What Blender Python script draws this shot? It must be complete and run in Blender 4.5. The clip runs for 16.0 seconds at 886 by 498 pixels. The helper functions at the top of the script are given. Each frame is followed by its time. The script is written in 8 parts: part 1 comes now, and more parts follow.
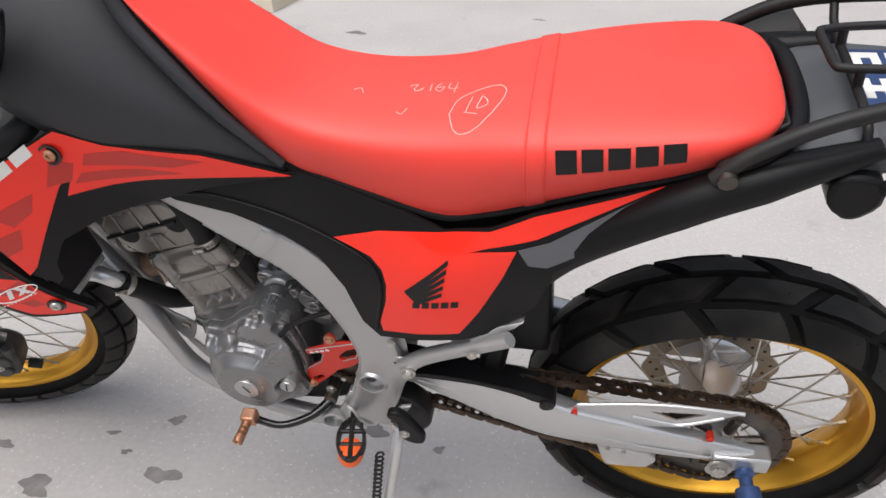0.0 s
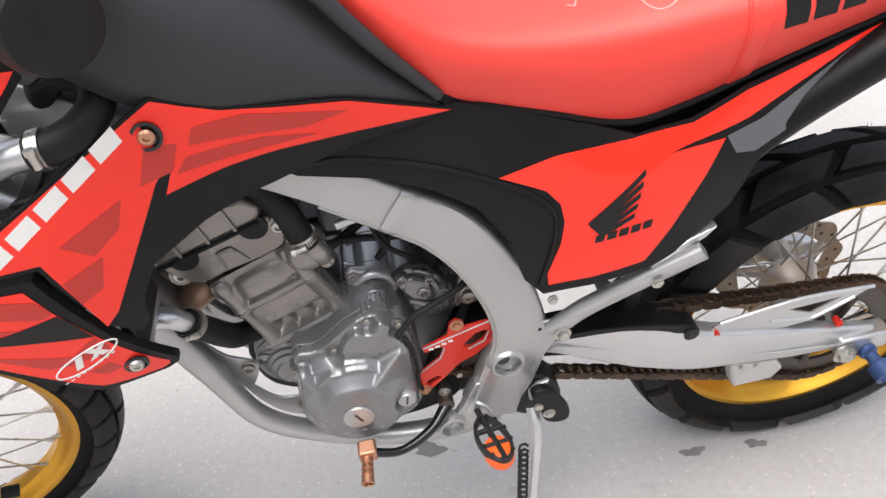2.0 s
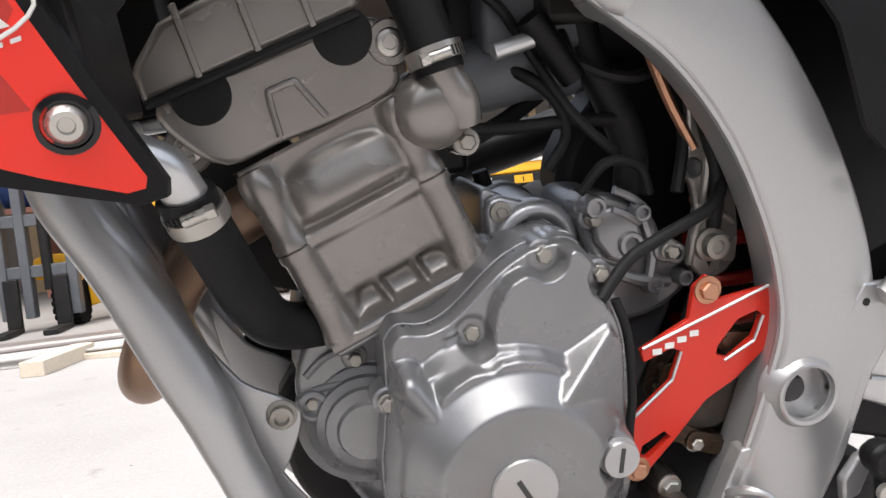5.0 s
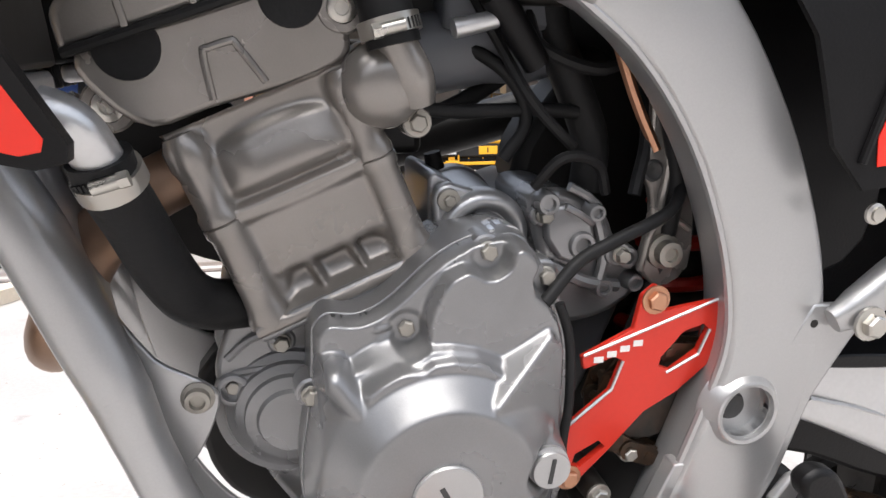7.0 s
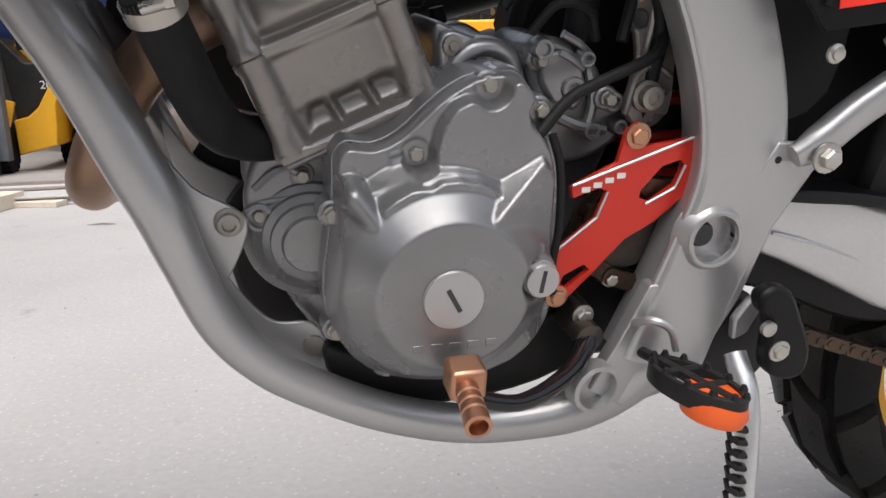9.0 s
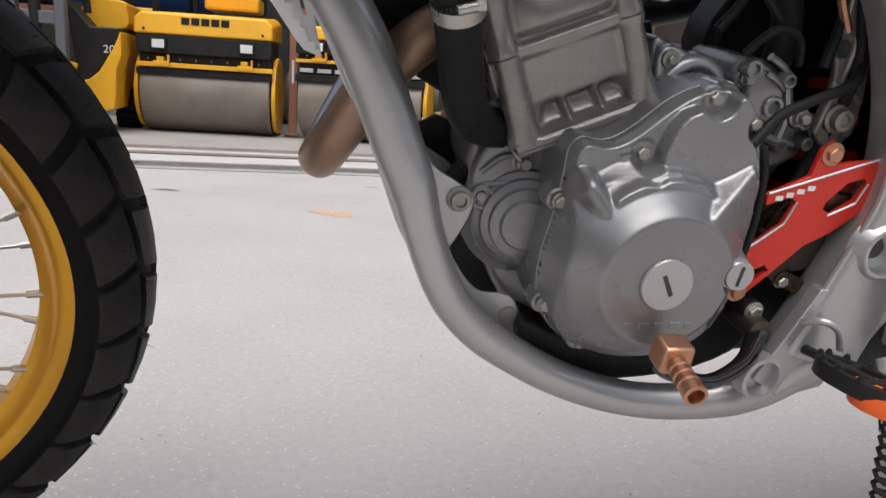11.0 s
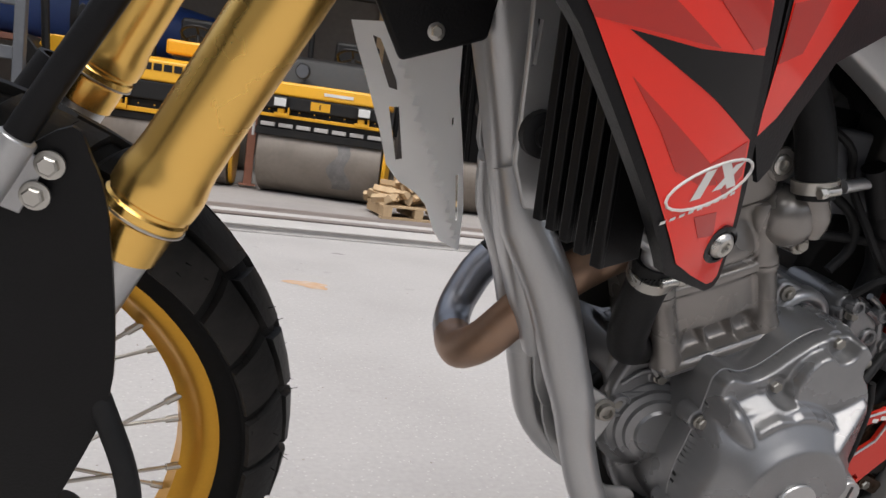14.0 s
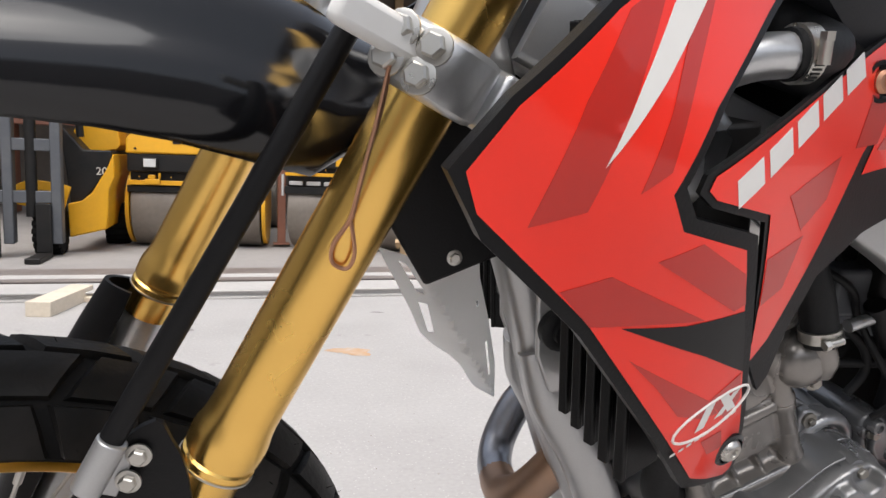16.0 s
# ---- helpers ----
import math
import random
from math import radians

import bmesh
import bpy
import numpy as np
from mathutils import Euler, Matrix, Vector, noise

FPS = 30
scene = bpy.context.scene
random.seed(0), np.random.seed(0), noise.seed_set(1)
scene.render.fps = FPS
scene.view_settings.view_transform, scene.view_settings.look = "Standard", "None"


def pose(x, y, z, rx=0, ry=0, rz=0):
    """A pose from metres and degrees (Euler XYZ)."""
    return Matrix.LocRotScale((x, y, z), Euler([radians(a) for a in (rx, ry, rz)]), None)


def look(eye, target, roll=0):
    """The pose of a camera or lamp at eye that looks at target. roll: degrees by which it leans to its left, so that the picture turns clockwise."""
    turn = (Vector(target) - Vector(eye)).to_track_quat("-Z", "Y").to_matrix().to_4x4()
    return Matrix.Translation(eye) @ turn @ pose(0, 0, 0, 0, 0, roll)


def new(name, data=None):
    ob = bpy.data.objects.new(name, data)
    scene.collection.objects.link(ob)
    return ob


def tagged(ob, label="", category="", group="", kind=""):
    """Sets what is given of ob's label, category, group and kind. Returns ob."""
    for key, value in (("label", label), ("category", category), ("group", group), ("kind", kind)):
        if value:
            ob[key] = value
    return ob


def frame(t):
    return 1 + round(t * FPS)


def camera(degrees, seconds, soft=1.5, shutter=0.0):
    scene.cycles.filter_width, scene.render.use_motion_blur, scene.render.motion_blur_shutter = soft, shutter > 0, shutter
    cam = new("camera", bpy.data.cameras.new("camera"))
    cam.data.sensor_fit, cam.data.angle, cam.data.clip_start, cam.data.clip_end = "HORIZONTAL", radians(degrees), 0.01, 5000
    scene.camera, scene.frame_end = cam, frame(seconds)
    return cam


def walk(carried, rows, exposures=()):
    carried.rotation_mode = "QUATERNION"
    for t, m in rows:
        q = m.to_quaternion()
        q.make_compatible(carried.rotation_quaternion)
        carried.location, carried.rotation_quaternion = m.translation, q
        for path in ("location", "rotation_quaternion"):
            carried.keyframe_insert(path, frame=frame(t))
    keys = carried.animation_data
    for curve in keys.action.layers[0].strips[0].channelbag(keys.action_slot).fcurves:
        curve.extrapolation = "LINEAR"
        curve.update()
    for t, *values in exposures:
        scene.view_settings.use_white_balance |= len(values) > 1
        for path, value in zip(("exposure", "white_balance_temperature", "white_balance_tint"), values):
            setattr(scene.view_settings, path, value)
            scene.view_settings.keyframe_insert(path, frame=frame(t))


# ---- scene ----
cam = camera(62.7, 16.0)
PATH = [
    (0, (0.501, -0.964, 1.239), (0.138, 0.65, 0.115), -3.0),
    (0.5, (0.398, -0.971, 1.22), (0.159, 0.718, 0.176), -3.8),
    (1, (0.289, -0.954, 1.183), (0.177, 0.772, 0.178), -5.4),
    (1.5, (0.184, -0.916, 1.144), (0.185, 0.791, 0.102), -7.1),
    (2, (0.069, -0.908, 1.098), (0.23, 0.767, 0.019), -7.2),
    (2.5, (-0.082, -0.875, 1.026), (0.355, 0.821, 0.059), -3.7),
    (3, (-0.135, -0.803, 0.874), (0.385, 0.974, 0.116), -2.5),
    (3.5, (-0.114, -0.761, 0.695), (0.38, 1.092, 0.128), -4.0),
    (4, (-0.107, -0.703, 0.602), (0.318, 1.233, 0.328), -6.0),
    (4.5, (-0.127, -0.648, 0.588), (0.284, 1.304, 0.444), -6.8),
    (4.7, (-0.12, -0.633, 0.585), (0.269, 1.326, 0.475), -6.9),
    (6.8, (-0.094, -0.587, 0.602), (0.367, 1.352, 0.431), -1.6),
    (7, (-0.093, -0.589, 0.598), (0.385, 1.341, 0.388), -1.4),
    (7.5, (-0.086, -0.604, 0.578), (0.405, 1.316, 0.309), -1.4),
    (8, (-0.085, -0.628, 0.552), (0.423, 1.285, 0.263), -1.5),
    (8.2, (-0.087, -0.633, 0.553), (0.419, 1.273, 0.219), -1.7),
    (10.3, (-0.213, -0.662, 0.54), (0.244, 1.231, 0.087), 1.2),
    (10.5, (-0.227, -0.665, 0.543), (0.22, 1.23, 0.087), 1.9),
    (11, (-0.277, -0.674, 0.549), (0.169, 1.225, 0.109), 3.7),
    (11.5, (-0.343, -0.678, 0.558), (0.116, 1.222, 0.138), 4.7),
    (12, (-0.395, -0.678, 0.571), (0.045, 1.235, 0.187), 5.1),
    (12.5, (-0.418, -0.679, 0.598), (0.012, 1.243, 0.249), 5.3),
    (13, (-0.429, -0.679, 0.641), (0.036, 1.236, 0.3), 5.7),
    (13.5, (-0.458, -0.665, 0.666), (0.094, 1.229, 0.339), 6.9),
    (14, (-0.481, -0.651, 0.674), (0.147, 1.224, 0.376), 8.1),
    (14.5, (-0.508, -0.636, 0.689), (0.2, 1.214, 0.411), 8.8),
    (15, (-0.522, -0.638, 0.717), (0.213, 1.208, 0.488), 8.0),
    (15.5, (-0.528, -0.652, 0.772), (0.201, 1.197, 0.553), 5.1),
    (16, (-0.499, -0.685, 0.814), (0.035, 1.227, 0.576), 1.9),
]
walk(cam, [(t, look(eye, target, roll)) for t, eye, target, roll in PATH],
     [(0.0, 0.42), (1.5, 0.68), (2.5, 1.05), (3.5, 1.05), (4.7, 0.98), (7.0, 1.15), (8.2, 0.7), (10.5, 0.45), (11.5, 0.3), (12.5, 0.15), (13.5, 0.2), (15.0, 0.42), (16.0, 0.52)])

# ---------------------------------------------------------------- light
world = bpy.data.worlds.new("sky")
scene.world = world
world.use_nodes = True
wn = world.node_tree.nodes
wl = world.node_tree.links
sky = wn.new("ShaderNodeTexSky")
sky.sky_type, sky.sun_disc = "NISHITA", False
sky.sun_elevation, sky.sun_rotation = radians(72), radians(210)
sky.air_density, sky.dust_density, sky.ozone_density = 1.0, 4.0, 1.0
soft_sky = wn.new("ShaderNodeHueSaturation")
soft_sky.inputs["Saturation"].default_value = 0.45
wl.new(sky.outputs[0], soft_sky.inputs["Color"])
wl.new(soft_sky.outputs[0], wn["Background"].inputs["Color"])
wn["Background"].inputs["Strength"].default_value = 0.15
sun = new("sun", bpy.data.lights.new("sun", "SUN"))
sun.data.energy, sun.data.angle, sun.data.color = 1.6, radians(60), (1.0, 0.985, 0.97)
sun.matrix_world = look((-1.1, -2.4, 7.0), (0, 0, 0))

# ---------------------------------------------------------------- materials


def surface(name, colour, rough=0.5, metal=0.0, scale=40.0, vary=0.12, rough_vary=0.1, bump=0.0, coat=0.0,
            second=None, patch=4.0, amount=0.35, spec=0.5, random_tint=0.0, sheen=0.0):
    """A painted, cast or moulded surface: fine grain and larger patches of wear."""
    m = bpy.data.materials.new(name)
    m.use_nodes = True
    n, l = m.node_tree.nodes, m.node_tree.links
    b = n["Principled BSDF"]
    b.inputs["Metallic"].default_value = metal
    b.inputs["Coat Weight"].default_value = coat
    b.inputs["Sheen Weight"].default_value, b.inputs["Sheen Roughness"].default_value = sheen, 0.5
    b.inputs["Coat Roughness"].default_value = 0.08
    b.inputs["Specular IOR Level"].default_value = spec
    co = n.new("ShaderNodeTexCoord")
    fine = n.new("ShaderNodeTexNoise")
    fine.inputs["Scale"].default_value, fine.inputs["Detail"].default_value = scale, 4.0
    big = n.new("ShaderNodeTexNoise")
    big.inputs["Scale"].default_value, big.inputs["Detail"].default_value = patch, 5.0
    l.new(co.outputs["Object"], fine.inputs["Vector"])
    l.new(co.outputs["Object"], big.inputs["Vector"])
    ramp = n.new("ShaderNodeMapRange")
    ramp.inputs["From Min"].default_value, ramp.inputs["From Max"].default_value = 0.42, 0.68
    ramp.inputs["To Max"].default_value = amount
    l.new(big.outputs["Fac"], ramp.inputs["Value"])
    mix = n.new("ShaderNodeMix")
    mix.data_type = "RGBA"
    mix.inputs["A"].default_value = (*colour, 1)
    mix.inputs["B"].default_value = (*(second or [c * 0.8 for c in colour]), 1)
    l.new(ramp.outputs[0], mix.inputs["Factor"])
    val = n.new("ShaderNodeMapRange")
    val.inputs["To Min"].default_value, val.inputs["To Max"].default_value = 1 - vary, 1 + vary
    l.new(fine.outputs["Fac"], val.inputs["Value"])
    hsv = n.new("ShaderNodeHueSaturation")
    l.new(mix.outputs["Result"], hsv.inputs["Color"])
    if random_tint:
        info = n.new("ShaderNodeObjectInfo")
        rnd = n.new("ShaderNodeMapRange")
        rnd.inputs["To Min"].default_value, rnd.inputs["To Max"].default_value = 1 - random_tint, 1 + random_tint
        l.new(info.outputs["Random"], rnd.inputs["Value"])
        mul = n.new("ShaderNodeMath")
        mul.operation = "MULTIPLY"
        l.new(val.outputs[0], mul.inputs[0])
        l.new(rnd.outputs[0], mul.inputs[1])
        l.new(mul.outputs[0], hsv.inputs["Value"])
    else:
        l.new(val.outputs[0], hsv.inputs["Value"])
    l.new(hsv.outputs[0], b.inputs["Base Color"])
    rr = n.new("ShaderNodeMapRange")
    rr.inputs["To Min"].default_value, rr.inputs["To Max"].default_value = max(0.02, rough - rough_vary), min(1, rough + rough_vary)
    l.new(big.outputs["Fac"], rr.inputs["Value"])
    l.new(rr.outputs[0], b.inputs["Roughness"])
    if bump:
        bp_ = n.new("ShaderNodeBump")
        bp_.inputs["Strength"].default_value, bp_.inputs["Distance"].default_value = bump, 0.002
        l.new(fine.outputs["Fac"], bp_.inputs["Height"])
        l.new(bp_.outputs[0], b.inputs["Normal"])
    return m


def concrete():
    m = surface("concrete", (0.395, 0.377, 0.364), 0.85, 0, 75, 0.13, 0.08, 0.6, second=(0.325, 0.307, 0.296), patch=1.4, amount=0.6)
    n, l = m.node_tree.nodes, m.node_tree.links
    b = n["Principled BSDF"]
    src = b.inputs["Base Color"].links[0].from_socket
    co = n.new("ShaderNodeTexCoord")
    # small light aggregate specks
    vor = n.new("ShaderNodeTexVoronoi")
    vor.inputs["Scale"].default_value = 60.0
    l.new(co.outputs["Object"], vor.inputs["Vector"])
    cut = n.new("ShaderNodeMapRange")
    cut.inputs["From Min"].default_value, cut.inputs["From Max"].default_value = 0.20, 0.10
    cut.inputs["To Max"].default_value = 0.5
    l.new(vor.outputs["Distance"], cut.inputs["Value"])
    speck = n.new("ShaderNodeMix")
    speck.data_type = "RGBA"
    speck.inputs["B"].default_value = (0.58, 0.56, 0.54, 1)
    l.new(cut.outputs[0], speck.inputs["Factor"])
    l.new(src, speck.inputs["A"])
    # dark oily drips
    drip = n.new("ShaderNodeTexNoise")
    drip.inputs["Scale"].default_value, drip.inputs["Detail"].default_value = 6.0, 6.0
    l.new(co.outputs["Object"], drip.inputs["Vector"])
    dm = n.new("ShaderNodeMapRange")
    dm.inputs["From Min"].default_value, dm.inputs["From Max"].default_value = 0.66, 0.74
    dm.inputs["To Max"].default_value = 0.4
    l.new(drip.outputs["Fac"], dm.inputs["Value"])
    oil = n.new("ShaderNodeMix")
    oil.data_type = "RGBA"
    oil.inputs["B"].default_value = (0.2, 0.185, 0.175, 1)
    l.new(dm.outputs[0], oil.inputs["Factor"])
    l.new(speck.outputs["Result"], oil.inputs["A"])
    l.new(oil.outputs["Result"], b.inputs["Base Color"])
    return m



def translucent(m, share):
    """Lets light through a thin plastic sheet."""
    n, l = m.node_tree.nodes, m.node_tree.links
    b = n["Principled BSDF"]
    tr = n.new("ShaderNodeBsdfTranslucent")
    tr.inputs["Color"].default_value = (0.95, 0.945, 0.93, 1)
    mx = n.new("ShaderNodeMixShader")
    mx.inputs[0].default_value = share
    l.new(b.outputs[0], mx.inputs[1])
    l.new(tr.outputs[0], mx.inputs[2])
    l.new(mx.outputs[0], n["Material Output"].inputs["Surface"])
    return m


M = {
    "concrete": concrete(),
    "seat": surface("red_seat_vinyl", (0.80, 0.042, 0.026), 0.48, 0, 900, 0.06, 0.1, 0.25, second=(0.70, 0.05, 0.034), patch=7, amount=0.6, spec=0.6, sheen=0.08),
    "red": surface("red_decal_film", (0.88, 0.026, 0.011), 0.32, 0, 30, 0.03, 0.06, 0, coat=0.6, second=(0.80, 0.023, 0.010), spec=0.2),
    "red_dark": surface("dark_red_decal_film", (0.50, 0.022, 0.014), 0.32, 0, 30, 0.04, 0.06, 0, coat=0.6, spec=0.2),
    "black": surface("black_plastic", (0.0055, 0.0052, 0.0055), 0.42, 0, 500, 0.2, 0.08, 0.12, second=(0.011, 0.0105, 0.011), patch=12, spec=0.2),
    "black_film": surface("black_decal_film", (0.012, 0.011, 0.011), 0.38, 0, 60, 0.15, 0.06, 0, second=(0.018, 0.016, 0.015), spec=0.22),
    "tank": surface("matt_black_tank_plastic", (0.030, 0.030, 0.0325), 0.46, 0, 700, 0.15, 0.06, 0.12, second=(0.024, 0.024, 0.027), patch=7, spec=0.3),
    "gloss_black": surface("glossy_black_plastic", (0.006, 0.006, 0.007), 0.14, 0, 60, 0.2, 0.04, 0, coat=0.25, spec=0.4),
    "grey_film": surface("grey_decal_film", (0.085, 0.087, 0.095), 0.3, 0, 40, 0.06, 0.06, 0, coat=0.3),
    "shield": translucent(surface("milky_plastic", (0.93, 0.925, 0.91), 0.4, 0, 60, 0.03, 0.08, 0.05, second=(0.88, 0.87, 0.85), patch=14), 0.50),
    "white": surface("white_plastic", (0.74, 0.73, 0.71), 0.4, 0, 60, 0.04, 0.08, 0.05, second=(0.62, 0.60, 0.56), patch=14),
    "white_film": surface("white_decal", (0.78, 0.76, 0.72), 0.4, 0, 90, 0.04),
    "silver": surface("silver_frame_paint", (0.44, 0.437, 0.434), 0.32, 0.65, 700, 0.05, 0.06, 0.04, second=(0.40, 0.395, 0.39), patch=10, amount=0.4),
    "alu": surface("brushed_aluminium", (0.60, 0.60, 0.60), 0.34, 0.8, 300, 0.06, 0.1, 0.06, second=(0.5, 0.5, 0.5), patch=14),
    "steel": surface("zinc_steel", (0.52, 0.50, 0.46), 0.3, 0.9, 120, 0.1, 0.1, 0.05, second=(0.36, 0.34, 0.3), patch=60),
    "bolt": surface("dull_plated_bolt", (0.34, 0.32, 0.285), 0.42, 0.75, 300, 0.08, 0.1, 0.04, second=(0.24, 0.22, 0.19), patch=80),
    "alu_can": surface("silver_motor_paint", (0.40, 0.40, 0.405), 0.30, 0.65, 500, 0.05, 0.06, 0.04, second=(0.36, 0.36, 0.37), patch=20),
    "foil": surface("worn_silver_foil", (0.72, 0.73, 0.75), 0.22, 0.85, 300, 0.08, 0.1, 0.1, second=(0.4, 0.4, 0.42), patch=120, amount=0.8),
    "engine": surface("engine_grey_paint", (0.245, 0.243, 0.245), 0.28, 0.6, 1400, 0.10, 0.07, 0.06, second=(0.18, 0.178, 0.178), patch=12, amount=0.5),
    "cylinder": surface("cylinder_grey_paint", (0.27, 0.25, 0.232), 0.27, 0.55, 800, 0.06, 0.07, 0.05, second=(0.17, 0.152, 0.136), patch=12, amount=0.5),
    "rubber": surface("tyre_rubber", (0.008, 0.0078, 0.0078), 0.7, 0, 160, 0.18, 0.1, 0.2, second=(0.014, 0.013, 0.012), patch=16, amount=0.6, spec=0.12),
    "tread": surface("tread_rubber", (0.007, 0.0068, 0.0066), 0.5, 0, 140, 0.2, 0.12, 0.3, second=(0.030, 0.0265, 0.0235), patch=11, amount=0.85, random_tint=0.3, spec=0.2),
    "hose": surface("black_rubber_hose", (0.010, 0.010, 0.0105), 0.55, 0, 260, 0.2, 0.1, 0.15, second=(0.02, 0.019, 0.018), patch=24, amount=0.5, spec=0.22),
    "gold": surface("gold_anodised", (0.93, 0.58, 0.16), 0.27, 1.0, 900, 0.03, 0.02, 0.015, second=(0.90, 0.55, 0.14), patch=9),
    "gold_rim": surface("gold_rim_anodised", (0.70, 0.36, 0.04), 0.32, 0.85, 400, 0.06, 0.08, 0.04, second=(0.52, 0.27, 0.04), patch=12),
    "brass": surface("copper_anodised", (0.56, 0.30, 0.19), 0.42, 1.0, 400, 0.06, 0.06, 0.03),
    "guard_red": surface("red_anodised_plate", (0.62, 0.03, 0.015), 0.33, 0.25, 300, 0.05, 0.06, 0.03, coat=0.15),
    "orange": surface("orange_plastic", (0.75, 0.11, 0.015), 0.4, 0, 80, 0.06),
    "chain": surface("rusty_chain_steel", (0.075, 0.056, 0.042), 0.42, 0.75, 160, 0.25, 0.12, 0.2, second=(0.12, 0.065, 0.035), patch=70, amount=0.8, random_tint=0.25),
    "chain_clean": surface("oily_sprocket_steel", (0.09, 0.082, 0.075), 0.4, 0.8, 160, 0.2, 0.1, 0.2, second=(0.16, 0.1, 0.06), patch=40),
    "disc": surface("worn_brake_disc_steel", (0.34, 0.30, 0.25), 0.36, 0.9, 220, 0.12, 0.1, 0.08, second=(0.22, 0.17, 0.12), patch=40),
    "exhaust": surface("heat_tinted_exhaust_steel", (0.36, 0.22, 0.14), 0.42, 0.75, 90, 0.1, 0.12, 0.08, second=(0.30, 0.24, 0.21), patch=9, amount=0.9),
    "exhaust_blue": surface("blued_exhaust_steel", (0.32, 0.33, 0.36), 0.34, 0.85, 90, 0.12, 0.1, 0.08, second=(0.2, 0.19, 0.2), patch=16, amount=0.8),
    "blue": surface("blue_anodised", (0.05, 0.09, 0.22), 0.35, 0.5, 100, 0.08),
    "machine": surface("yellow_machine_paint", (0.80, 0.40, 0.015), 0.4, 0, 30, 0.06, 0.1, 0.03, second=(0.62, 0.31, 0.02), patch=3),
    "drum": surface("worn_drum_steel", (0.27, 0.235, 0.20), 0.55, 0.5, 30, 0.12, 0.12, 0.2, second=(0.18, 0.15, 0.125), patch=3.5, amount=0.7),
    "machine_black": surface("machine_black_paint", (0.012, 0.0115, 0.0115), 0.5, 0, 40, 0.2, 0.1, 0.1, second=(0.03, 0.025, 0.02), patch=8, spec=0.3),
    "machine_grey": surface("machine_grey_paint", (0.10, 0.105, 0.115), 0.5, 0, 40, 0.12, 0.1, 0.05, second=(0.16, 0.16, 0.16), patch=6),
    "caliper": surface("dark_caliper_casting", (0.05, 0.05, 0.05), 0.5, 0.3, 200, 0.15, 0.1, 0.15, second=(0.03, 0.03, 0.03), patch=20),
    "yard_wall": surface("pale_render", (0.36, 0.345, 0.33), 0.9, 0, 10, 0.08, 0.05, 0.2, second=(0.28, 0.27, 0.26), patch=0.6),
    "lamp": surface("lamp_lens", (0.72, 0.72, 0.70), 0.15, 0, 200, 0.05, 0.05, 0.1, coat=0.6),
    "rust_post": surface("red_oxide_steel", (0.34, 0.15, 0.10), 0.7, 0, 30, 0.12, 0.1, 0.15, second=(0.25, 0.12, 0.085), patch=6),
    "wood": surface("raw_softwood", (0.50, 0.36, 0.21), 0.75, 0, 60, 0.14, 0.1, 0.25, second=(0.38, 0.24, 0.13), patch=10, random_tint=0.2),
    "wall": surface("shed_wall_boards", (0.16, 0.135, 0.115), 0.85, 0, 14, 0.15, 0.08, 0.3, second=(0.10, 0.085, 0.075), patch=1.2),
    "blue_tarp": surface("blue_machine_paint", (0.015, 0.045, 0.17), 0.5, 0, 20, 0.15, 0.1, 0.1, second=(0.01, 0.025, 0.09), patch=2),
    "beam": surface("weathered_steel_beam", (0.22, 0.19, 0.175), 0.6, 0.2, 22, 0.14, 0.1, 0.25, second=(0.16, 0.12, 0.10), patch=2.4, amount=0.7),
    "strip": surface("pale_kerb_strip", (0.46, 0.44, 0.42), 0.8, 0, 30, 0.1, 0.1, 0.2, second=(0.34, 0.32, 0.31), patch=2.0),
    "slab": surface("shed_floor_slab", (0.30, 0.28, 0.265), 0.85, 0, 24, 0.1, 0.08, 0.3, second=(0.22, 0.205, 0.195), patch=1.6),
    "grit": surface("mixed_grit", (0.52, 0.5, 0.47), 0.9, 0, 3.0, 0.5, 0.05, 0.0, second=(0.2, 0.17, 0.14), patch=9, amount=1.0),
    # black tail plastic, its base greyed by the sky light on its top
    "tail": surface("grey_black_tail_plastic", (0.075, 0.077, 0.082), 0.34, 0, 500, 0.12, 0.08, 0.12, second=(0.055, 0.056, 0.06), patch=10, spec=0.5),
    "pale_wood": surface("pale_planed_wood", (0.66, 0.58, 0.47), 0.75, 0, 60, 0.1, 0.1, 0.2, second=(0.55, 0.46, 0.35), patch=12),
    "chalk": surface("white_chalk", (0.74, 0.42, 0.39), 0.9, 0, 900, 0.1),
    "stain": surface("oil_stain", (0.15, 0.14, 0.135), 0.6, 0, 60, 0.2, 0.1, 0.2, second=(0.25, 0.235, 0.22), patch=14, amount=0.8),
    "rust_stain": surface("orange_rust_stain", (0.48, 0.30, 0.17), 0.9, 0, 40, 0.1, 0.05, 0.1, second=(0.46, 0.40, 0.35), patch=12, amount=0.9),
}

# ---------------------------------------------------------------- mesh tools


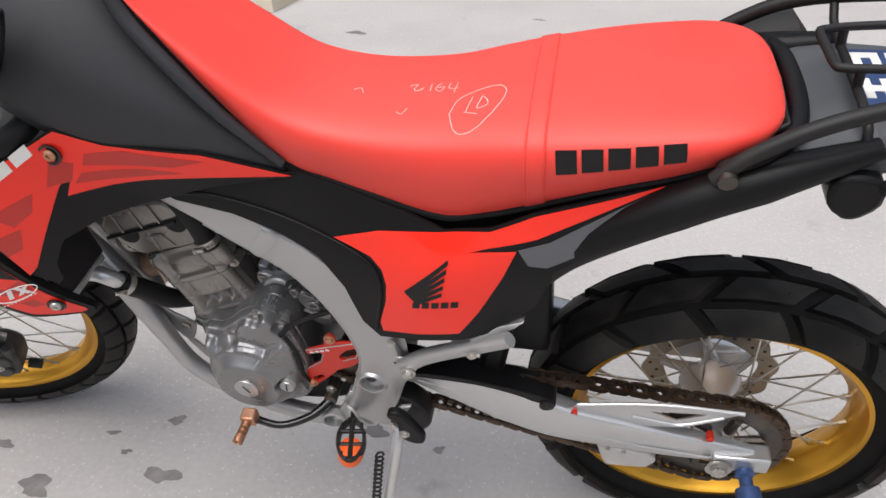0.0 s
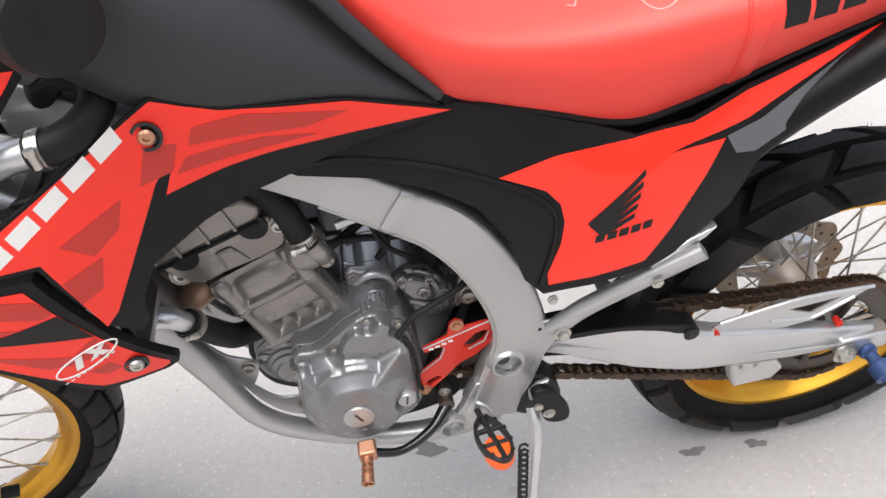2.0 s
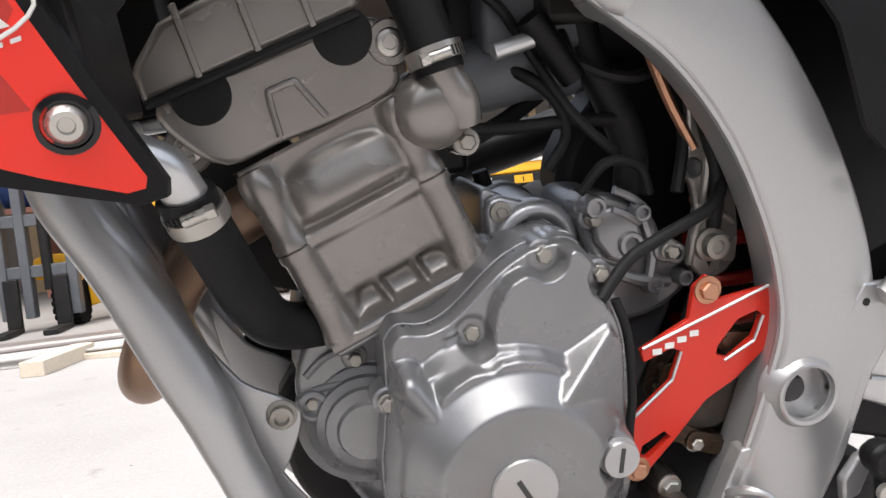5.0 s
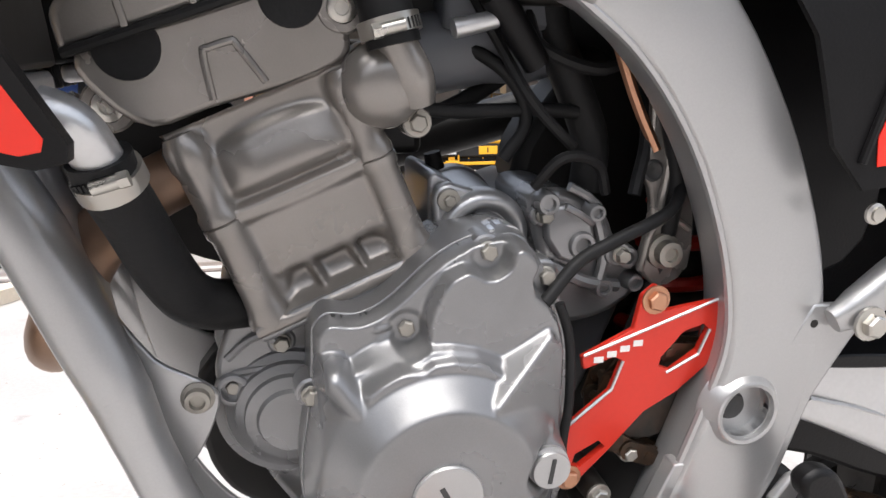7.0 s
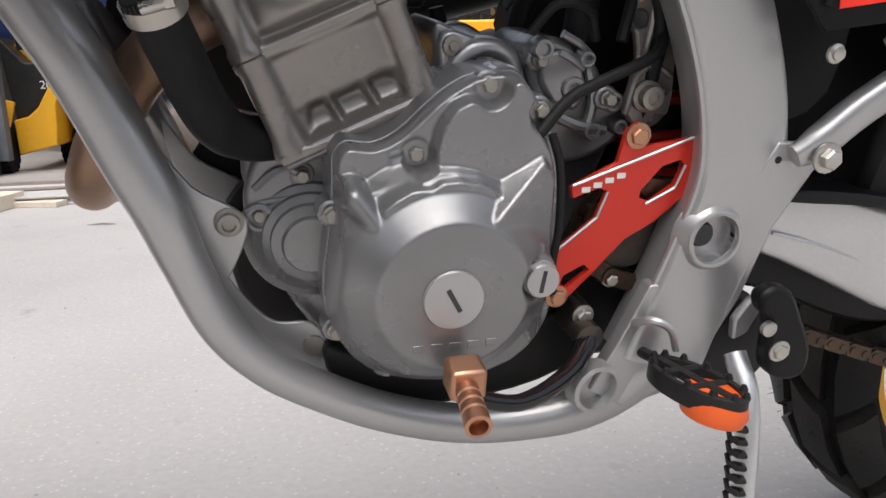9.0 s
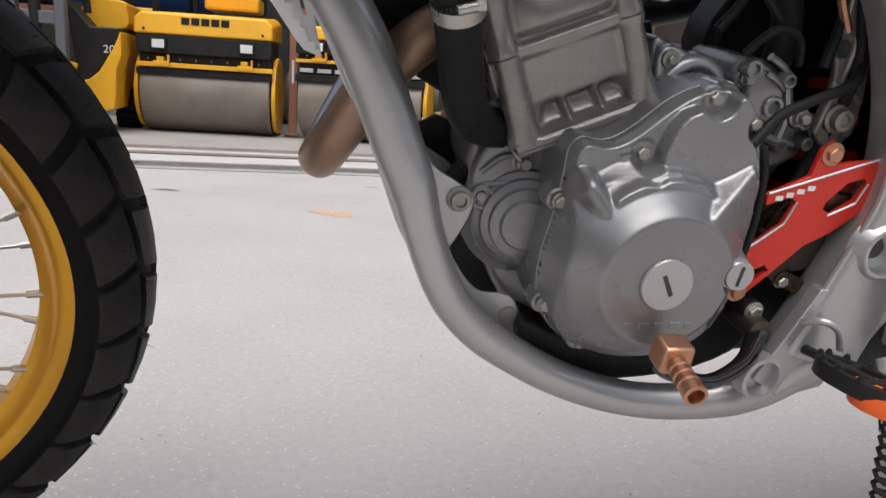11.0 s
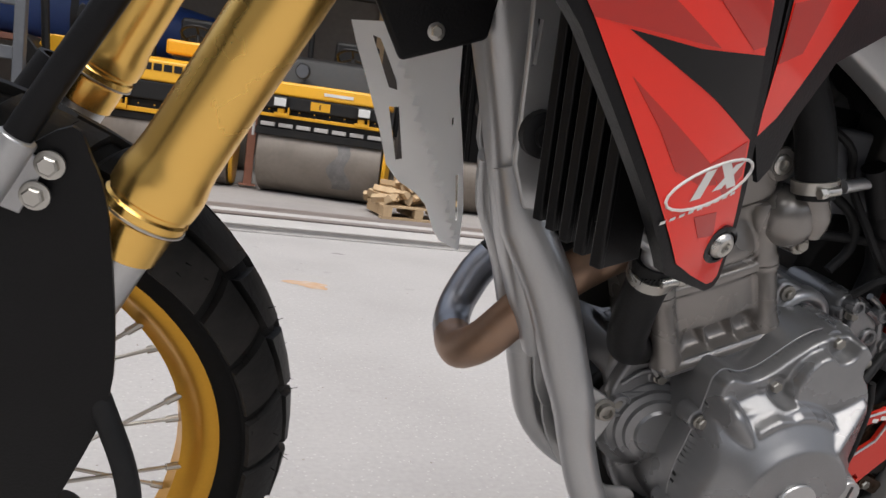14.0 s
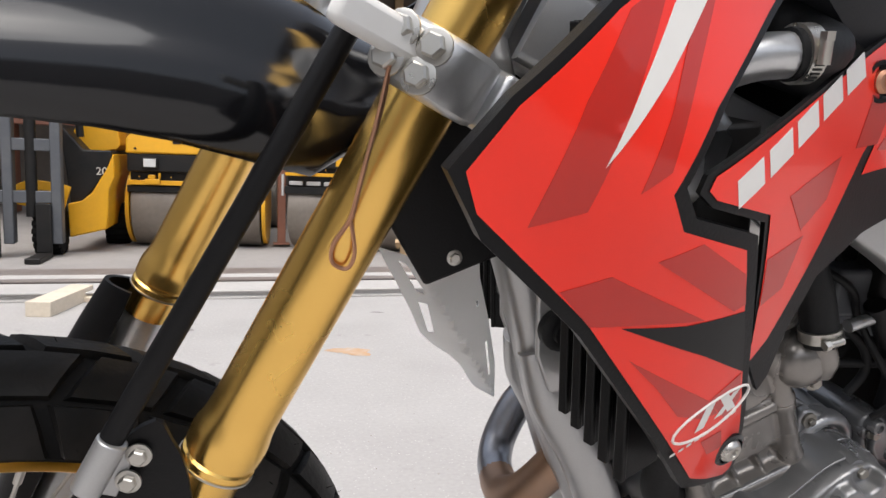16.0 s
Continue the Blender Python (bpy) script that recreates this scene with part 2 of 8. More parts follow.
def part(name, bm, material, parent=None, label="", angle=38, bevel=0.0, seg=2, basis=None):
    """Links a bmesh as one mesh object, under its thing or part."""
    bmesh.ops.recalc_face_normals(bm, faces=bm.faces)
    lim = radians(angle)
    for f in bm.faces:
        f.smooth = True
    for e in bm.edges:
        e.smooth = len(e.link_faces) == 2 and e.calc_face_angle(0) < lim
    me = bpy.data.meshes.new(name)
    bm.to_mesh(me)
    bm.free()
    me.materials.append(M[material])
    ob = new(name, me)
    if bevel:
        mod = ob.modifiers.new("bevel", "BEVEL")
        mod.width, mod.segments, mod.limit_method, mod.angle_limit = bevel, seg, "ANGLE", radians(35)
        mod.harden_normals = False
    if parent:
        ob.parent = parent
    if basis is not None:
        ob.matrix_basis = basis
    if label:
        tagged(ob, label)
    return ob


def carve(ob, cutter):
    """Cuts a closed shape, given in the part's own space, out of the part."""
    me = bpy.data.meshes.new("cutter")
    bmesh.ops.recalc_face_normals(cutter, faces=cutter.faces)
    cutter.to_mesh(me)
    cutter.free()
    tool = bpy.data.objects.new("cutter", me)
    scene.collection.objects.link(tool)
    bpy.context.view_layer.update()
    tool.matrix_world = ob.matrix_world
    mod = ob.modifiers.new("cut", "BOOLEAN")
    mod.operation, mod.object, mod.solver = "DIFFERENCE", tool, "EXACT"
    bpy.context.view_layer.update()
    done = bpy.data.meshes.new_from_object(ob.evaluated_get(bpy.context.evaluated_depsgraph_get()))
    ob.modifiers.clear()
    ob.data = done
    bpy.data.objects.remove(tool)


def again(ob, basis, parent=None):
    """One more of a part, on the same mesh."""
    o = new(ob.name.split(".")[0], ob.data)
    o.parent = parent or ob.parent
    o.matrix_basis = basis
    return o


def bolts(parent, places, material="steel", label=""):
    """Hexagon bolts, each a part of its own: (place, direction, radius, height)."""
    for p, way, r, h in places:
        bm = bmesh.new()
        hex_bolt(bm, p, way, r, h)
        part("bolt", bm, material, parent, label)


def V(p):
    return Vector(p)


def smooth_path(pts, per=6):
    """Catmull-Rom through the points."""
    P = [V(p) for p in pts]
    P = [2 * P[0] - P[1]] + P + [2 * P[-1] - P[-2]]
    out = []
    for i in range(1, len(P) - 2):
        a, b, c, d = P[i - 1:i + 3]
        for k in range(per):
            t = k / per
            out.append(0.5 * (2 * b + (c - a) * t + (2 * a - 5 * b + 4 * c - d) * t * t + (3 * b - a - 3 * c + d) * t ** 3))
    out.append(P[-2])
    return out


def ring_loft(bm, rings, cap=True, closed=True):
    vs = [[bm.verts.new(p) for p in r] for r in rings]
    n = len(vs[0])
    for a, b in zip(vs, vs[1:]):
        for i in range(n if closed else n - 1):
            j = (i + 1) % n
            bm.faces.new((a[i], a[j], b[j], b[i]))
    if cap:
        bm.faces.new(vs[0])
        bm.faces.new(vs[-1][::-1])
    return vs


def tube(bm, pts, r, n=12, per=6, section=None, side=(0, 1, 0)):
    """A swept tube. r: radius or list of radii; section: (a, b) points of a unit outline, a along side, b in the bend's plane."""
    path = smooth_path(pts, per) if per > 1 else [V(p) for p in pts]
    k = len(path)
    rr = [r] * len(pts) if not hasattr(r, "__len__") else r
    rad = [np.interp(i / (k - 1) * (len(pts) - 1), range(len(pts)), rr) for i in range(k)]
    sec = section or [(math.cos(2 * math.pi * i / n), math.sin(2 * math.pi * i / n)) for i in range(n)]
    rings = []
    s = V(side)
    for i, p in enumerate(path):
        t = (path[min(i + 1, k - 1)] - path[max(i - 1, 0)]).normalized()
        a = (s - t * s.dot(t))
        a = a.normalized() if a.length > 1e-4 else t.orthogonal().normalized()
        b = t.cross(a)
        s = a if section is None else s
        rings.append([p + (a * u + b * v) * rad[i] for u, v in sec])
    ring_loft(bm, rings)
    return bm


def rounded(a, b, n=4, e=0.35):
    """A rounded-rectangle outline of half sizes a, b (units of the sweep's radius)."""
    out = []
    c = min(a, b) * e
    for qx, qy, s in ((1, 1, 0), (-1, 1, 90), (-1, -1, 180), (1, -1, 270)):
        for i in range(n + 1):
            w = radians(s + 90 * i / n)
            out.append((qx * (a - c) + c * math.cos(w), qy * (b - c) + c * math.sin(w)))
    return out


def rod(bm, p, q, r, r2=None, n=14):
    p, q = V(p), V(q)
    t = (q - p).normalized()
    a = t.orthogonal().normalized()
    b = t.cross(a)
    ring_loft(bm, [[c + (a * math.cos(2 * math.pi * i / n) + b * math.sin(2 * math.pi * i / n)) * s for i in range(n)]
                   for c, s in ((p, r), (q, r if r2 is None else r2))])
    return bm


def turned(bm, profile, origin, axis, n=40, start=None):
    """A turned body: profile of (distance along the axis, radius)."""
    o, t = V(origin), V(axis).normalized()
    a = V(start).normalized() if start else t.orthogonal().normalized()
    b = t.cross(a)
    ring_loft(bm, [[o + t * d + (a * math.cos(2 * math.pi * i / n) + b * math.sin(2 * math.pi * i / n)) * max(r, 1e-4)
                    for i in range(n)] for d, r in profile])
    return bm


def prism(bm, outline, y0, y1):
    """An upright outline in x and z, drawn out sideways from y0 to y1."""
    a = [bm.verts.new((x, y0, z)) for x, z in outline]
    b = [bm.verts.new((x, y1, z)) for x, z in outline]
    bm.faces.new(a)
    bm.faces.new(b[::-1])
    for i in range(len(a)):
        j = (i + 1) % len(a)
        bm.faces.new((a[i], b[i], b[j], a[j]))
    return bm


def box(bm, lo, hi, m=None):
    vs = [bm.verts.new((x, y, z)) for x in (lo[0], hi[0]) for y in (lo[1], hi[1]) for z in (lo[2], hi[2])]
    for q in ((0, 1, 3, 2), (4, 6, 7, 5), (0, 4, 5, 1), (2, 3, 7, 6), (0, 2, 6, 4), (1, 5, 7, 3)):
        bm.faces.new([vs[i] for i in q])
    if m is not None:
        bmesh.ops.transform(bm, matrix=m, verts=vs)
    return bm


def field(points):
    """A smooth side surface y(x, z) through a few places (thin plate)."""
    P = np.array(points, float)
    A = P[:, :2]

    def U(d):
        return np.where(d > 1e-9, d * d * np.log(d + 1e-12), 0)
    K = U(np.linalg.norm(A[:, None] - A[None], axis=2)) + np.eye(len(A)) * 0.002
    Q = np.c_[np.ones(len(A)), A]
    L = np.block([[K, Q], [Q.T, np.zeros((3, 3))]])
    w = np.linalg.solve(L, np.r_[P[:, 2], 0, 0, 0])

    def y(x, z):
        d = np.linalg.norm(A - np.array((x, z)), axis=1)
        return float(U(d) @ w[:-3] + w[-3] + w[-2] * x + w[-1] * z)
    return y


def sheet(outline, y, thick=0.003, lift=0.0, cell=0.03, mirror=False):
    """A panel over an outline in x and z that follows the side surface y, with a real thickness."""
    bm = bmesh.new()
    vs = [bm.verts.new((x, 0, z)) for x, z in outline]
    es = [bm.edges.new((vs[i], vs[(i + 1) % len(vs)])) for i in range(len(vs))]
    bmesh.ops.triangle_fill(bm, use_beauty=True, edges=es)
    for axis in (0, 2):
        lo, hi = min(v.co[axis] for v in bm.verts), max(v.co[axis] for v in bm.verts)
        k = int((hi - lo) / cell)
        for i in range(1, k + 1):
            c = [0, 0, 0]
            c[axis] = lo + (hi - lo) * i / (k + 1)
            no = [0, 0, 0]
            no[axis] = 1
            bmesh.ops.bisect_plane(bm, geom=bm.verts[:] + bm.edges[:] + bm.faces[:], plane_co=c, plane_no=no)
    front = bm.faces[:]
    back = bmesh.ops.duplicate(bm, geom=front)
    bv = [g for g in back["geom"] if isinstance(g, bmesh.types.BMVert)]
    edge = [(e, back["edge_map"][e]) for e in bm.edges[:] if e in back["edge_map"] and len(e.link_faces) == 1]
    vm = back["vert_map"]
    bvs = set(bv)
    for v in bm.verts:
        v.co.y = y(v.co.x, v.co.z) - lift + (thick if v in bvs else 0)
    for e, _ in edge:
        a, b = e.verts
        if vm.get(a) and vm.get(b) and a not in bvs:
            try:
                bm.faces.new((a, b, vm[b], vm[a]))
            except ValueError:
                pass
    if mirror:
        for v in bm.verts:
            v.co.y = -v.co.y
    return bm


def mirror_y(bm):
    for v in bm.verts:
        v.co.y = -v.co.y
    return bm


def sdist(poly, X, Z):
    """Signed distance to a closed outline (inside positive) at arrays of places."""
    best, inside = np.full(X.shape, 1e9), np.zeros(X.shape, bool)
    for (x0, z0), (x1, z1) in zip(poly, poly[1:] + poly[:1]):
        dx, dz = x1 - x0, z1 - z0
        t = np.clip(((X - x0) * dx + (Z - z0) * dz) / (dx * dx + dz * dz + 1e-18), 0, 1)
        best = np.minimum(best, np.hypot(X - x0 - t * dx, Z - z0 - t * dz))
        if z0 != z1:
            cross = (z0 > Z) != (z1 > Z)
            inside ^= cross & (X < dx * (Z - z0) / dz + x0)
    return np.where(inside, best, -best)


def step(a, b, x):
    t = np.clip((x - a) / (b - a), 0, 1)
    return t * t * (3 - 2 * t)


def soften(H, times):
    """Rounds the steps of a cast relief."""
    for _ in range(times):
        for axis in (0, 1):
            H = 0.25 * np.roll(H, 1, axis) + 0.5 * H + 0.25 * np.roll(H, -1, axis)
    return H


def capsule(X, Z, a, b):
    dx, dz = b[0] - a[0], b[1] - a[1]
    t = np.clip(((X - a[0]) * dx + (Z - a[1]) * dz) / (dx * dx + dz * dz), 0, 1)
    return np.hypot(X - a[0] - t * dx, Z - a[1] - t * dz)


def relief(X, Z, H, keep):
    """A cast surface that stands out by H towards the left side, over the kept places of a grid."""
    bm = bmesh.new()
    vs = {}
    for i in range(X.shape[0]):
        for j in range(X.shape[1]):
            if keep[i, j]:
                vs[i, j] = bm.verts.new((X[i, j], -H[i, j], Z[i, j]))
    for (i, j) in list(vs):
        q = [(i, j), (i + 1, j), (i + 1, j + 1), (i, j + 1)]
        if all(k in vs for k in q):
            bm.faces.new([vs[k] for k in q])
    return bm


def hex_bolt(bm, p, d, r=0.007, h=0.006, washer=True):
    """A flanged hexagon bolt head at p, standing out along d."""
    p, d = V(p), V(d).normalized()
    if washer:
        turned(bm, [(0, r * 1.45), (h * 0.25, r * 1.45), (h * 0.3, r * 1.25)], p, d, 16)
    a = d.orthogonal().normalized()
    b = d.cross(a)
    hexa = [(a * math.cos(math.pi * i / 3) + b * math.sin(math.pi * i / 3)) for i in range(6)]
    ring_loft(bm, [[p + d * t + q * r * s for q in hexa] for t, s in ((h * 0.25, 1), (h * 0.85, 1), (h, 0.82))])
    return bm


def arc(cx, cz, r, a0, a1, n):
    return [(cx + r * math.cos(radians(a0 + (a1 - a0) * i / n)), cz + r * math.sin(radians(a0 + (a1 - a0) * i / n))) for i in range(n + 1)]


def catmull2(pts, per=4):
    """A closed smooth outline through points."""
    n = len(pts)
    out = []
    for i in range(n):
        a, b, c, d = (np.array(pts[(i + k - 1) % n], float) for k in range(4))
        for k in range(per):
            t = k / per
            q = 0.5 * (2 * b + (c - a) * t + (2 * a - 5 * b + 4 * c - d) * t * t + (3 * b - a - 3 * c + d) * t ** 3)
            out.append((float(q[0]), float(q[1])))
    return out

# ---------------------------------------------------------------- the yard and the open shed


def setting(name, bm, material, label, bevel=0.0, angle=38):
    return tagged(part(name, bm, material, None, "", angle, bevel), label, name.split("_")[0], kind="structure")


bm = bmesh.new()
box(bm, (-60, -60, -0.3), (60, 80, 0.0))
setting("ground", bm, "concrete", "pale grey worn concrete yard with stains and specks")

bm = bmesh.new()
box(bm, (-14, 4.60, -0.1), (14, 11.0, 0.015))
setting("floor", bm, "slab", "raised grey concrete floor slab of the open shed", 0.01)
bm = bmesh.new()
box(bm, (-14, 10.8, 0.03), (14, 11.0, 3.6))
wall = setting("wall_back", bm, "wall", "dark wooden back wall of the machine shed")
for sx in (-1, 1):
    bm = bmesh.new()
    box(bm, (13.9 * sx - 0.1, 5.2, 0.03), (13.9 * sx + 0.1, 10.79, 3.6))
    setting("wall_side", bm, "wall", "dark wooden side wall of the machine shed")
# unseen plain walls, added behind and beside the camera to shape light and reflections
for lo, hi, nm in (((-5.0, -8.3, 0), (16, -8.0, 3.4), "wall_south"), ((-5.3, -8.3, 0), (-5.0, 4.9, 2.7), "wall_west"), ((16, -8.0, 0), (16.3, 4.9, 3.4), "wall_east")):
    bm = bmesh.new()
    box(bm, lo, hi)
    setting(nm, bm, "yard_wall", "plain grey unseen wall added to shape the light")
bm = bmesh.new()
box(bm, (-14.3, 6.9, 3.6), (14.3, 11.3, 3.75))
setting("ceiling", bm, "wall", "dark boarded roof of the machine shed")
for i in range(-6, 7):
    bm = bmesh.new()
    box(bm, (i * 1.9 - 0.1, 10.72, 0.03), (i * 1.9 + 0.02, 10.797, 3.6))
    part("stud", bm, "wood", wall)

for k in range(-2, 3):
    x = -0.155 + k * 4.2
    bm = bmesh.new()
    box(bm, (x - 0.035, 5.9, 0.04), (x + 0.035, 5.97, 3.6))
    box(bm, (x - 0.07, 5.87, 0.035), (x + 0.07, 6.0, 0.047))
    box(bm, (x + 0.035, 5.93, 1.045), (x + 0.20, 5.96, 1.10))
    setting("post_%d" % (k + 3), bm, "rust_post", "slim red oxide painted steel post of the shed", 0.004)


# long steel sections that lie along the edge of the yard
def beam(y0, y1, h, material, label, web=0.0):
    bm = bmesh.new()
    prof = [(y0, 0.0), (y1, 0.0), (y1, h * 0.25), (y1 - 0.01, h * 0.3), (y1 - 0.01, h * 0.75), (y1, h * 0.8), (y1, h), (y0, h),
            (y0, h * 0.8), (y0 + web, h * 0.72), (y0 + web, h * 0.3), (y0, h * 0.22)]
    ring_loft(bm, [[(x, y, z) for y, z in prof] for x in (-11, 11)])
    return tagged(part("steel_beam", bm, material, None, "", 20, 0.003), label, "beam", "steel beams along the shed")


beam(3.55, 3.70, 0.05, "strip", "long pale grey steel channel lying on the concrete", 0.02)
beam(3.72, 3.88, 0.045, "strip", "long pale painted steel channel lying on the concrete", 0.02)
beam(3.93, 4.02, 0.05, "beam", "long narrow rusty steel bar lying on the concrete", 0.006)
beam(4.06, 4.20, 0.045, "strip", "long pale grey steel channel lying on the concrete", 0.02)
beam(4.27, 4.52, 0.035, "beam", "long dark steel plate lying before the shed floor", 0.01)


def blot(name, x, y, r, material, label, k, squash=0.6):
    """A flat stain with a ragged outline."""
    rnd = random.Random(k)
    bm = bmesh.new()
    n = 26
    ph = [rnd.uniform(0, 6.3) for _ in range(4)]
    ring = []
    for i in range(n):
        a = 2 * math.pi * i / n
        q = r * (1 + 0.25 * math.sin(2 * a + ph[0]) + 0.18 * math.sin(3 * a + ph[1]) + 0.14 * math.sin(5 * a + ph[2]) + 0.1 * rnd.uniform(-1, 1))
        ring.append(bm.verts.new((x + q * math.cos(a), y + q * squash * math.sin(a), 0.0012)))
    bm.faces.new(ring)
    return tagged(part(name, bm, material), label, "stain", kind="structure")


for k, (x, y, r) in enumerate(((-0.373, 0.049, 0.02), (-0.5, -0.008, 0.013), (-0.442, -0.054, 0.012), (-0.735, -0.077, 0.022),
                               (-0.33, -0.10, 0.035), (-0.587, -0.167, 0.04), (0.239, 0.057, 0.014), (-0.839, 0.019, 0.012),
                               (0.569, -0.044, 0.02), (0.687, -0.054, 0.018), (0.089, 0.089, 0.03), (-0.77, 2.82, 0.05), (0.2, 3.1, 0.03))):
    blot("stain", x, y, r, "stain", "small dark oil stain on the concrete", k)
blot("stain", -0.048, 2.324, 0.075, "rust_stain", "orange rust stain on the concrete", 40, 0.9)

# ---------------------------------------------------------------- machines in the shed


def lamp_unit(parent, x, y, z, w=0.1, h=0.075):
    bm = bmesh.new()
    box(bm, (x - w / 2, y - 0.02, z - h / 2), (x + w / 2, y + 0.02, z + h / 2))
    h1 = part("headlight", bm, "machine_black", parent, "", bevel=0.006)
    bm = bmesh.new()
    box(bm, (x - w / 2 + 0.012, y - 0.028, z - h / 2 + 0.01), (x + w / 2 - 0.012, y - 0.0205, z + h / 2 - 0.01))
    part("lens", bm, "lamp", h1, "pale glass lens", bevel=0.003)


def road_roller(x, y, yaw, label, levels, W=0.52, logo=True):
    """A tandem road roller seen from its drum end; x, y is the middle of the drum's front.
    levels: scraper, spray bar, lamp band and bonnet (foot and top of each), then the top of a dark hood or 0."""
    sc0, sc1, sp0, sp1, ba0, ba1, bo1, hood = levels
    root = tagged(new("road_roller"), label, "road roller", "road rollers in the shed")
    root.matrix_world = pose(x, y, 0.015, 0, 0, yaw)
    R = 0.34
    bm = bmesh.new()
    turned(bm, [(-W, R - 0.03), (-W, R - 0.008), (-W + 0.008, R), (W - 0.008, R), (W, R - 0.008), (W, R - 0.03)], (0, R, R), (1, 0, 0), 64)
    part("drum", bm, "drum", root, "worn steel drum", 25)
    for s in (-1, 1) if logo else (1,):
        bm = bmesh.new()
        prism_pts = arc(R, R, 0.325, -75, 255, 24)
        a = [bm.verts.new((s * (W + 0.015), p, q)) for p, q in prism_pts]
        b = [bm.verts.new((s * (W + 0.045), p, q)) for p, q in prism_pts]
        bm.faces.new(a)
        bm.faces.new(b)
        for i in range(len(a)):
            j = (i + 1) % len(a)
            bm.faces.new((a[i], a[j], b[j], b[i]))
        part("drum_side_plate", bm, "machine", root, "yellow steel side plate")
    bm = bmesh.new()
    box(bm, (-W - 0.02, 0.0, sc0), (W + 0.02, 0.05, sc1))
    part("scraper_bar", bm, "machine_black", root, "black scraper bar", bevel=0.006)
    if not logo:
        for i in range(7):
            bm = bmesh.new()
            box(bm, (-W + 0.02 + i * 0.148, -0.012, sc1 + 0.012), (-W + 0.135 + i * 0.148, 0.03, sc1 + 0.045))
            part("scraper_pad", bm, "strip", root, "worn pale scraper pad", bevel=0.004)
        bm = bmesh.new()
        box(bm, (-W - 0.045, -0.01, sc0 - 0.02), (-W - 0.025, 0.02, sc1 + 0.10))
        part("end_bracket", bm, "strip", root, "pale steel end bracket", bevel=0.003)
    bm = bmesh.new()
    box(bm, (-W - 0.01, -0.02, sp0), (W + 0.03, 0.03, sp1))
    for px in (-0.33, 0.33):
        box(bm, (px - 0.06, -0.05, sp0 + 0.01), (px + 0.06, -0.021, sp1 + 0.012))
        box(bm, (px - 0.035, -0.045, sp1 + 0.0125), (px + 0.02, 0.02, sp1 + 0.045))
        box(bm, (px + 0.045, -0.04, sp1 + 0.0125), (px + 0.06, 0.0, sp1 + 0.06))
    part("spray_bar", bm, "machine", root, "yellow spray bar with brackets", bevel=0.004)
    for i in range(8):
        bm = bmesh.new()
        rod(bm, (-0.44 + i * 0.125, -0.012, sp1), (-0.44 + i * 0.125, -0.012, sp1 + 0.025), 0.011, 0.008, 8)
        nz = part("nozzle", bm, "machine_black", root)
        bm = bmesh.new()
        rod(bm, (-0.44 + i * 0.125, -0.012, sp1 + 0.0255), (-0.44 + i * 0.125, -0.012, sp1 + 0.034), 0.006, 0.005, 8)
        part("cap", bm, "machine", nz)
    bm = bmesh.new()
    box(bm, (-W, 0.03, sc1), (W, 0.4, ba0))
    part("inner_frame", bm, "machine_black", root, "dark frame behind the spray bar", bevel=0.006)
    bm = bmesh.new()
    box(bm, (-W - 0.01, -0.03, ba0), (W + 0.02, 0.45, ba1))
    part("bumper_band", bm, "machine_black", root, "black front band that holds the lamps", bevel=0.012)
    for px in (-0.345, 0.345):
        lamp_unit(root, px, -0.04, (ba0 + ba1) / 2, 0.12, 0.085)
    if not logo:
        bm = bmesh.new()
        box(bm, (-0.10, -0.035, ba0 + 0.02), (0.06, -0.0305, ba1 - 0.02))
        part("warning_plate", bm, "machine", root, "small yellow warning plate", bevel=0.001)
        bm = bmesh.new()
        box(bm, (-0.028, -0.037, ba0 + 0.035), (-0.018, -0.0352, ba1 - 0.035))
        part("plate_mark", bm, "machine_black", root)
    bm = bmesh.new()
    side = [(-W - 0.02, ba1 + 0.002), (W + 0.03, ba1 + 0.002), (W + 0.025, bo1 - 0.05), (W - 0.03, bo1), (-W + 0.03, bo1), (-W - 0.02, bo1 - 0.05)]
    a = [bm.verts.new((p, -0.04 + 0.12 * (q - ba1), q)) for p, q in side]
    b = [bm.verts.new((p * 0.97, 0.75, q + (0.06 if q > ba1 + 0.03 else 0))) for p, q in side]
    bm.faces.new(a)
    bm.faces.new(b[::-1])
    for i in range(6):
        j = (i + 1) % 6
        bm.faces.new((a[i], b[i], b[j], a[j]))
    part("bonnet", bm, "machine", root, "yellow steel bonnet", bevel=0.016, seg=3)
    for px in (-W + 0.06, W - 0.05):
        bm = bmesh.new()
        rod(bm, (px, -0.046, ba1 + 0.04), (px, -0.03, ba1 + 0.04), 0.01, 0.009, 10)
        part("bonnet_bolt", bm, "machine_black", root)
    if logo:
        for i in range(5):
            bm = bmesh.new()
            box(bm, (-0.17 + i * 0.078, -0.034, bo1 - 0.085), (-0.108 + i * 0.078, -0.018, bo1 - 0.03))
            part("logo_block", bm, "machine_black", root)
    else:
        bm = bmesh.new()
        box(bm, (0.0, -0.04, bo1 - 0.07), (0.24, -0.022, bo1 - 0.045))
        part("logo_block", bm, "white_film", root)
    if hood:
        bm = bmesh.new()
        prof = [(0.05, bo1 - 0.01), (0.10, bo1 + 0.10), (0.16, hood - 0.03), (0.24, hood), (0.62, hood), (0.70, bo1)]
        ring_loft(bm, [[(p, q, z) for q, z in prof] for p in (-W + 0.06, -W + 0.12, 0.2, W - 0.1)])
        part("rubber_hood", bm, "machine_black", root, "black hood over the bonnet", bevel=0.02, seg=2)
        bm = bmesh.new()
        c, t = V((-0.20, -0.02, bo1 + 0.105)), V((0.2, 1, 0.1)).normalized()
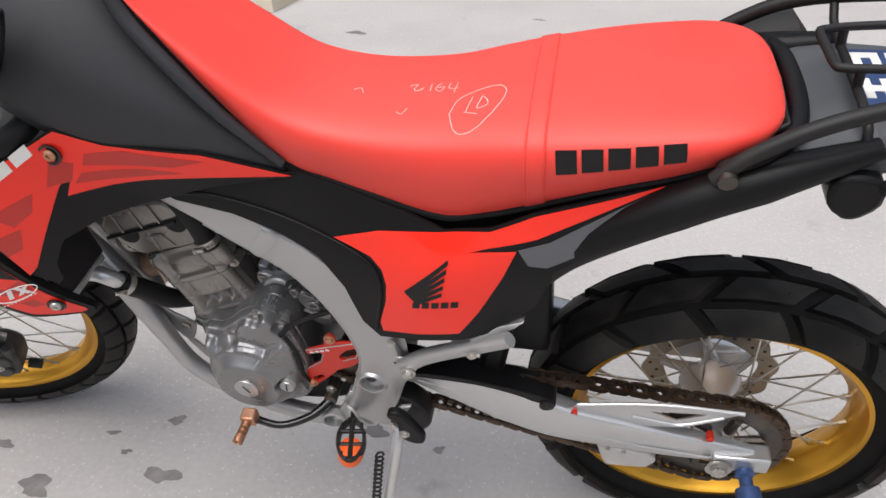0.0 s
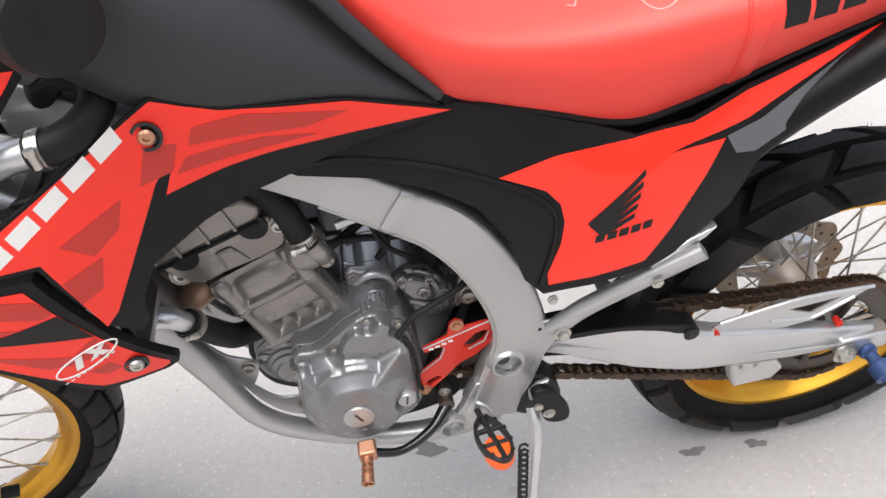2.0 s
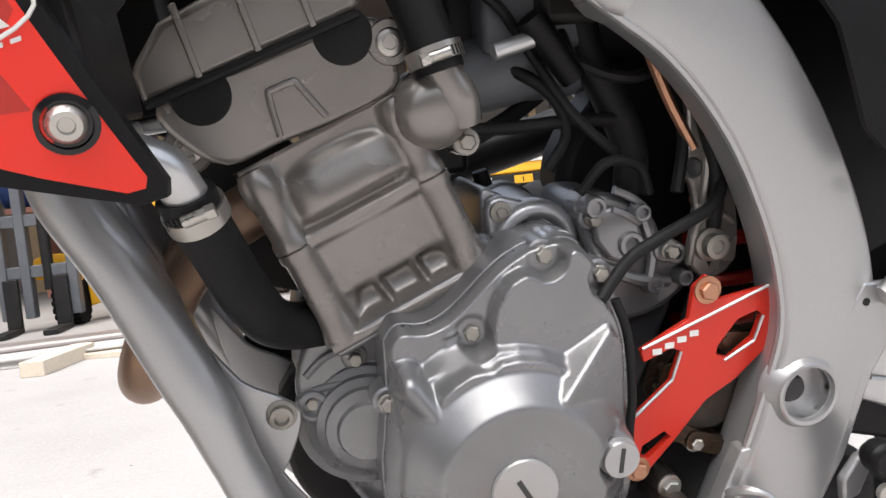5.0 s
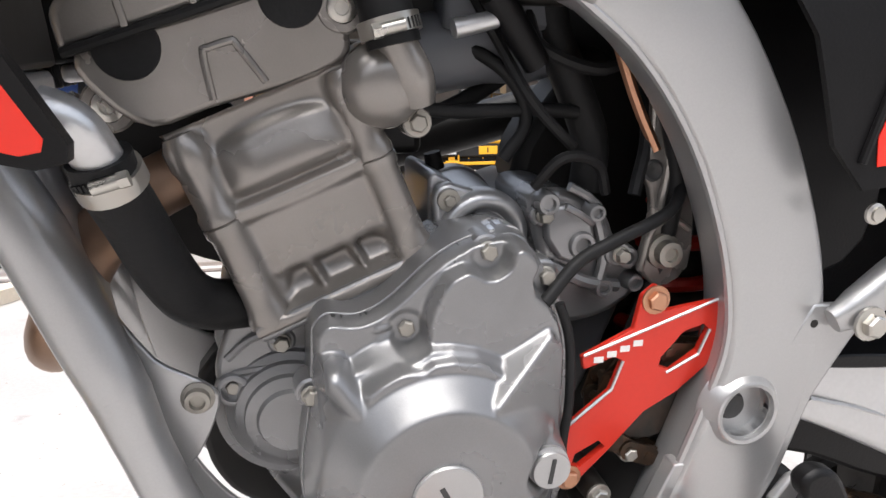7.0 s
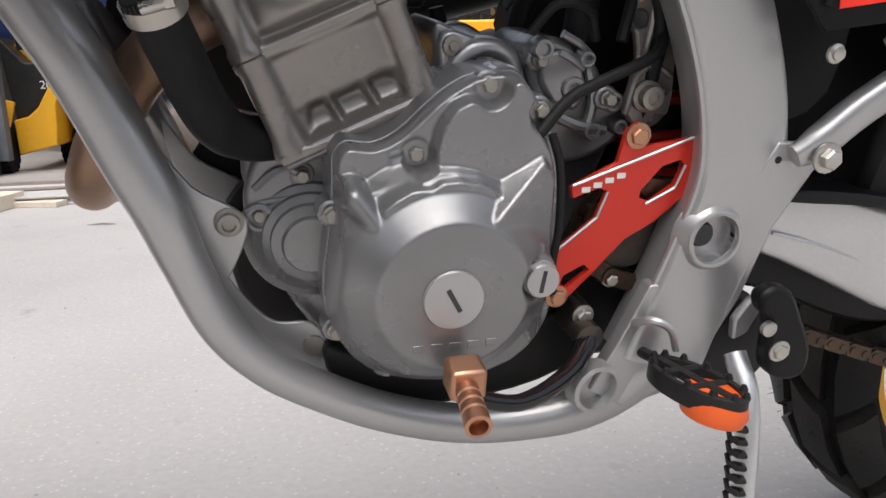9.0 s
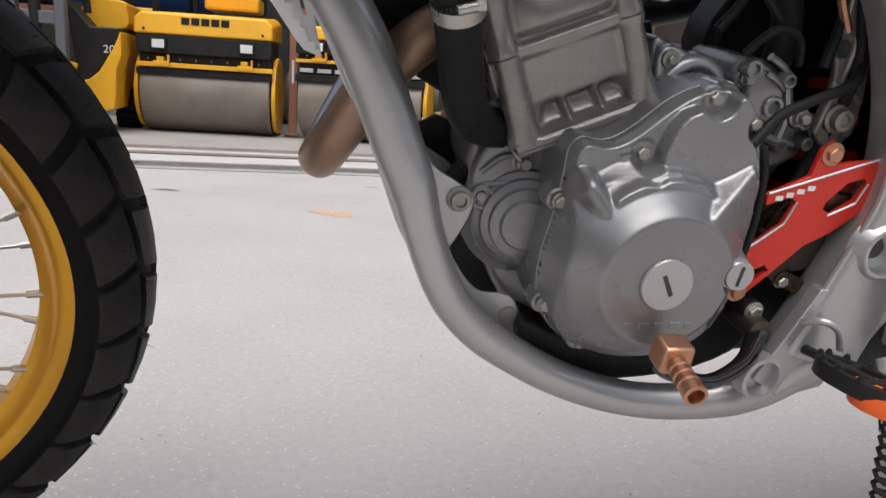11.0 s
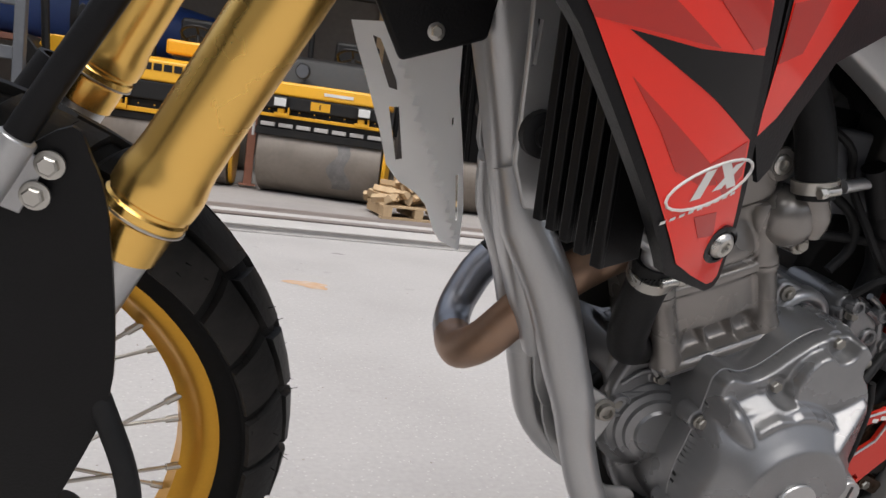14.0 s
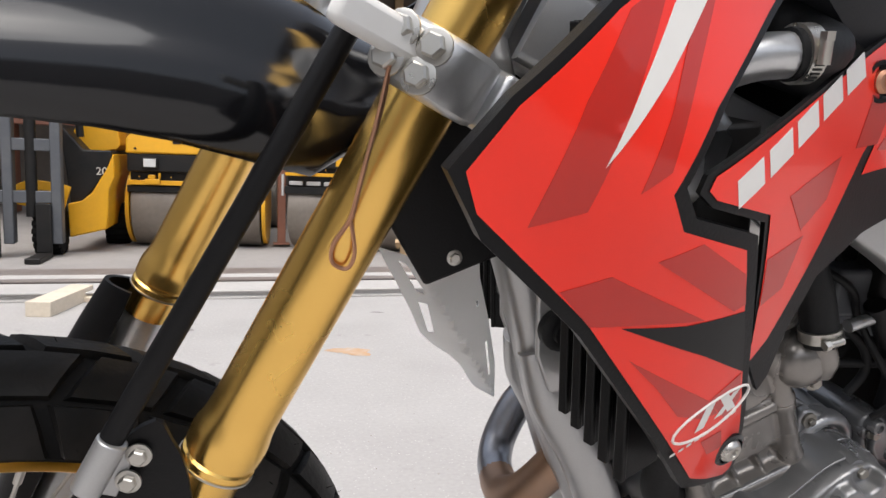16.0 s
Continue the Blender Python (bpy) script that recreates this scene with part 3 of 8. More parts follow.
        turned(bm, [(0, 0.062), (0.012, 0.066), (0.03, 0.05), (0.04, 0.0)], c, t, 24)
        rod(bm, c + V((0, 0.03, 0)), c + V((0.02, 0.16, -0.06)), 0.011, n=8)
        mir = part("mirror", bm, "machine_black", root, "round black mirror housing")
        bm = bmesh.new()
        turned(bm, [(-0.004, 0.0), (-0.004, 0.052), (-0.0005, 0.054)], c, t, 24)
        part("mirror_glass", bm, "machine_grey", mir, "dull grey mirror glass")
    # driver's platform, seat, wheel and roll bar
    bm = bmesh.new()
    box(bm, (-W + 0.05, 0.6, 0.55), (W - 0.05, 1.9, 0.98))
    part("chassis", bm, "machine_grey", root, "dark grey chassis", bevel=0.02)
    bm = bmesh.new()
    box(bm, (-0.16, 0.75, 1.06), (0.32, 1.1, 1.19))
    part("console", bm, "machine", root, "yellow control console", bevel=0.025, seg=3)
    bm = bmesh.new()
    c, t = V((0.08, 0.95, 1.27)), V((0, 0.5, 1)).normalized()
    a, b = V((1, 0, 0)), t.cross(V((1, 0, 0)))
    tube(bm, [c + (a * math.cos(q) + b * math.sin(q)) * 0.15 for q in [2 * math.pi * i / 24 for i in range(25)]], 0.014, 8, 1)
    rod(bm, c - t * 0.1, c, 0.02, n=10)
    for q in (0.5, 2.6, 4.7):
        rod(bm, c, c + (a * math.cos(q) + b * math.sin(q)) * 0.15, 0.01, n=8)
    part("steering_wheel", bm, "machine_black", root, "black steering wheel")
    bm = bmesh.new()
    box(bm, (-0.22, 1.4, 0.98), (0.24, 1.8, 1.12))
    box(bm, (-0.22, 1.74, 1.1), (0.24, 1.86, 1.5))
    part("driver_seat", bm, "machine_black", root, "black driver's seat", bevel=0.04, seg=3)
    bm = bmesh.new()
    tube(bm, [(-0.5, 1.95, 0.6), (-0.5, 1.95, 1.9), (-0.42, 1.95, 1.98), (0.42, 1.95, 1.98), (0.5, 1.95, 1.9), (0.5, 1.95, 0.6)], 0.03, 10, 3)
    part("roll_bar", bm, "machine_black", root, "black tubular roll bar")
    bm = bmesh.new()
    turned(bm, [(-W, R - 0.02), (-W + 0.01, R), (W - 0.01, R), (W, R - 0.02)], (0, 2.2, R), (1, 0, 0), 40)
    part("rear_drum", bm, "drum", root, "worn steel drum", 25)
    return root


road_roller(-0.87, 5.715, -7, "yellow tandem road roller with a worn steel drum, in the shed", (0.468, 0.524, 0.530, 0.568, 0.637, 0.785, 0.955, 0))
middle = road_roller(0.37, 5.475, -16.7, "yellow tandem road roller with a wet streak on its drum", (0.488, 0.550, 0.640, 0.668, 0.710, 0.820, 0.930, 1.17), 0.52, False)
road_roller(1.86, 5.50, -14, "yellow tandem road roller parked beside the stacked wood", (0.488, 0.550, 0.640, 0.668, 0.710, 0.820, 0.98, 0), 0.52, False)

# wet streak down the middle roller's drum
bm = bmesh.new()
ring_loft(bm, [[(x + 0.02 * math.sin(9 * a), 0.34 - 0.3415 * math.cos(a), 0.34 + 0.3415 * math.sin(a)) for x in np.linspace(0.12 + 0.03 * math.sin(5 * a), 0.26 - 0.02 * math.cos(4 * a), 4)]
               for a in np.linspace(-0.75, 0.44, 14)], False, False)
part("wet_streak", bm, "stain", middle, "dark wet streak down the drum")


def forklift(x, y):
    root = tagged(new("forklift"), "yellow forklift truck with dark grey mast, parked in the shed", "forklift")
    root.matrix_world = pose(x, y, 0.015)
    for px, py, r in ((0.03, 0.25, 0.19), (0.40, 1.0, 0.17)):
        bm = bmesh.new()
        turned(bm, [(-0.09, 0.1), (-0.09, r - 0.02), (-0.07, r), (0.07, r), (0.09, r - 0.02), (0.09, 0.1)], (px, py, r), (1, 0, 0), 36)
        w = part("wheel", bm, "rubber", root, "black solid tyre")
        bm = bmesh.new()
        turned(bm, [(-0.08, 0.1), (-0.05, 0.05), (0.05, 0.05), (0.08, 0.1)], (px, py, r), (1, 0, 0), 24)
        part("hub", bm, "machine_grey", w)
        for i in range(20):
            bm = bmesh.new()
            a = 2 * math.pi * i / 20
            box(bm, (-0.088, -0.018, -0.012), (0.088, 0.018, 0.012), pose(px, py + r * math.sin(a), r + r * math.cos(a), -math.degrees(a)))
            part("lug", bm, "rubber", w)
    bm = bmesh.new()
    prism(bm, [(0.137, 0.383), (0.236, 0.406), (0.31, 0.47), (0.362, 0.559), (0.42, 0.66), (0.469, 0.779), (0.475, 0.604), (0.432, 0.494), (0.425, 0.33), (0.41, 0.185), (0.146, 0.121)], 0.3, 1.35)
    part("body", bm, "machine", root, "yellow steel side of the body", bevel=0.012, seg=3)
    bm = bmesh.new()
    prism(bm, [(0.08, 1.0), (0.25, 0.80), (0.45, 0.80), (0.455, 0.74), (0.40, 0.62), (0.35, 0.535), (0.24, 0.40), (0.15, 0.385)], 0.34, 1.3)
    part("side_cover", bm, "machine_black", root, "black side cover", bevel=0.012, seg=2)
    bm = bmesh.new()
    tube(bm, [(-0.16, 0.25, 0.37), (-0.145, 0.25, 0.415), (-0.085, 0.25, 0.44), (0.05, 0.25, 0.425), (0.14, 0.25, 0.40)], 0.02, per=4, section=rounded(6.0, 1.0, 2, 0.5), side=(0, 0, 1))
    part("wheel_guard", bm, "machine", root, "yellow guard over the front wheel", bevel=0.004)
    bm = bmesh.new()
    prism(bm, catmull2([(0.12, 0.81), (0.15, 1.0), (0.20, 1.03), (0.44, 1.02), (0.46, 0.95), (0.45, 0.81)], 3), 0.62, 1.4)
    part("counterweight", bm, "machine", root, "yellow counterweight", bevel=0.02, seg=3)
    bm = bmesh.new()
    prism(bm, catmull2([(0.12, 0.80), (0.30, 0.82), (0.40, 0.9), (0.44, 1.25), (0.38, 1.28), (0.33, 0.98), (0.16, 0.92)], 3), 0.65, 1.15)
    part("driver_seat", bm, "machine_black", root, "black driver's seat", bevel=0.03)
    for px in (-0.36, -0.2, 0.12):
        bm = bmesh.new()
        box(bm, (px - 0.035, 0.02, 0.1), (px + 0.035, 0.12, 2.1))
        part("mast_rail", bm, "machine_grey", root, "dark grey mast rail", bevel=0.008)
    for z in (0.4, 0.78, 1.15, 1.8):
        bm = bmesh.new()
        box(bm, (-0.38, 0.035, z), (0.14, 0.1, z + 0.09))
        part("mast_crossbar", bm, "machine_grey", root, "dark grey mast crossbar", bevel=0.006)
    bm = bmesh.new()
    rod(bm, (-0.05, 0.06, 0.3), (-0.05, 0.06, 1.7), 0.04)
    part("lift_cylinder", bm, "machine_black", root, "dark lift cylinder")
    for px in (-0.3, 0.04):
        bm = bmesh.new()
        box(bm, (px - 0.05, -0.35, 0.004), (px + 0.05, 0.02, 0.04))
        box(bm, (px - 0.05, -0.02, 0.0405), (px + 0.05, 0.02, 0.4))
        part("fork_tine", bm, "machine_black", root, "worn steel tine", bevel=0.005)
    bm = bmesh.new()
    tube(bm, [(0.2, 0.5, 0.9), (0.15, 0.45, 1.9), (0.22, 0.5, 2.0), (0.5, 1.3, 2.0), (0.55, 1.45, 1.9), (0.55, 1.5, 0.95)], 0.03, 8, 3)
    part("overhead_guard", bm, "machine_black", root, "black overhead guard")
    # the capacity number on the flank
    cu = bpy.data.curves.new("number", "FONT")
    cu.body, cu.size, cu.extrude = "20", 0.085, 0.001
    me = bpy.data.objects.new("number_tmp", cu)
    scene.collection.objects.link(me)
    dg = bpy.context.evaluated_depsgraph_get()
    mesh = bpy.data.meshes.new_from_object(me.evaluated_get(dg))
    bpy.data.objects.remove(me)
    num = new("number", mesh)
    mesh.materials.clear()
    mesh.materials.append(M["white_film"])
    num.parent, num.matrix_basis = root, pose(0.335, 0.3375, 0.61, 90)
    return root


forklift(-1.93, 5.2)


def small_truck(x, y):
    """The yellow machine body that stands behind the forklift."""
    root = tagged(new("dumper"), "yellow machine with black tyre, parked behind the forklift", "machine")
    root.matrix_world = pose(x, y, 0.015)
    bm = bmesh.new()
    box(bm, (-0.35, 0, 0.5), (0.35, 1.2, 0.95))
    box(bm, (-0.25, 0.05, 0.95), (0.3, 0.9, 1.1))
    part("body", bm, "machine", root, "yellow steel body", bevel=0.03, seg=3)
    bm = bmesh.new()
    turned(bm, [(-0.1, 0.12), (-0.1, 0.26), (-0.07, 0.29), (0.07, 0.29), (0.1, 0.26), (0.1, 0.12)], (0.22, 0.2, 0.29), (1, 0, 0), 32)
    part("wheel", bm, "rubber", root, "black tyre")
    bm = bmesh.new()
    box(bm, (-0.3, 0.1, 0.3), (0.12, 1.1, 0.5))
    part("chassis", bm, "machine_black", root, "black chassis", bevel=0.01)


small_truck(-1.78, 7.4)

bm = bmesh.new()
tube(bm, [(-3.6, 9.3, 1.5), (-2.4, 9.3, 1.52), (-1.2, 9.3, 1.48), (-0.6, 9.3, 1.45)], [0.32, 0.36, 0.36, 0.3], 18, 4)
tank = tagged(part("tank", bm, "blue_tarp"), "long blue tank on a rack at the back of the shed", "tank")
for px, r in ((-3.0, 0.35), (-2.1, 0.372), (-1.3, 0.37)):
    bm = bmesh.new()
    turned(bm, [(-0.04, r - 0.02), (-0.04, r + 0.008), (0.04, r + 0.008), (0.04, r - 0.02)], (px, 9.3, 1.5), (1, 0, 0), 24)
    part("strap", bm, "machine_black", tank, "dark steel strap")
for px, r, way in ((-0.6, 0.3, 1), (-3.6, 0.32, -1)):
    bm = bmesh.new()
    turned(bm, [(-0.01, r + 0.01), (0.02, r + 0.01), (0.05, r * 0.8), (0.07, r * 0.4), (0.075, 0.0)], (px, 9.3, 1.45 if way > 0 else 1.5), (way, 0, 0), 24)
    part("end_cap", bm, "blue_tarp", tank, "domed end")
bm = bmesh.new()
box(bm, (-3.6, 9.1, 1.1), (-0.6, 9.5, 1.17))
rack_ = tagged(part("rack", bm, "rust_post", None, "", bevel=0.005), "red oxide steel rack against the shed's back wall", "rack")
for px in (-3.2, -2.0, -0.9):
    bm = bmesh.new()
    box(bm, (px - 0.05, 9.1, 0.03), (px + 0.05, 9.5, 1.0995))
    part("leg", bm, "rust_post", rack_, bevel=0.005)


# broken pallet with split firewood
pal = tagged(new("pallet"), "small wooden pallet loaded with split firewood", "pallet")
pal.matrix_world = pose(1.08, 4.70, 0.015, 0, 0, 5)
for i in range(5):
    bm = bmesh.new()
    box(bm, (-0.30, 0.0 + i * 0.09, 0.09), (0.30, 0.075 + i * 0.09, 0.107))
    part("board", bm, "wood", pal, bevel=0.002)
for i in range(3):
    bm = bmesh.new()
    box(bm, (-0.29 + i * 0.255, 0.0, 0.018), (-0.22 + i * 0.255, 0.44, 0.0895))
    part("bearer", bm, "wood", pal, bevel=0.002)
bm = bmesh.new()
box(bm, (-0.30, 0.0, 0.0), (0.30, 0.08, 0.0175))
part("board", bm, "wood", pal, bevel=0.002)
rnd = random.Random(5)
for i in range(46):
    bm = bmesh.new()
    s, l = rnd.uniform(0.025, 0.045), rnd.uniform(0.07, 0.13)
    pts = [(-s, -s * 0.6), (s, -s * 0.7), (s * 0.7, s * 0.8), (-s * 0.5, s * 0.6)]
    layer = i // 14
    prism(bm, pts, -l, l)
    m = pose(1.06 + rnd.uniform(-0.25, 0.27) * (1 - layer * 0.2), 4.92 + rnd.uniform(-0.16, 0.16), 0.155 + layer * 0.048 + rnd.uniform(0, 0.012),
             rnd.uniform(-25, 25), rnd.uniform(-180, 180), rnd.uniform(-80, 80))
    bmesh.ops.transform(bm, matrix=m, verts=bm.verts)
    tagged(part("firewood", bm, "wood"), "split softwood log piece on the pallet", "firewood", "firewood on the pallet")


def timber(x, y, w, d, h, rz, label):
    bm = bmesh.new()
    box(bm, (-w / 2, -d / 2, 0), (w / 2, d / 2, h), pose(x, y, 0.0, 0, 0, rz))
    tagged(part("timber_block", bm, "pale_wood", None, "", bevel=0.003), label, "timber")


timber(-1.40, 3.42, 0.12, 0.5, 0.075, -12, "short squared softwood block lying on the concrete")
timber(-1.22, 3.55, 0.1, 0.3, 0.03, 70, "thin pale board lying on the concrete")

# fine grit scattered over the yard
rnd = random.Random(21)
bm = bmesh.new()
for _ in range(1500):
    x, y, r = rnd.uniform(-2.2, 2.2), rnd.uniform(-0.2, 4.3), rnd.uniform(0.0012, 0.0042)
    if rnd.random() < 0.55:
        x, y, r = rnd.uniform(-0.9, 0.9), rnd.uniform(0.0, 1.6), r * 0.7
    k = rnd.randint(4, 6)
    a0 = rnd.random() * 6
    low = [bm.verts.new((x + r * rnd.uniform(0.7, 1.2) * math.cos(a0 + 2 * math.pi * i / k), y + r * rnd.uniform(0.7, 1.2) * math.sin(a0 + 2 * math.pi * i / k), 0.0002)) for i in range(k)]
    top = bm.verts.new((x, y, r * 0.6))
    for i in range(k):
        bm.faces.new((low[i], low[(i + 1) % k], top))
tagged(part("grit", bm, "grit"), "pale and dark grit scattered on the concrete", "grit", kind="stuff")
# ---------------------------------------------------------------- the motorcycle
# Built upright (x towards its rear, y to its right side, z up) and leaned on its side stand.
bike = tagged(new("motorcycle"), "red and black trail motorcycle with gold rims on its side stand", "motorcycle")
bike.matrix_world = pose(0, 0, 0, 10)
BOX = rounded(0.62, 1.0, 3, 0.45)

# frame: two spars, pivot plates, cradle and front tube
for s in (1, -1):
    bm = bmesh.new()
    mid = [(-0.30, 0.935, 0.030), (-0.235, 0.905, 0.030), (-0.17, 0.872, 0.028), (-0.06, 0.832, 0.027), (0.024, 0.789, 0.028), (0.092, 0.742, 0.0295), (0.139, 0.708, 0.032), (0.178, 0.655, 0.0315),
           (0.206, 0.596, 0.0325), (0.221, 0.545, 0.034), (0.223, 0.50, 0.035), (0.210, 0.45, 0.036), (0.193, 0.40, 0.036), (0.180, 0.360, 0.038)]
    ys = [-0.030, -0.045, -0.056, -0.070, -0.080, -0.083, -0.085, -0.088, -0.09, -0.091, -0.092, -0.092, -0.092, -0.092]
    tube(bm, [(x, s * y, z) for (x, z, _), y in zip(mid, ys)], [h for _, _, h in mid], per=4, section=rounded(0.55, 1.0, 3, 0.36))
    spar = part("frame_spar", bm, "silver", bike, "silver painted main frame spar", 30)
    # pressed flange along the inner edge
    bm = bmesh.new()
    edge = []
    for i in range(4, 14):
        (x0, z0, _), (x1, z1, _) = mid[i - 1], mid[min(i + 1, 13)]
        x, z, h = mid[i]
        k = math.hypot(x1 - x0, z1 - z0)
        edge.append((x + (z1 - z0) / k * (h - 0.001), s * (ys[i] - 0.0125), z - (x1 - x0) / k * (h - 0.001)))
    tube(bm, edge, 0.0032, 8, 5)
    part("spar_flange", bm, "silver", spar)
    bm = bmesh.new()
    # weld collar round the spar
    tube(bm, [(0.083, s * -0.083, 0.7485), (0.092, s * -0.0832, 0.7425), (0.101, s * -0.0834, 0.736)], [0.0305, 0.0325, 0.0305], per=3, section=rounded(0.66, 1.0, 3, 0.5))
    part("weld_collar", bm, "silver", spar)
    bm = bmesh.new()
    path = [(-0.262, -0.018, 0.675), (-0.246, -0.030, 0.633), (-0.218, -0.043, 0.585), (-0.193, -0.052, 0.525), (-0.179, -0.057, 0.492), (-0.167, -0.06, 0.455),
            (-0.147, -0.066, 0.408), (-0.119, -0.069, 0.375), (-0.085, -0.07, 0.351), (-0.035, -0.072, 0.325), (0.025, -0.075, 0.307),
            (0.085, -0.080, 0.305), (0.135, -0.087, 0.319), (0.178, -0.092, 0.355)]
    tube(bm, [(x, s * y, z) for x, y, z in path], [0.016, 0.0205, 0.0205, 0.0195, 0.018, 0.0158, 0.0155, 0.0155, 0.0155, 0.0155, 0.0158, 0.0165, 0.019, 0.024], 14, 5)
    part("cradle_tube", bm, "silver", bike, "silver lower cradle tube")
    bm = bmesh.new()
    turned(bm, [(-0.004, 0.0175), (0, 0.0182), (0.006, 0.0178), (0.008, 0.0160)], (-0.179, s * -0.057, 0.492), (0.37, s * 0.13, -0.92), 18)
    part("weld_bead", bm, "silver", bike)
    # pivot plate hole with its collar and bolt
    bm = bmesh.new()
    turned(bm, [(-0.010, 0.030), (-0.003, 0.0265), (0.001, 0.0235), (0.0035, 0.0225), (0.0042, 0.0212), (0.0036, 0.0190), (-0.020, 0.0184), (-0.0202, 0.0)], (0.2045, s * -0.1125, 0.4655), (0, -s, 0), 36)
    ringo = part("pivot_collar", bm, "silver", bike, "raised collar round the swingarm pivot")
    bm = bmesh.new()
    turned(bm, [(-0.020, 0.0098), (-0.009, 0.0098), (-0.007, 0.0085), (-0.007, 0.0)], (0.200, s * -0.1125, 0.466), (0, -s, 0), 18)
    part("bolt", bm, "caliper", ringo, "dark pivot bolt")
    # black disc paints the shade at the bottom of the bore
    bm = bmesh.new()
    turned(bm, [(-0.0004, 0.0175), (0.0, 0.0174), (0.0, 0.0)], (0.2045, s * -0.0945, 0.4655), (0, -s, 0), 30)
    part("bore", bm, "machine_black", ringo, "black disc for the shade in the bore")
    # lower tube end with its open bore
    bm = bmesh.new()
    turned(bm, [(0, 0.021), (0.012, 0.020), (0.013, 0.0165), (-0.01, 0.0155), (-0.0105, 0.0)], (0.1200, s * -0.106, 0.3510), (0.12, -s, 0), 24)
    part("cross_tube_end", bm, "silver", bike, "open end of the frame's cross tube")
    bm = bmesh.new()
    prism(bm, [(0.225, 0.500), (0.246, 0.536), (0.274, 0.535), (0.288, 0.523), (0.274, 0.500), (0.256, 0.470), (0.238, 0.412), (0.212, 0.36), (0.165, 0.345), (0.20, 0.45)], s * -0.106, s * -0.111)
    gus = part("gusset_plate", bm, "silver", bike, "flat silver gusset plate", bevel=0.002)
    bm = bmesh.new()
    turned(bm, [(0, 0.0028), (0.0004, 0.0028), (0.0004, 0.0)], (0.248, s * -0.111, 0.5225), (0, -s, 0), 14)
    part("hole", bm, "machine_black", gus, "small drilled hole")
    for ob in (spar, gus):
        bm = bmesh.new()
        rod(bm, (0.2045, s * -0.085, 0.4655), (0.2045, s * -0.16, 0.4655), 0.0186, 0.0186, 36)
        carve(ob, bm)
    # engine brackets
    bm = bmesh.new()
    prism(bm, catmull2([(-0.183, 0.535), (-0.160, 0.503), (-0.138, 0.489), (-0.1245, 0.476), (-0.131, 0.452), (-0.145, 0.43), (-0.158, 0.44), (-0.172, 0.475)], 3), s * -0.036, s * -0.041)
    prism(bm, catmull2([(-0.1455, 0.440), (-0.1355, 0.424), (-0.122, 0.405), (-0.108, 0.394), (-0.083, 0.391), (-0.070, 0.370), (-0.060, 0.343), (-0.085, 0.344), (-0.118, 0.366), (-0.140, 0.40), (-0.152, 0.43)], 3), s * -0.0365, s * -0.0405)
    br = part("engine_bracket", bm, "silver", bike, "silver engine mounting bracket", bevel=0.0012)
    bm = bmesh.new()
    turned(bm, [(0, 0.0105), (0.002, 0.0105), (0.003, 0.0078), (0.008, 0.0076), (0.0085, 0.005), (0.005, 0.0045), (0.005, 0)], (-0.1373, s * -0.0405, 0.4765), (0, -s, 0), 18)
    part("bolt", bm, "bolt", br, "dull plated engine bolt")
    bm = bmesh.new()
    turned(bm, [(0, 0.011), (0.003, 0.011), (0.004, 0.0085), (0.009, 0.0085)], (-0.083, s * -0.0345, 0.372), (0, -s, 0), 18)
    part("bolt", bm, "bolt", br, "dull plated engine bolt")
bm = bmesh.new()
tube(bm, [(-0.195, 0, 0.51), (-0.212, 0, 0.56), (-0.235, 0, 0.62), (-0.268, 0, 0.72), (-0.310, 0, 0.84), (-0.345, 0, 0.93)],
     [0.012, 0.022, 0.026, 0.027, 0.03, 0.034], per=5, section=rounded(0.95, 0.8, 4, 0.8))
part("down_tube", bm, "silver", bike, "silver cast front down tube")
bm = bmesh.new()
rod(bm, (-0.372, 0, 0.86), (-0.322, 0, 0.985), 0.036, 0.036, 24)
part("steering_head", bm, "silver", bike, "silver steering head")

# ---- engine
eng = bmesh.new()
case = [(-0.118, 0.470), (-0.128, 0.50), (-0.120, 0.528), (-0.092, 0.520), (-0.02, 0.548), (0.05, 0.57), (0.095, 0.59), (0.13, 0.575), (0.165, 0.535), (0.15, 0.48),
        (0.125, 0.42), (0.10, 0.345), (0.04, 0.322), (-0.03, 0.326), (-0.085, 0.375), (-0.112, 0.43)]
prism(eng, catmull2(case, 3), -0.022, 0.105)
engine = part("engine", eng, "engine", bike, "grey single-cylinder engine with cast covers", 30, 0.006, 3, Matrix.Translation((0.001, 0.004, 0.004)))


def engine_part(name, bm, material="engine", label="", bevel=0.0, angle=32, seg=3):
    return part(name, bm, material, engine, label, angle, bevel, seg)


# front of the crankcase: stepped round housing
bm = bmesh.new()
turned(bm, [(0.0, 0.052), (0.012, 0.050), (0.016, 0.043), (0.019, 0.0415), (0.021, 0.0365), (0.025, 0.0355), (0.027, 0.0300), (0.031, 0.0290), (0.033, 0.022), (0.036, 0.020), (0.036, 0.0)], (-0.0800, -0.018, 0.4535), (-0.06, -1, 0.0), 44)
engine_part("front_housing", bm, label="stepped round casting")
bm = bmesh.new()
prism(bm, catmull2([(-0.128, 0.480), (-0.124, 0.500), (-0.112, 0.522), (-0.090, 0.526), (-0.070, 0.520), (-0.066, 0.486), (-0.085, 0.476), (-0.105, 0.462), (-0.121, 0.464)], 3), -0.034, -0.02)
lug = engine_part("case_lug", bm, bevel=0.004)
bm = bmesh.new()
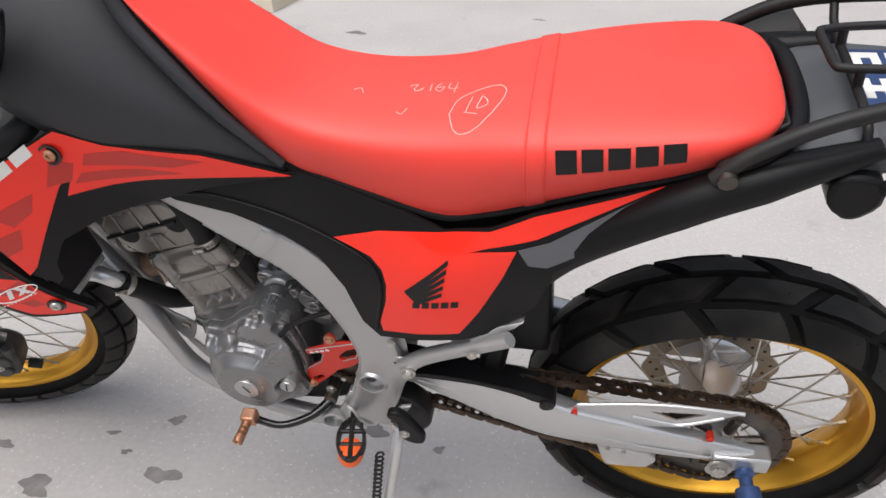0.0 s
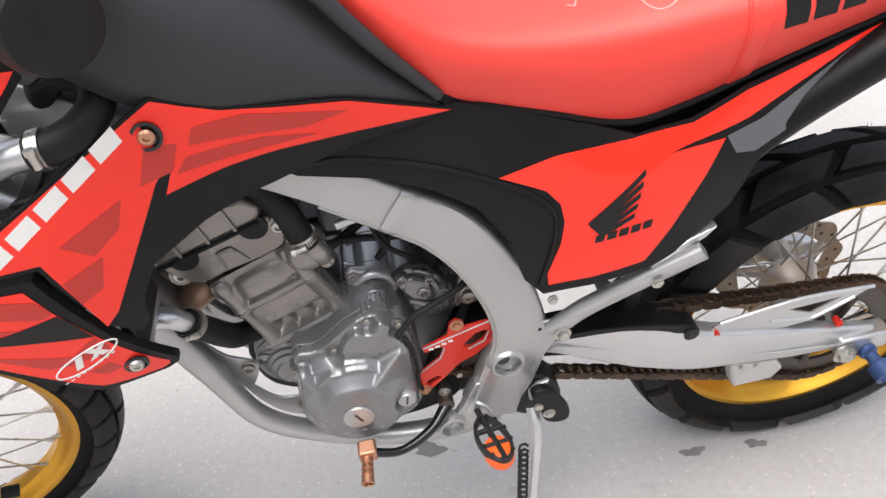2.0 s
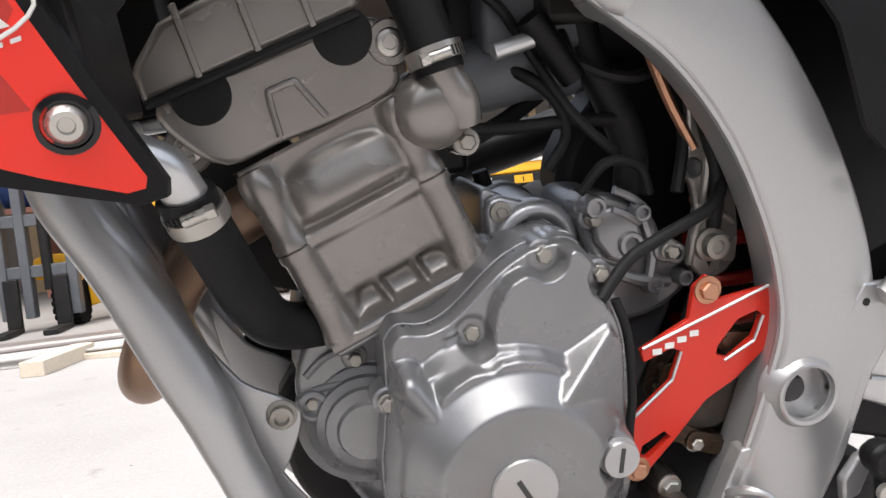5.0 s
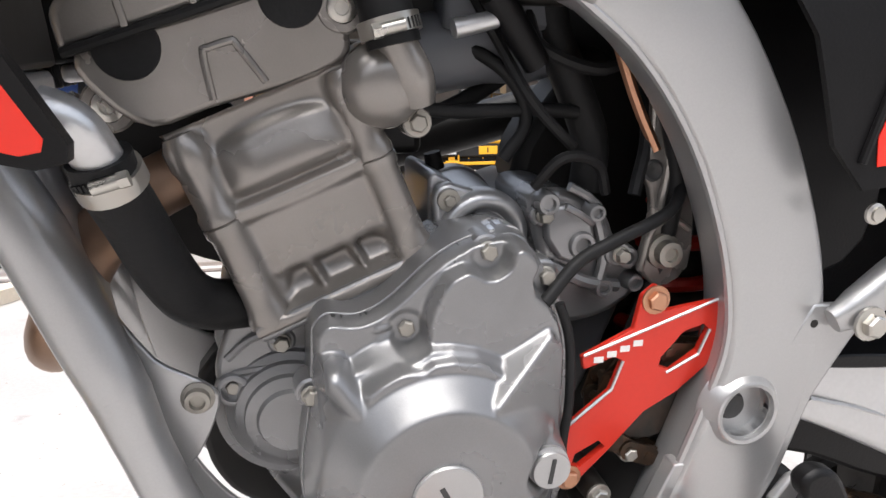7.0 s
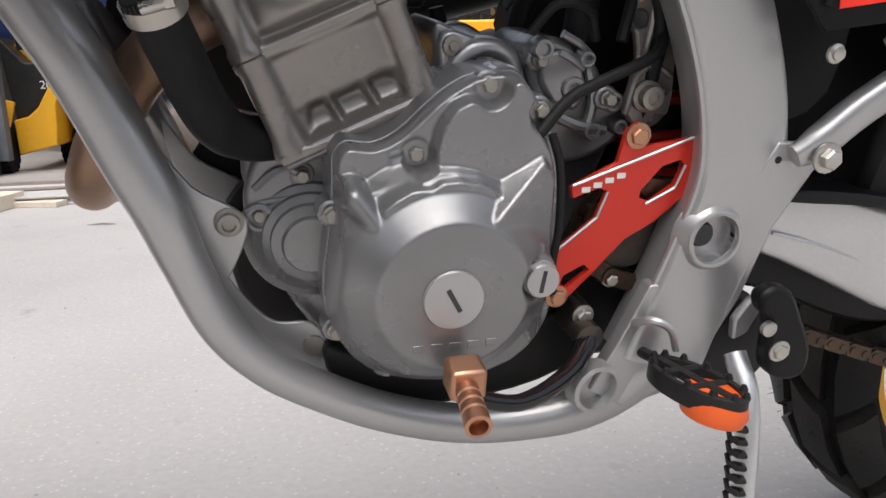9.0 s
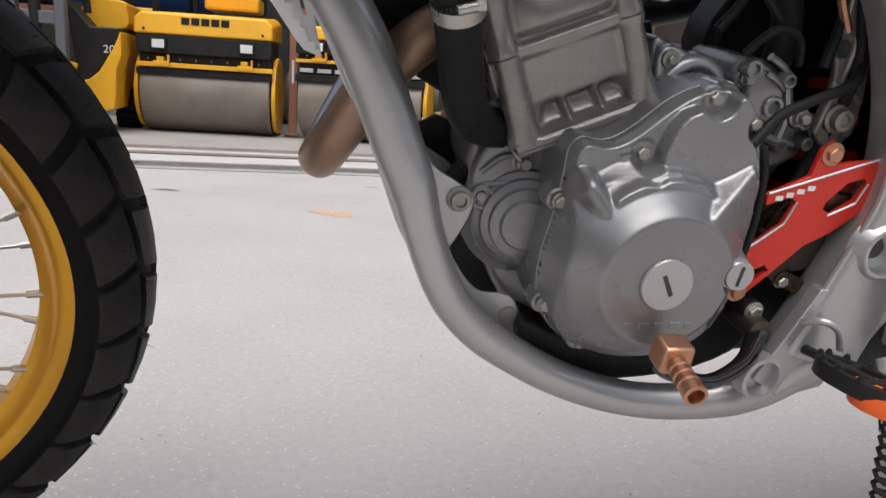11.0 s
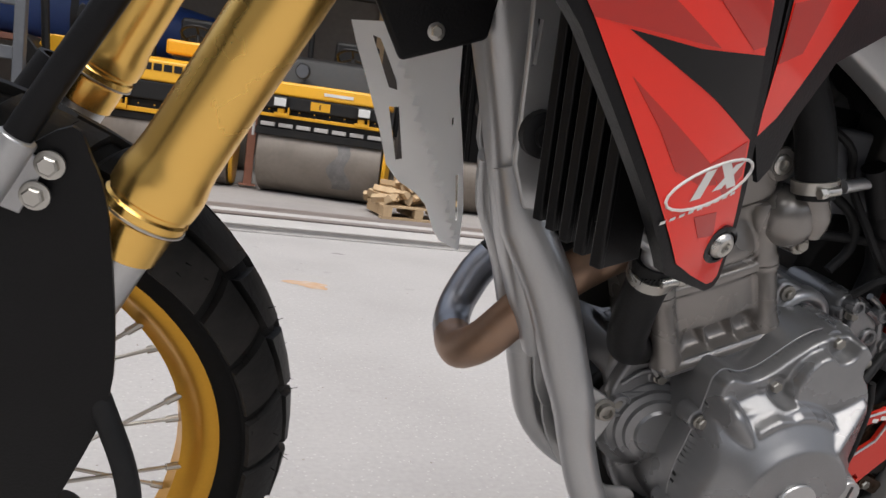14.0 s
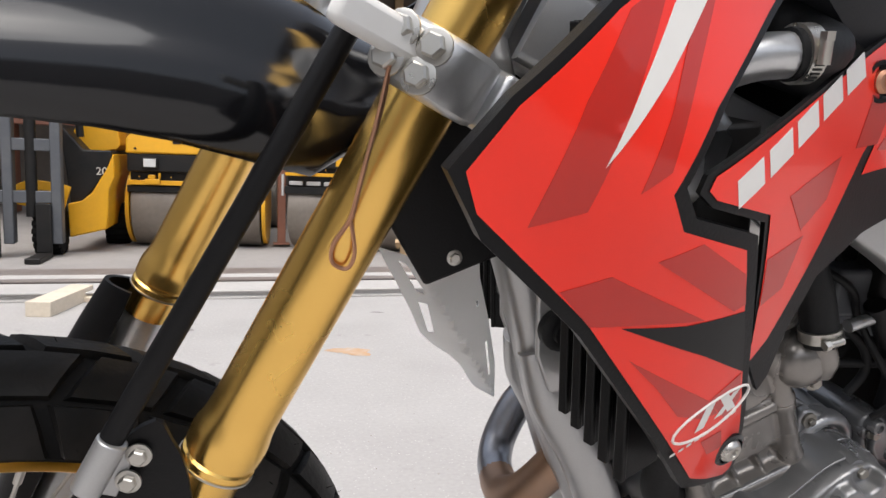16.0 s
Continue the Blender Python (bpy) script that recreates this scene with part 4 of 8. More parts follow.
turned(bm, [(0, 0.0112), (0.006, 0.0105), (0.0068, 0.0092), (0.0068, 0.0074), (0.001, 0.0070), (0.001, 0)], (-0.1175, -0.033, 0.4715), (0, -1, 0), 26)
part("socket_boss", bm, "engine", lug, "sunk bolt boss", 40)
bm = bmesh.new()
hex_bolt(bm, (-0.1175, -0.0325, 0.4715), (0, -1, 0), 0.0048, 0.004, False)
part("bolt", bm, "bolt", lug, "dull plated bolt")
for pts, r in (([(-0.120, -0.034, 0.492), (-0.105, -0.036, 0.505), (-0.088, -0.036, 0.508)], 0.0028), ([(-0.117, -0.033, 0.481), (-0.100, -0.036, 0.484), (-0.082, -0.038, 0.487)], 0.003), ([(-0.101, -0.034, 0.522), (-0.093, -0.037, 0.508), (-0.084, -0.038, 0.500)], 0.0034)):
    bm = bmesh.new()
    tube(bm, pts, r, 8, 4)
    part("cast_rib", bm, "engine", lug)
# black block added for the dark void on the far side, seen past the bracket
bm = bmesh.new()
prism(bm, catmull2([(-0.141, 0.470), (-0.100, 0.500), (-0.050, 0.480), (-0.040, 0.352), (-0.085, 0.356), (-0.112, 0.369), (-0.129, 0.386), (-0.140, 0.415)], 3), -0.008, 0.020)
engine_part("lower_case", bm, "machine_black", "black block added for the dark void past the bracket", 0.005)
# left crankcase cover: base, dome, flat cap, upper lobe
cov = [(-0.0785, 0.440), (-0.0745, 0.468), (-0.0710, 0.498), (-0.0702, 0.520), (-0.0690, 0.529), (-0.0607, 0.5366), (-0.0441, 0.5350), (-0.0271, 0.5424), (-0.0064, 0.5606), (0.0056, 0.570), (0.0177, 0.5765),
       (0.0300, 0.5800), (0.0480, 0.5815), (0.0580, 0.576), (0.0690, 0.563), (0.0800, 0.547), (0.0875, 0.516), (0.0920, 0.484), (0.0935, 0.451), (0.089, 0.398), (0.060, 0.362), (0.004, 0.352), (-0.052, 0.370), (-0.0755, 0.406)]
bm = bmesh.new()
prism(bm, catmull2(cov, 3), -0.018, -0.0812)
engine_part("crankcase_cover", bm, label="grey left crankcase cover", bevel=0.001)
bm = bmesh.new()
turned(bm, [(0, 0.0202), (0.002, 0.0205), (0.0035, 0.0198), (0.0035, 0.0)], (-0.0012, -0.1393, 0.4440), (0, -1, 0), 40)
cap = engine_part("inspection_cap", bm, "silver", "round bright inspection cap")
bm = bmesh.new()
box(bm, (-0.0016, -0.0003, -0.009), (0.0016, 0.0003, 0.009), pose(-0.0012, -0.14305, 0.4440, 0, -28, 0))
part("slot", bm, "caliper", cap)
bm = bmesh.new()
turned(bm, [(-0.02, 0.013), (0, 0.013), (0.001, 0.0105), (0.004, 0.0122), (0.0055, 0.0115), (0.0055, 0.0)], (0.0640, -0.1270, 0.4468), (0, -1, 0), 28)
cap2 = engine_part("timing_cap", bm, "silver", "small bright timing cap")
bm = bmesh.new()
box(bm, (-0.0013, -0.0003, -0.008), (0.0013, 0.0003, 0.008), pose(0.0640, -0.1328, 0.4468, 0, 8, 0))
part("slot", bm, "caliper", cap2)
# the cover's face: stepped plateau, arched band, dome, finger boss and wedge, all one casting
X, Z = np.meshgrid(np.arange(-0.088, 0.100, 0.0008), np.arange(0.345, 0.595, 0.0008), indexing="ij")
edge_d = sdist(catmull2(cov, 3), X, Z)
H = 0.0812 + 0.0060 * step(0.0005, 0.004, edge_d) + 0.0070 * step(0.003, 0.010, edge_d)
lobe = [(-0.0075, 0.530), (-0.0067, 0.5357), (-0.0044, 0.5457), (-0.0002, 0.5539), (0.0063, 0.5619), (0.0162, 0.5664), (0.0223, 0.5645), (0.0271, 0.5612), (0.0328, 0.5610), (0.0382, 0.5644), (0.0397, 0.5711), (0.0432, 0.5763),
        (0.0479, 0.5781), (0.0538, 0.5765), (0.0589, 0.5716), (0.0614, 0.5643), (0.0580, 0.5566), (0.0598, 0.5489), (0.0673, 0.5421), (0.0745, 0.5305), (0.0790, 0.516), (0.080, 0.49), (0.03, 0.47), (-0.012, 0.505)]
lobe_d = sdist(lobe, X, Z)
H = np.maximum(H, 0.0925 + 0.0165 * step(-0.0012, 0.0022, lobe_d) + 0.0015 * step(0.002, 0.03, lobe_d))
band = [(-0.047, 0.495), (-0.030, 0.510), (-0.0165, 0.5180), (-0.0058, 0.5232), (0.0076, 0.5229), (0.0212, 0.5201), (0.0388, 0.5116), (0.052, 0.48), (0.03, 0.44), (-0.03, 0.44)]
H = np.maximum(H, 0.096 + 0.0200 * step(-0.0012, 0.0016, sdist(band, X, Z)))
crown = [(-0.0451, 0.5010), (-0.0364, 0.5078), (-0.0251, 0.5136), (-0.0170, 0.5140), (-0.0122, 0.5135), (-0.0056, 0.5179), (0.0059, 0.5187), (0.0228, 0.5156), (0.0368, 0.5077), (0.032, 0.489), (0.0, 0.45), (-0.04, 0.47)]
H = np.maximum(H, 0.096 + 0.0270 * step(-0.0014, 0.0016, sdist(crown, X, Z)))
rad = np.hypot(X - 0.0005, Z - 0.444)
dome = np.interp(rad, [0, 0.0508, 0.0522, 0.0535, 0.058, 0.064, 0.070, 0.075, 0.081, 0.088, 0.093], [0.1397, 0.1397, 0.1388, 0.1370, 0.1318, 0.1258, 0.1195, 0.1120, 0.103, 0.093, 0.085])
H = np.maximum(H, dome)
q = capsule(X, Z, (-0.0600, 0.5070), (-0.0400, 0.4805))
along = np.clip(((X + 0.0600) * 0.0200 - (Z - 0.5070) * 0.0265) / (0.0200 ** 2 + 0.0265 ** 2), -0.2, 1.2)
H = np.maximum(H, 0.092 + 0.010 * along + 0.026 * np.sqrt(np.clip(1 - (q / 0.0108) ** 2, 0, 1)) - 0.05 * (q > 0.0108))
q = capsule(X, Z, (-0.0490, 0.5068), (-0.0235, 0.5158))
H = np.maximum(H, 0.096 + 0.0125 * step(0.0030, 0.0014, q))
along = ((X - 0.0264) * 0.0401 + (Z - 0.4932) * 0.0321) / 0.0514
right_of = ((X - 0.0264) * 0.0321 - (Z - 0.4932) * 0.0401) / 0.0514
wedge = 0.1390 - 0.46 * np.clip(along, 0, 1) - 0.36 * np.clip(right_of, 0, 1) - 2.2 * np.clip(-right_of, 0, 1)
wedge -= 2.5 * np.clip(along - 0.0515, 0, 1) + 2.5 * np.clip(-along - 0.3 * np.clip(right_of, 0, 1), 0, 1) + 3.0 * np.clip(X - 0.0775, 0, 1)
H = np.maximum(H, wedge)
for bx, bz in ((-0.0164, 0.5288), (0.0323, 0.5719), (0.0693, 0.5546)):
    k = step(0.0115, 0.0088, np.hypot(X - bx, Z - bz))
    H = H * (1 - k) + 0.091 * k
for a0, a1 in (((-0.034, 0.5290), (-0.027, 0.5305)), ((-0.033, 0.5235), (-0.026, 0.5262))):
    H = np.maximum(H, 0.0945 + 0.0035 * step(0.0020, 0.0008, capsule(X, Z, a0, a1)))
k = step(0.0165, 0.0145, np.hypot(X - 0.0640, Z - 0.4468))
H = H * (1 - k) + 0.1245 * k
k = step(0.0068, 0.0045, capsule(X, Z, (0.0640, 0.455), (0.0660, 0.4655)))
H = np.maximum(H, 0.1195 * k)
H = np.minimum(H, 0.0812 + 6.0 * np.clip(edge_d - 0.0005, 0, 1))
H = soften(H, 4)
H = np.where(edge_d < 0.0010, 0.074, H)
engine_part("cover_face", relief(X, Z, H, edge_d > 0.0003), label="cast face with dome, arched band and wedge", angle=70)
bm = bmesh.new()
prism(bm, catmull2([(-0.064, 0.527), (-0.02, 0.540), (0.002, 0.556), (0.022, 0.564), (0.056, 0.566), (0.072, 0.552), (0.0, 0.50), (-0.06, 0.50)], 3), -0.048, -0.076)
engine_part("upper_case", bm, bevel=0.006)
for x, y, z, r in ((0.0323, -0.091, 0.5719, 0.0052), (0.0693, -0.091, 0.5546, 0.0052), (-0.0164, -0.091, 0.5288, 0.0052), (-0.0858, -0.036, 0.5016, 0.0052), (-0.0709, -0.084, 0.4870, 0.0052),
                   (-0.0715, -0.088, 0.402, 0.005), (-0.036, -0.088, 0.368, 0.005), (0.135, -0.06, 0.555, 0.005), (0.0835, -0.050, 0.5815, 0.0048)):
    bm = bmesh.new()
    turned(bm, [(-0.02, r * 1.9), (-0.002, r * 1.8), (-0.001, r * 1.5)], (x, y, z), (0, -1, 0), 20)
    boss = engine_part("cover_boss", bm)
    bm = bmesh.new()
    hex_bolt(bm, (x, y - 0.0008, z), (0, -1, 0), r, 0.0068, False)
    turned(bm, [(0, r * 1.18), (0.0012, r * 1.18), (0.0018, r * 1.02)], (x, y - 0.0008, z), (0, -1, 0), 18)
    part("bolt", bm, "bolt", boss, "dull plated bolt")
# embossed plain bars below the cap
bm = bmesh.new()
for i in range(5):
    x = -0.028 + i * 0.0125
    box(bm, (x, -0.1401, 0.4068), (x + 0.0082, -0.1390, 0.4122))
engine_part("embossed_mark", bm, bevel=0.001)

# black, not engine grey: the shade under the engine is in the sump's colour
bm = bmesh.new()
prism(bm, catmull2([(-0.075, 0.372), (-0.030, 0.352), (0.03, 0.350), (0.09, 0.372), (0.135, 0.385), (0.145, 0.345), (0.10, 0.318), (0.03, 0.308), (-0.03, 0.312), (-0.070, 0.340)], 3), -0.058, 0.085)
engine_part("sump", bm, "machine_black", "oil sump painted black for the shade under the crankcase", 0.006)

# cylinder and head, leaning forward
CX, CZ = V((-0.046, 0, 0.541)), radians(-22.5)
CYL = pose(-0.0445, 0, 0.540, 0, math.degrees(CZ), 0)


def cyl_block(outline, z0, z1, bev, name, material, label=""):
    """A block round the cylinder's own axis: outline (along, half width) extruded up that axis."""
    bm = bmesh.new()
    a = [bm.verts.new((p, q, z0)) for p, q in outline]
    b = [bm.verts.new((p, q, z1)) for p, q in outline]
    bm.faces.new(a[::-1])
    bm.faces.new(b)
    for i in range(len(a)):
        j = (i + 1) % len(a)
        bm.faces.new((a[i], a[j], b[j], b[i]))
    bmesh.ops.transform(bm, matrix=CYL, verts=bm.verts)
    return engine_part(name, bm, material, label, bev)


def sq(a, b):
    return [(-a, -b), (a, -b), (a, b), (-a, b)]


cyl_block(sq(0.060, 0.058), -0.008, 0.004, 0.003, "cylinder_foot", "engine")
cyl_block([(-0.054, -0.030), (0.054, -0.030), (0.054, 0.0505), (-0.054, 0.0505)], 0.002, 0.075, 0.004, "cylinder", "cylinder", "grey painted cylinder")
cyl_block(sq(0.050, 0.0385), 0.0655, 0.117, 0.005, "cylinder_head", "cylinder", "grey painted cylinder head")
X, Z = np.meshgrid(np.arange(-0.0625, 0.063, 0.0010), np.arange(-0.006, 0.1275, 0.0010), indexing="ij")
H = 0.0405 + 0.0 * X
# smooth panel over the water jacket
jacket = np.sqrt(np.clip(1 - (X / 0.047) ** 2, 0, 1))
H = np.maximum(H, 0.0410 + 0.0105 * jacket * step(0.019, 0.027, Z) * (Z < 0.066))
# belly of the head, full below and falling back to a rounded top
belly = np.sqrt(np.clip(1 - (X / 0.043) ** 2, 0, 1))
H = np.maximum(H, 0.0405 + 0.0170 * np.clip(belly * 1.1, 0, 1) * step(0.0720, 0.084, Z) * (1 - 0.45 * step(0.086, 0.117, Z)) * step(0.121 + 0.002 * belly, 0.108, Z + 0.010 * (1 - belly)))
# stud columns
for p in (-0.0492, 0.0480):
    top = np.sqrt(np.clip(1 - (np.clip(Z - 0.113, 0, 1) / 0.0125) ** 2, 0, 1))
    H = np.maximum(H, 0.0450 + np.sqrt(np.clip(0.0108 ** 2 - (X - p) ** 2, 0, 1)) * top)
    H = np.maximum(H, 0.0445 + np.sqrt(np.clip(0.0122 ** 2 - (X - p) ** 2, 0, 1)) * step(0.016, 0.004, Z))
    H = np.maximum(H, 0.0445 + np.sqrt(np.clip(0.0122 ** 2 - (X - p) ** 2, 0, 1)) * step(0.098, 0.106, Z) * step(0.122, 0.117, Z))
# joint flanges with the gasket gap
H = np.maximum(H, 0.0540 * step(0.0590, 0.0640, Z) * step(0.0775, 0.0730, Z) * (np.abs(X) < 0.0590))
H -= 0.0035 * step(0.0011, 0.0004, np.abs(Z - 0.0683))
H -= 0.0012 * step(0.0010, 0.0004, np.abs(Z - 0.0655))
# three pockets above the foot, parted by ribs
pocket = sdist([(-0.0330, 0.0055), (-0.0355, 0.012), (-0.0290, 0.0265), (0.0285, 0.0275), (0.0375, 0.0200), (0.0410, 0.0075), (0.036, 0.0045)], X, Z)
H -= 0.0075 * step(-0.0005, 0.0045, pocket) * (0.35 + 0.65 * step(0.004, 0.020, Z))
for p in (-0.0125, 0.0145):
    H = np.maximum(H, 0.0510 * step(0.0030, 0.0016, np.abs(X - p + 0.16 * (Z - 0.015))) * step(0.003, 0.005, Z) * step(0.0285, 0.027, Z))
H = np.maximum(H, 0.0590 * step(0.0060, 0.0042, Z))
H -= 0.02 * step(0.0585, 0.0610, np.abs(X)) * step(0.004, 0.008, Z)
H = soften(H, 6)
bm = relief(X, Z, H, np.abs(X) < 0.0615)
bmesh.ops.transform(bm, matrix=CYL, verts=bm.verts)
for p in (-0.0500, 0.0485):
    post = bmesh.new()
    turned(post, [(0.0, 0.0142), (0.004, 0.0140), (0.012, 0.0116), (0.020, 0.0108), (0.060, 0.0108), (0.0625, 0.0124), (0.0675, 0.0124), (0.0683, 0.0112), (0.0692, 0.0124), (0.0745, 0.0124), (0.078, 0.0108), (0.100, 0.0108), (0.106, 0.0126), (0.117, 0.0124), (0.1235, 0.0092), (0.1255, 0.0)], (p, -0.0455, 0.0), (0, 0, 1), 28)
    bmesh.ops.transform(post, matrix=CYL, verts=post.verts)
    engine_part("stud_column", post, "cylinder", "round stud column", angle=50)
engine_part("cylinder_side", bm, "cylinder", "cast side of cylinder and head", angle=70)
# head casting and cover
head = [(-0.186, 0.680), (-0.175, 0.655), (-0.150, 0.640), (-0.117, 0.651), (-0.060, 0.668), (-0.040, 0.684), (-0.048, 0.712), (-0.060, 0.722), (-0.130, 0.700)]
bm = bmesh.new()
prism(bm, catmull2(head, 3), -0.05, 0.055)
engine_part("camshaft_case", bm, "cylinder", "grey painted camshaft case", 0.004)
bm = bmesh.new()
prism(bm, [(-0.192, 0.678), (-0.064, 0.724), (-0.056, 0.741), (-0.075, 0.757), (-0.125, 0.75), (-0.178, 0.725), (-0.196, 0.70)], -0.057, 0.06)
engine_part("valve_cover", bm, "cylinder", "grey valve cover with ribs", 0.006)
for a in (-0.16, -0.125, -0.092):
    bm = bmesh.new()
    prism(bm, [(a, 0.692 + (a + 0.16) * 0.36), (a + 0.004, 0.693 + (a + 0.16) * 0.36), (a - 0.006, 0.735 + (a + 0.16) * 0.25), (a - 0.010, 0.733 + (a + 0.16) * 0.25)], -0.0562, -0.0605)
    engine_part("cover_rib", bm, "cylinder", bevel=0.001)
bm = bmesh.new()
tube(bm, [(-0.190, -0.0585, 0.679), (-0.150, -0.0585, 0.693), (-0.064, -0.0585, 0.7235)], 0.003, 8, 2)
engine_part("gasket", bm, "hose", "black rubber gasket")
# raised A-shaped panel and half-moon plugs on the head's side
bm = bmesh.new()
tube(bm, [(-0.117, -0.050, 0.655), (-0.121, -0.051, 0.680), (-0.118, -0.051, 0.683), (-0.106, -0.051, 0.687), (-0.103, -0.051, 0.685), (-0.088, -0.050, 0.665)], 0.0022, 8, 3)
engine_part("cast_rib", bm, "cylinder")
for x, z in ((-0.160, 0.683), (-0.073, 0.712)):
    bm = bmesh.new()
    turned(bm, [(0, 0.018), (0.0015, 0.0175), (0.0015, 0.0)], (x, -0.0502, z), (0, -1, 0), 28)
    engine_part("half_moon_plug", bm, "hose", "black half-moon plug")
for x, z, y in ((-0.045, 0.706, -0.045), (-0.173, 0.651, -0.038)):
    bm = bmesh.new()
    turned(bm, [(-0.03, 0.015), (0.004, 0.015), (0.006, 0.0135), (0.006, 0.009), (0.001, 0.008), (0.001, 0)], (x, y, z), (0, -1, 0), 26)
    col = engine_part("mount_collar", bm, "cylinder", "round mounting collar")
    bm = bmesh.new()
    turned(bm, [(0, 0.0085), (0.004, 0.0085), (0.005, 0.007), (0.005, 0.0045), (0.002, 0.004), (0.002, 0)], (x, y - 0.003, z), (0, -1, 0), 16)
    part("bolt", bm, "steel", col)
# water joint behind the head
bm = bmesh.new()
turned(bm, [(-0.02, 0.026), (0, 0.026), (0.008, 0.024), (0.016, 0.017), (0.019, 0.008), (0.019, 0.0)], (-0.022, -0.052, 0.664), (0.1, -1, 0), 30)
pump = engine_part("thermostat_housing", bm, "cylinder", "round grey water joint")
bm = bmesh.new()
tube(bm, [(-0.003, -0.058, 0.655), (-0.006, -0.062, 0.668), (-0.012, -0.062, 0.68), (-0.019, -0.062, 0.693)], [0.011, 0.0125, 0.012, 0.0115], 16, 5)
part("spigot", bm, "cylinder", pump)
for x, y, z in ((-0.0340, -0.056, 0.6735), (-0.0014, -0.052, 0.6417)):
    bm = bmesh.new()
    rod(bm, (x, -0.03, z), (x, y + 0.0002, z), 0.010, 0.009)
    part("bolt_boss", bm, "cylinder", pump)
    bolts(pump, [((x, y, z), (0, -1, 0), 0.0056, 0.006)], "bolt", "dull plated bolt")
# starter motor: a can lying across the bike, its round nose behind a hood of the cover
AX = V((0.0, 1.0, 0.06)).normalized()
bm = bmesh.new()
turned(bm, [(0.006, 0.0), (0.006, 0.0185), (0.003, 0.0205), (0.0008, 0.0225), (0.0, 0.0250), (0.0008, 0.0278), (0.003, 0.0303), (0.007, 0.0318), (0.016, 0.0318), (0.0175, 0.0300), (0.019, 0.0286), (0.026, 0.0286), (0.0265, 0.0276), (0.0285, 0.0276), (0.029, 0.0286), (0.082, 0.0286), (0.083, 0.0305), (0.094, 0.0305), (0.098, 0.027), (0.099, 0.0)],
       (0.0480, -0.0385, 0.5640), AX, 56)
st = engine_part("starter_motor", bm, "alu_can", "cylindrical silver starter motor", angle=40)
bm = bmesh.new()
prism(bm, [(0.0135, 0.5905), (0.0165, 0.5990), (0.0250, 0.6010), (0.0440, 0.5950), (0.0420, 0.570), (0.0240, 0.555), (0.0175, 0.5600), (0.0150, 0.5740)], -0.0325, -0.021)
ear = part("starter_flange", bm, "alu_can", st, "cast mounting ear", 30, 0.0035, 3)
bm = bmesh.new()
prism(bm, [(0.0130, 0.560), (0.0130, 0.6030), (0.0170, 0.6060), (0.0300, 0.600), (0.0300, 0.556)], -0.0205, 0.062)
part("starter_rail", bm, "alu_can", st, "flat side of the motor housing", 30, 0.0025, 2)
bm = bmesh.new()
turned(bm, [(0, 0.0078), (0.003, 0.0074), (0.0035, 0.0055)], (0.0238, -0.0323, 0.5900), (0, -1, 0), 20)
hex_bolt(bm, (0.0238, -0.0355, 0.5900), (0, -1, 0), 0.0042, 0.004, False)
part("bolt", bm, "bolt", ear)
bm = bmesh.new()
turned(bm, [(0, 0.0180), (0.016, 0.0178), (0.017, 0.0170), (0.019, 0.0170), (0.020, 0.0177), (0.040, 0.0174), (0.046, 0.0155), (0.049, 0.011), (0.050, 0.0)], (0.0462, -0.040, 0.5652), (0, -1, 0), 44)
hood = engine_part("cover_hood", bm, "engine", "rounded hood over the starter drive")
# worn foil label round the hood
for a0, a1, y0, y1 in ((62, 82, -0.0595, -0.0785), (87, 101, -0.0620, -0.0740), (106, 132, -0.0600, -0.0680), (110, 122, -0.0700, -0.0800), (138, 152, -0.0640, -0.0790), (44, 57, -0.0600, -0.0700)):
    bm = bmesh.new()
    low = arc(0.0462, 0.5652, 0.0166, a0, a1, 4)
    top = arc(0.0462, 0.5652, 0.0181, a0, a1, 4)
    ring_loft(bm, [[(x, y, z) for x, z in low + top[::-1]] for y in (y0, y1)])
    part("label_bar", bm, "foil", hood, "worn silver foil label")
bm = bmesh.new()
rod(bm, (0.030, 0.030, 0.600), (0.027, 0.030, 0.612), 0.007, 0.006)
engine_part("starter_terminal", bm, "hose", "black rubber terminal boot")
# rear upper case with bosses, ribs and a flat lid
bm = bmesh.new()
prism(bm, catmull2([(0.074, 0.590), (0.088, 0.598), (0.108, 0.594), (0.131, 0.578), (0.140, 0.561), (0.166, 0.537), (0.14, 0.510), (0.100, 0.505), (0.088, 0.54)], 3), -0.046, 0.03)
rear = engine_part("rear_case", bm, bevel=0.005)
bm = bmesh.new()
prism(bm, [(0.082, 0.586), (0.098, 0.590), (0.116, 0.578), (0.122, 0.556), (0.112, 0.545), (0.094, 0.552), (0.084, 0.566)], -0.0455, -0.055)
part("case_lid", bm, "engine", rear, "", 30, 0.003)
for x, z, r, h in ((0.1094, 0.5615, 0.0092, 0.012), (0.084, 0.590, 0.0075, 0.012), (0.118, 0.583, 0.006, 0.012), (0.142, 0.552, 0.0075, 0.013), (0.128, 0.530, 0.0065, 0.010), (0.150, 0.533, 0.006, 0.012)):
    bm = bmesh.new()
    turned(bm, [(0, r * 1.15), (h - 0.001, r), (h, r * 0.9), (h + 0.0002, r * 0.6), (h - 0.003, r * 0.5), (h - 0.003, 0)], (x, -0.046, z), (0, -1, 0), 22)
    part("case_boss", bm, "engine", rear)
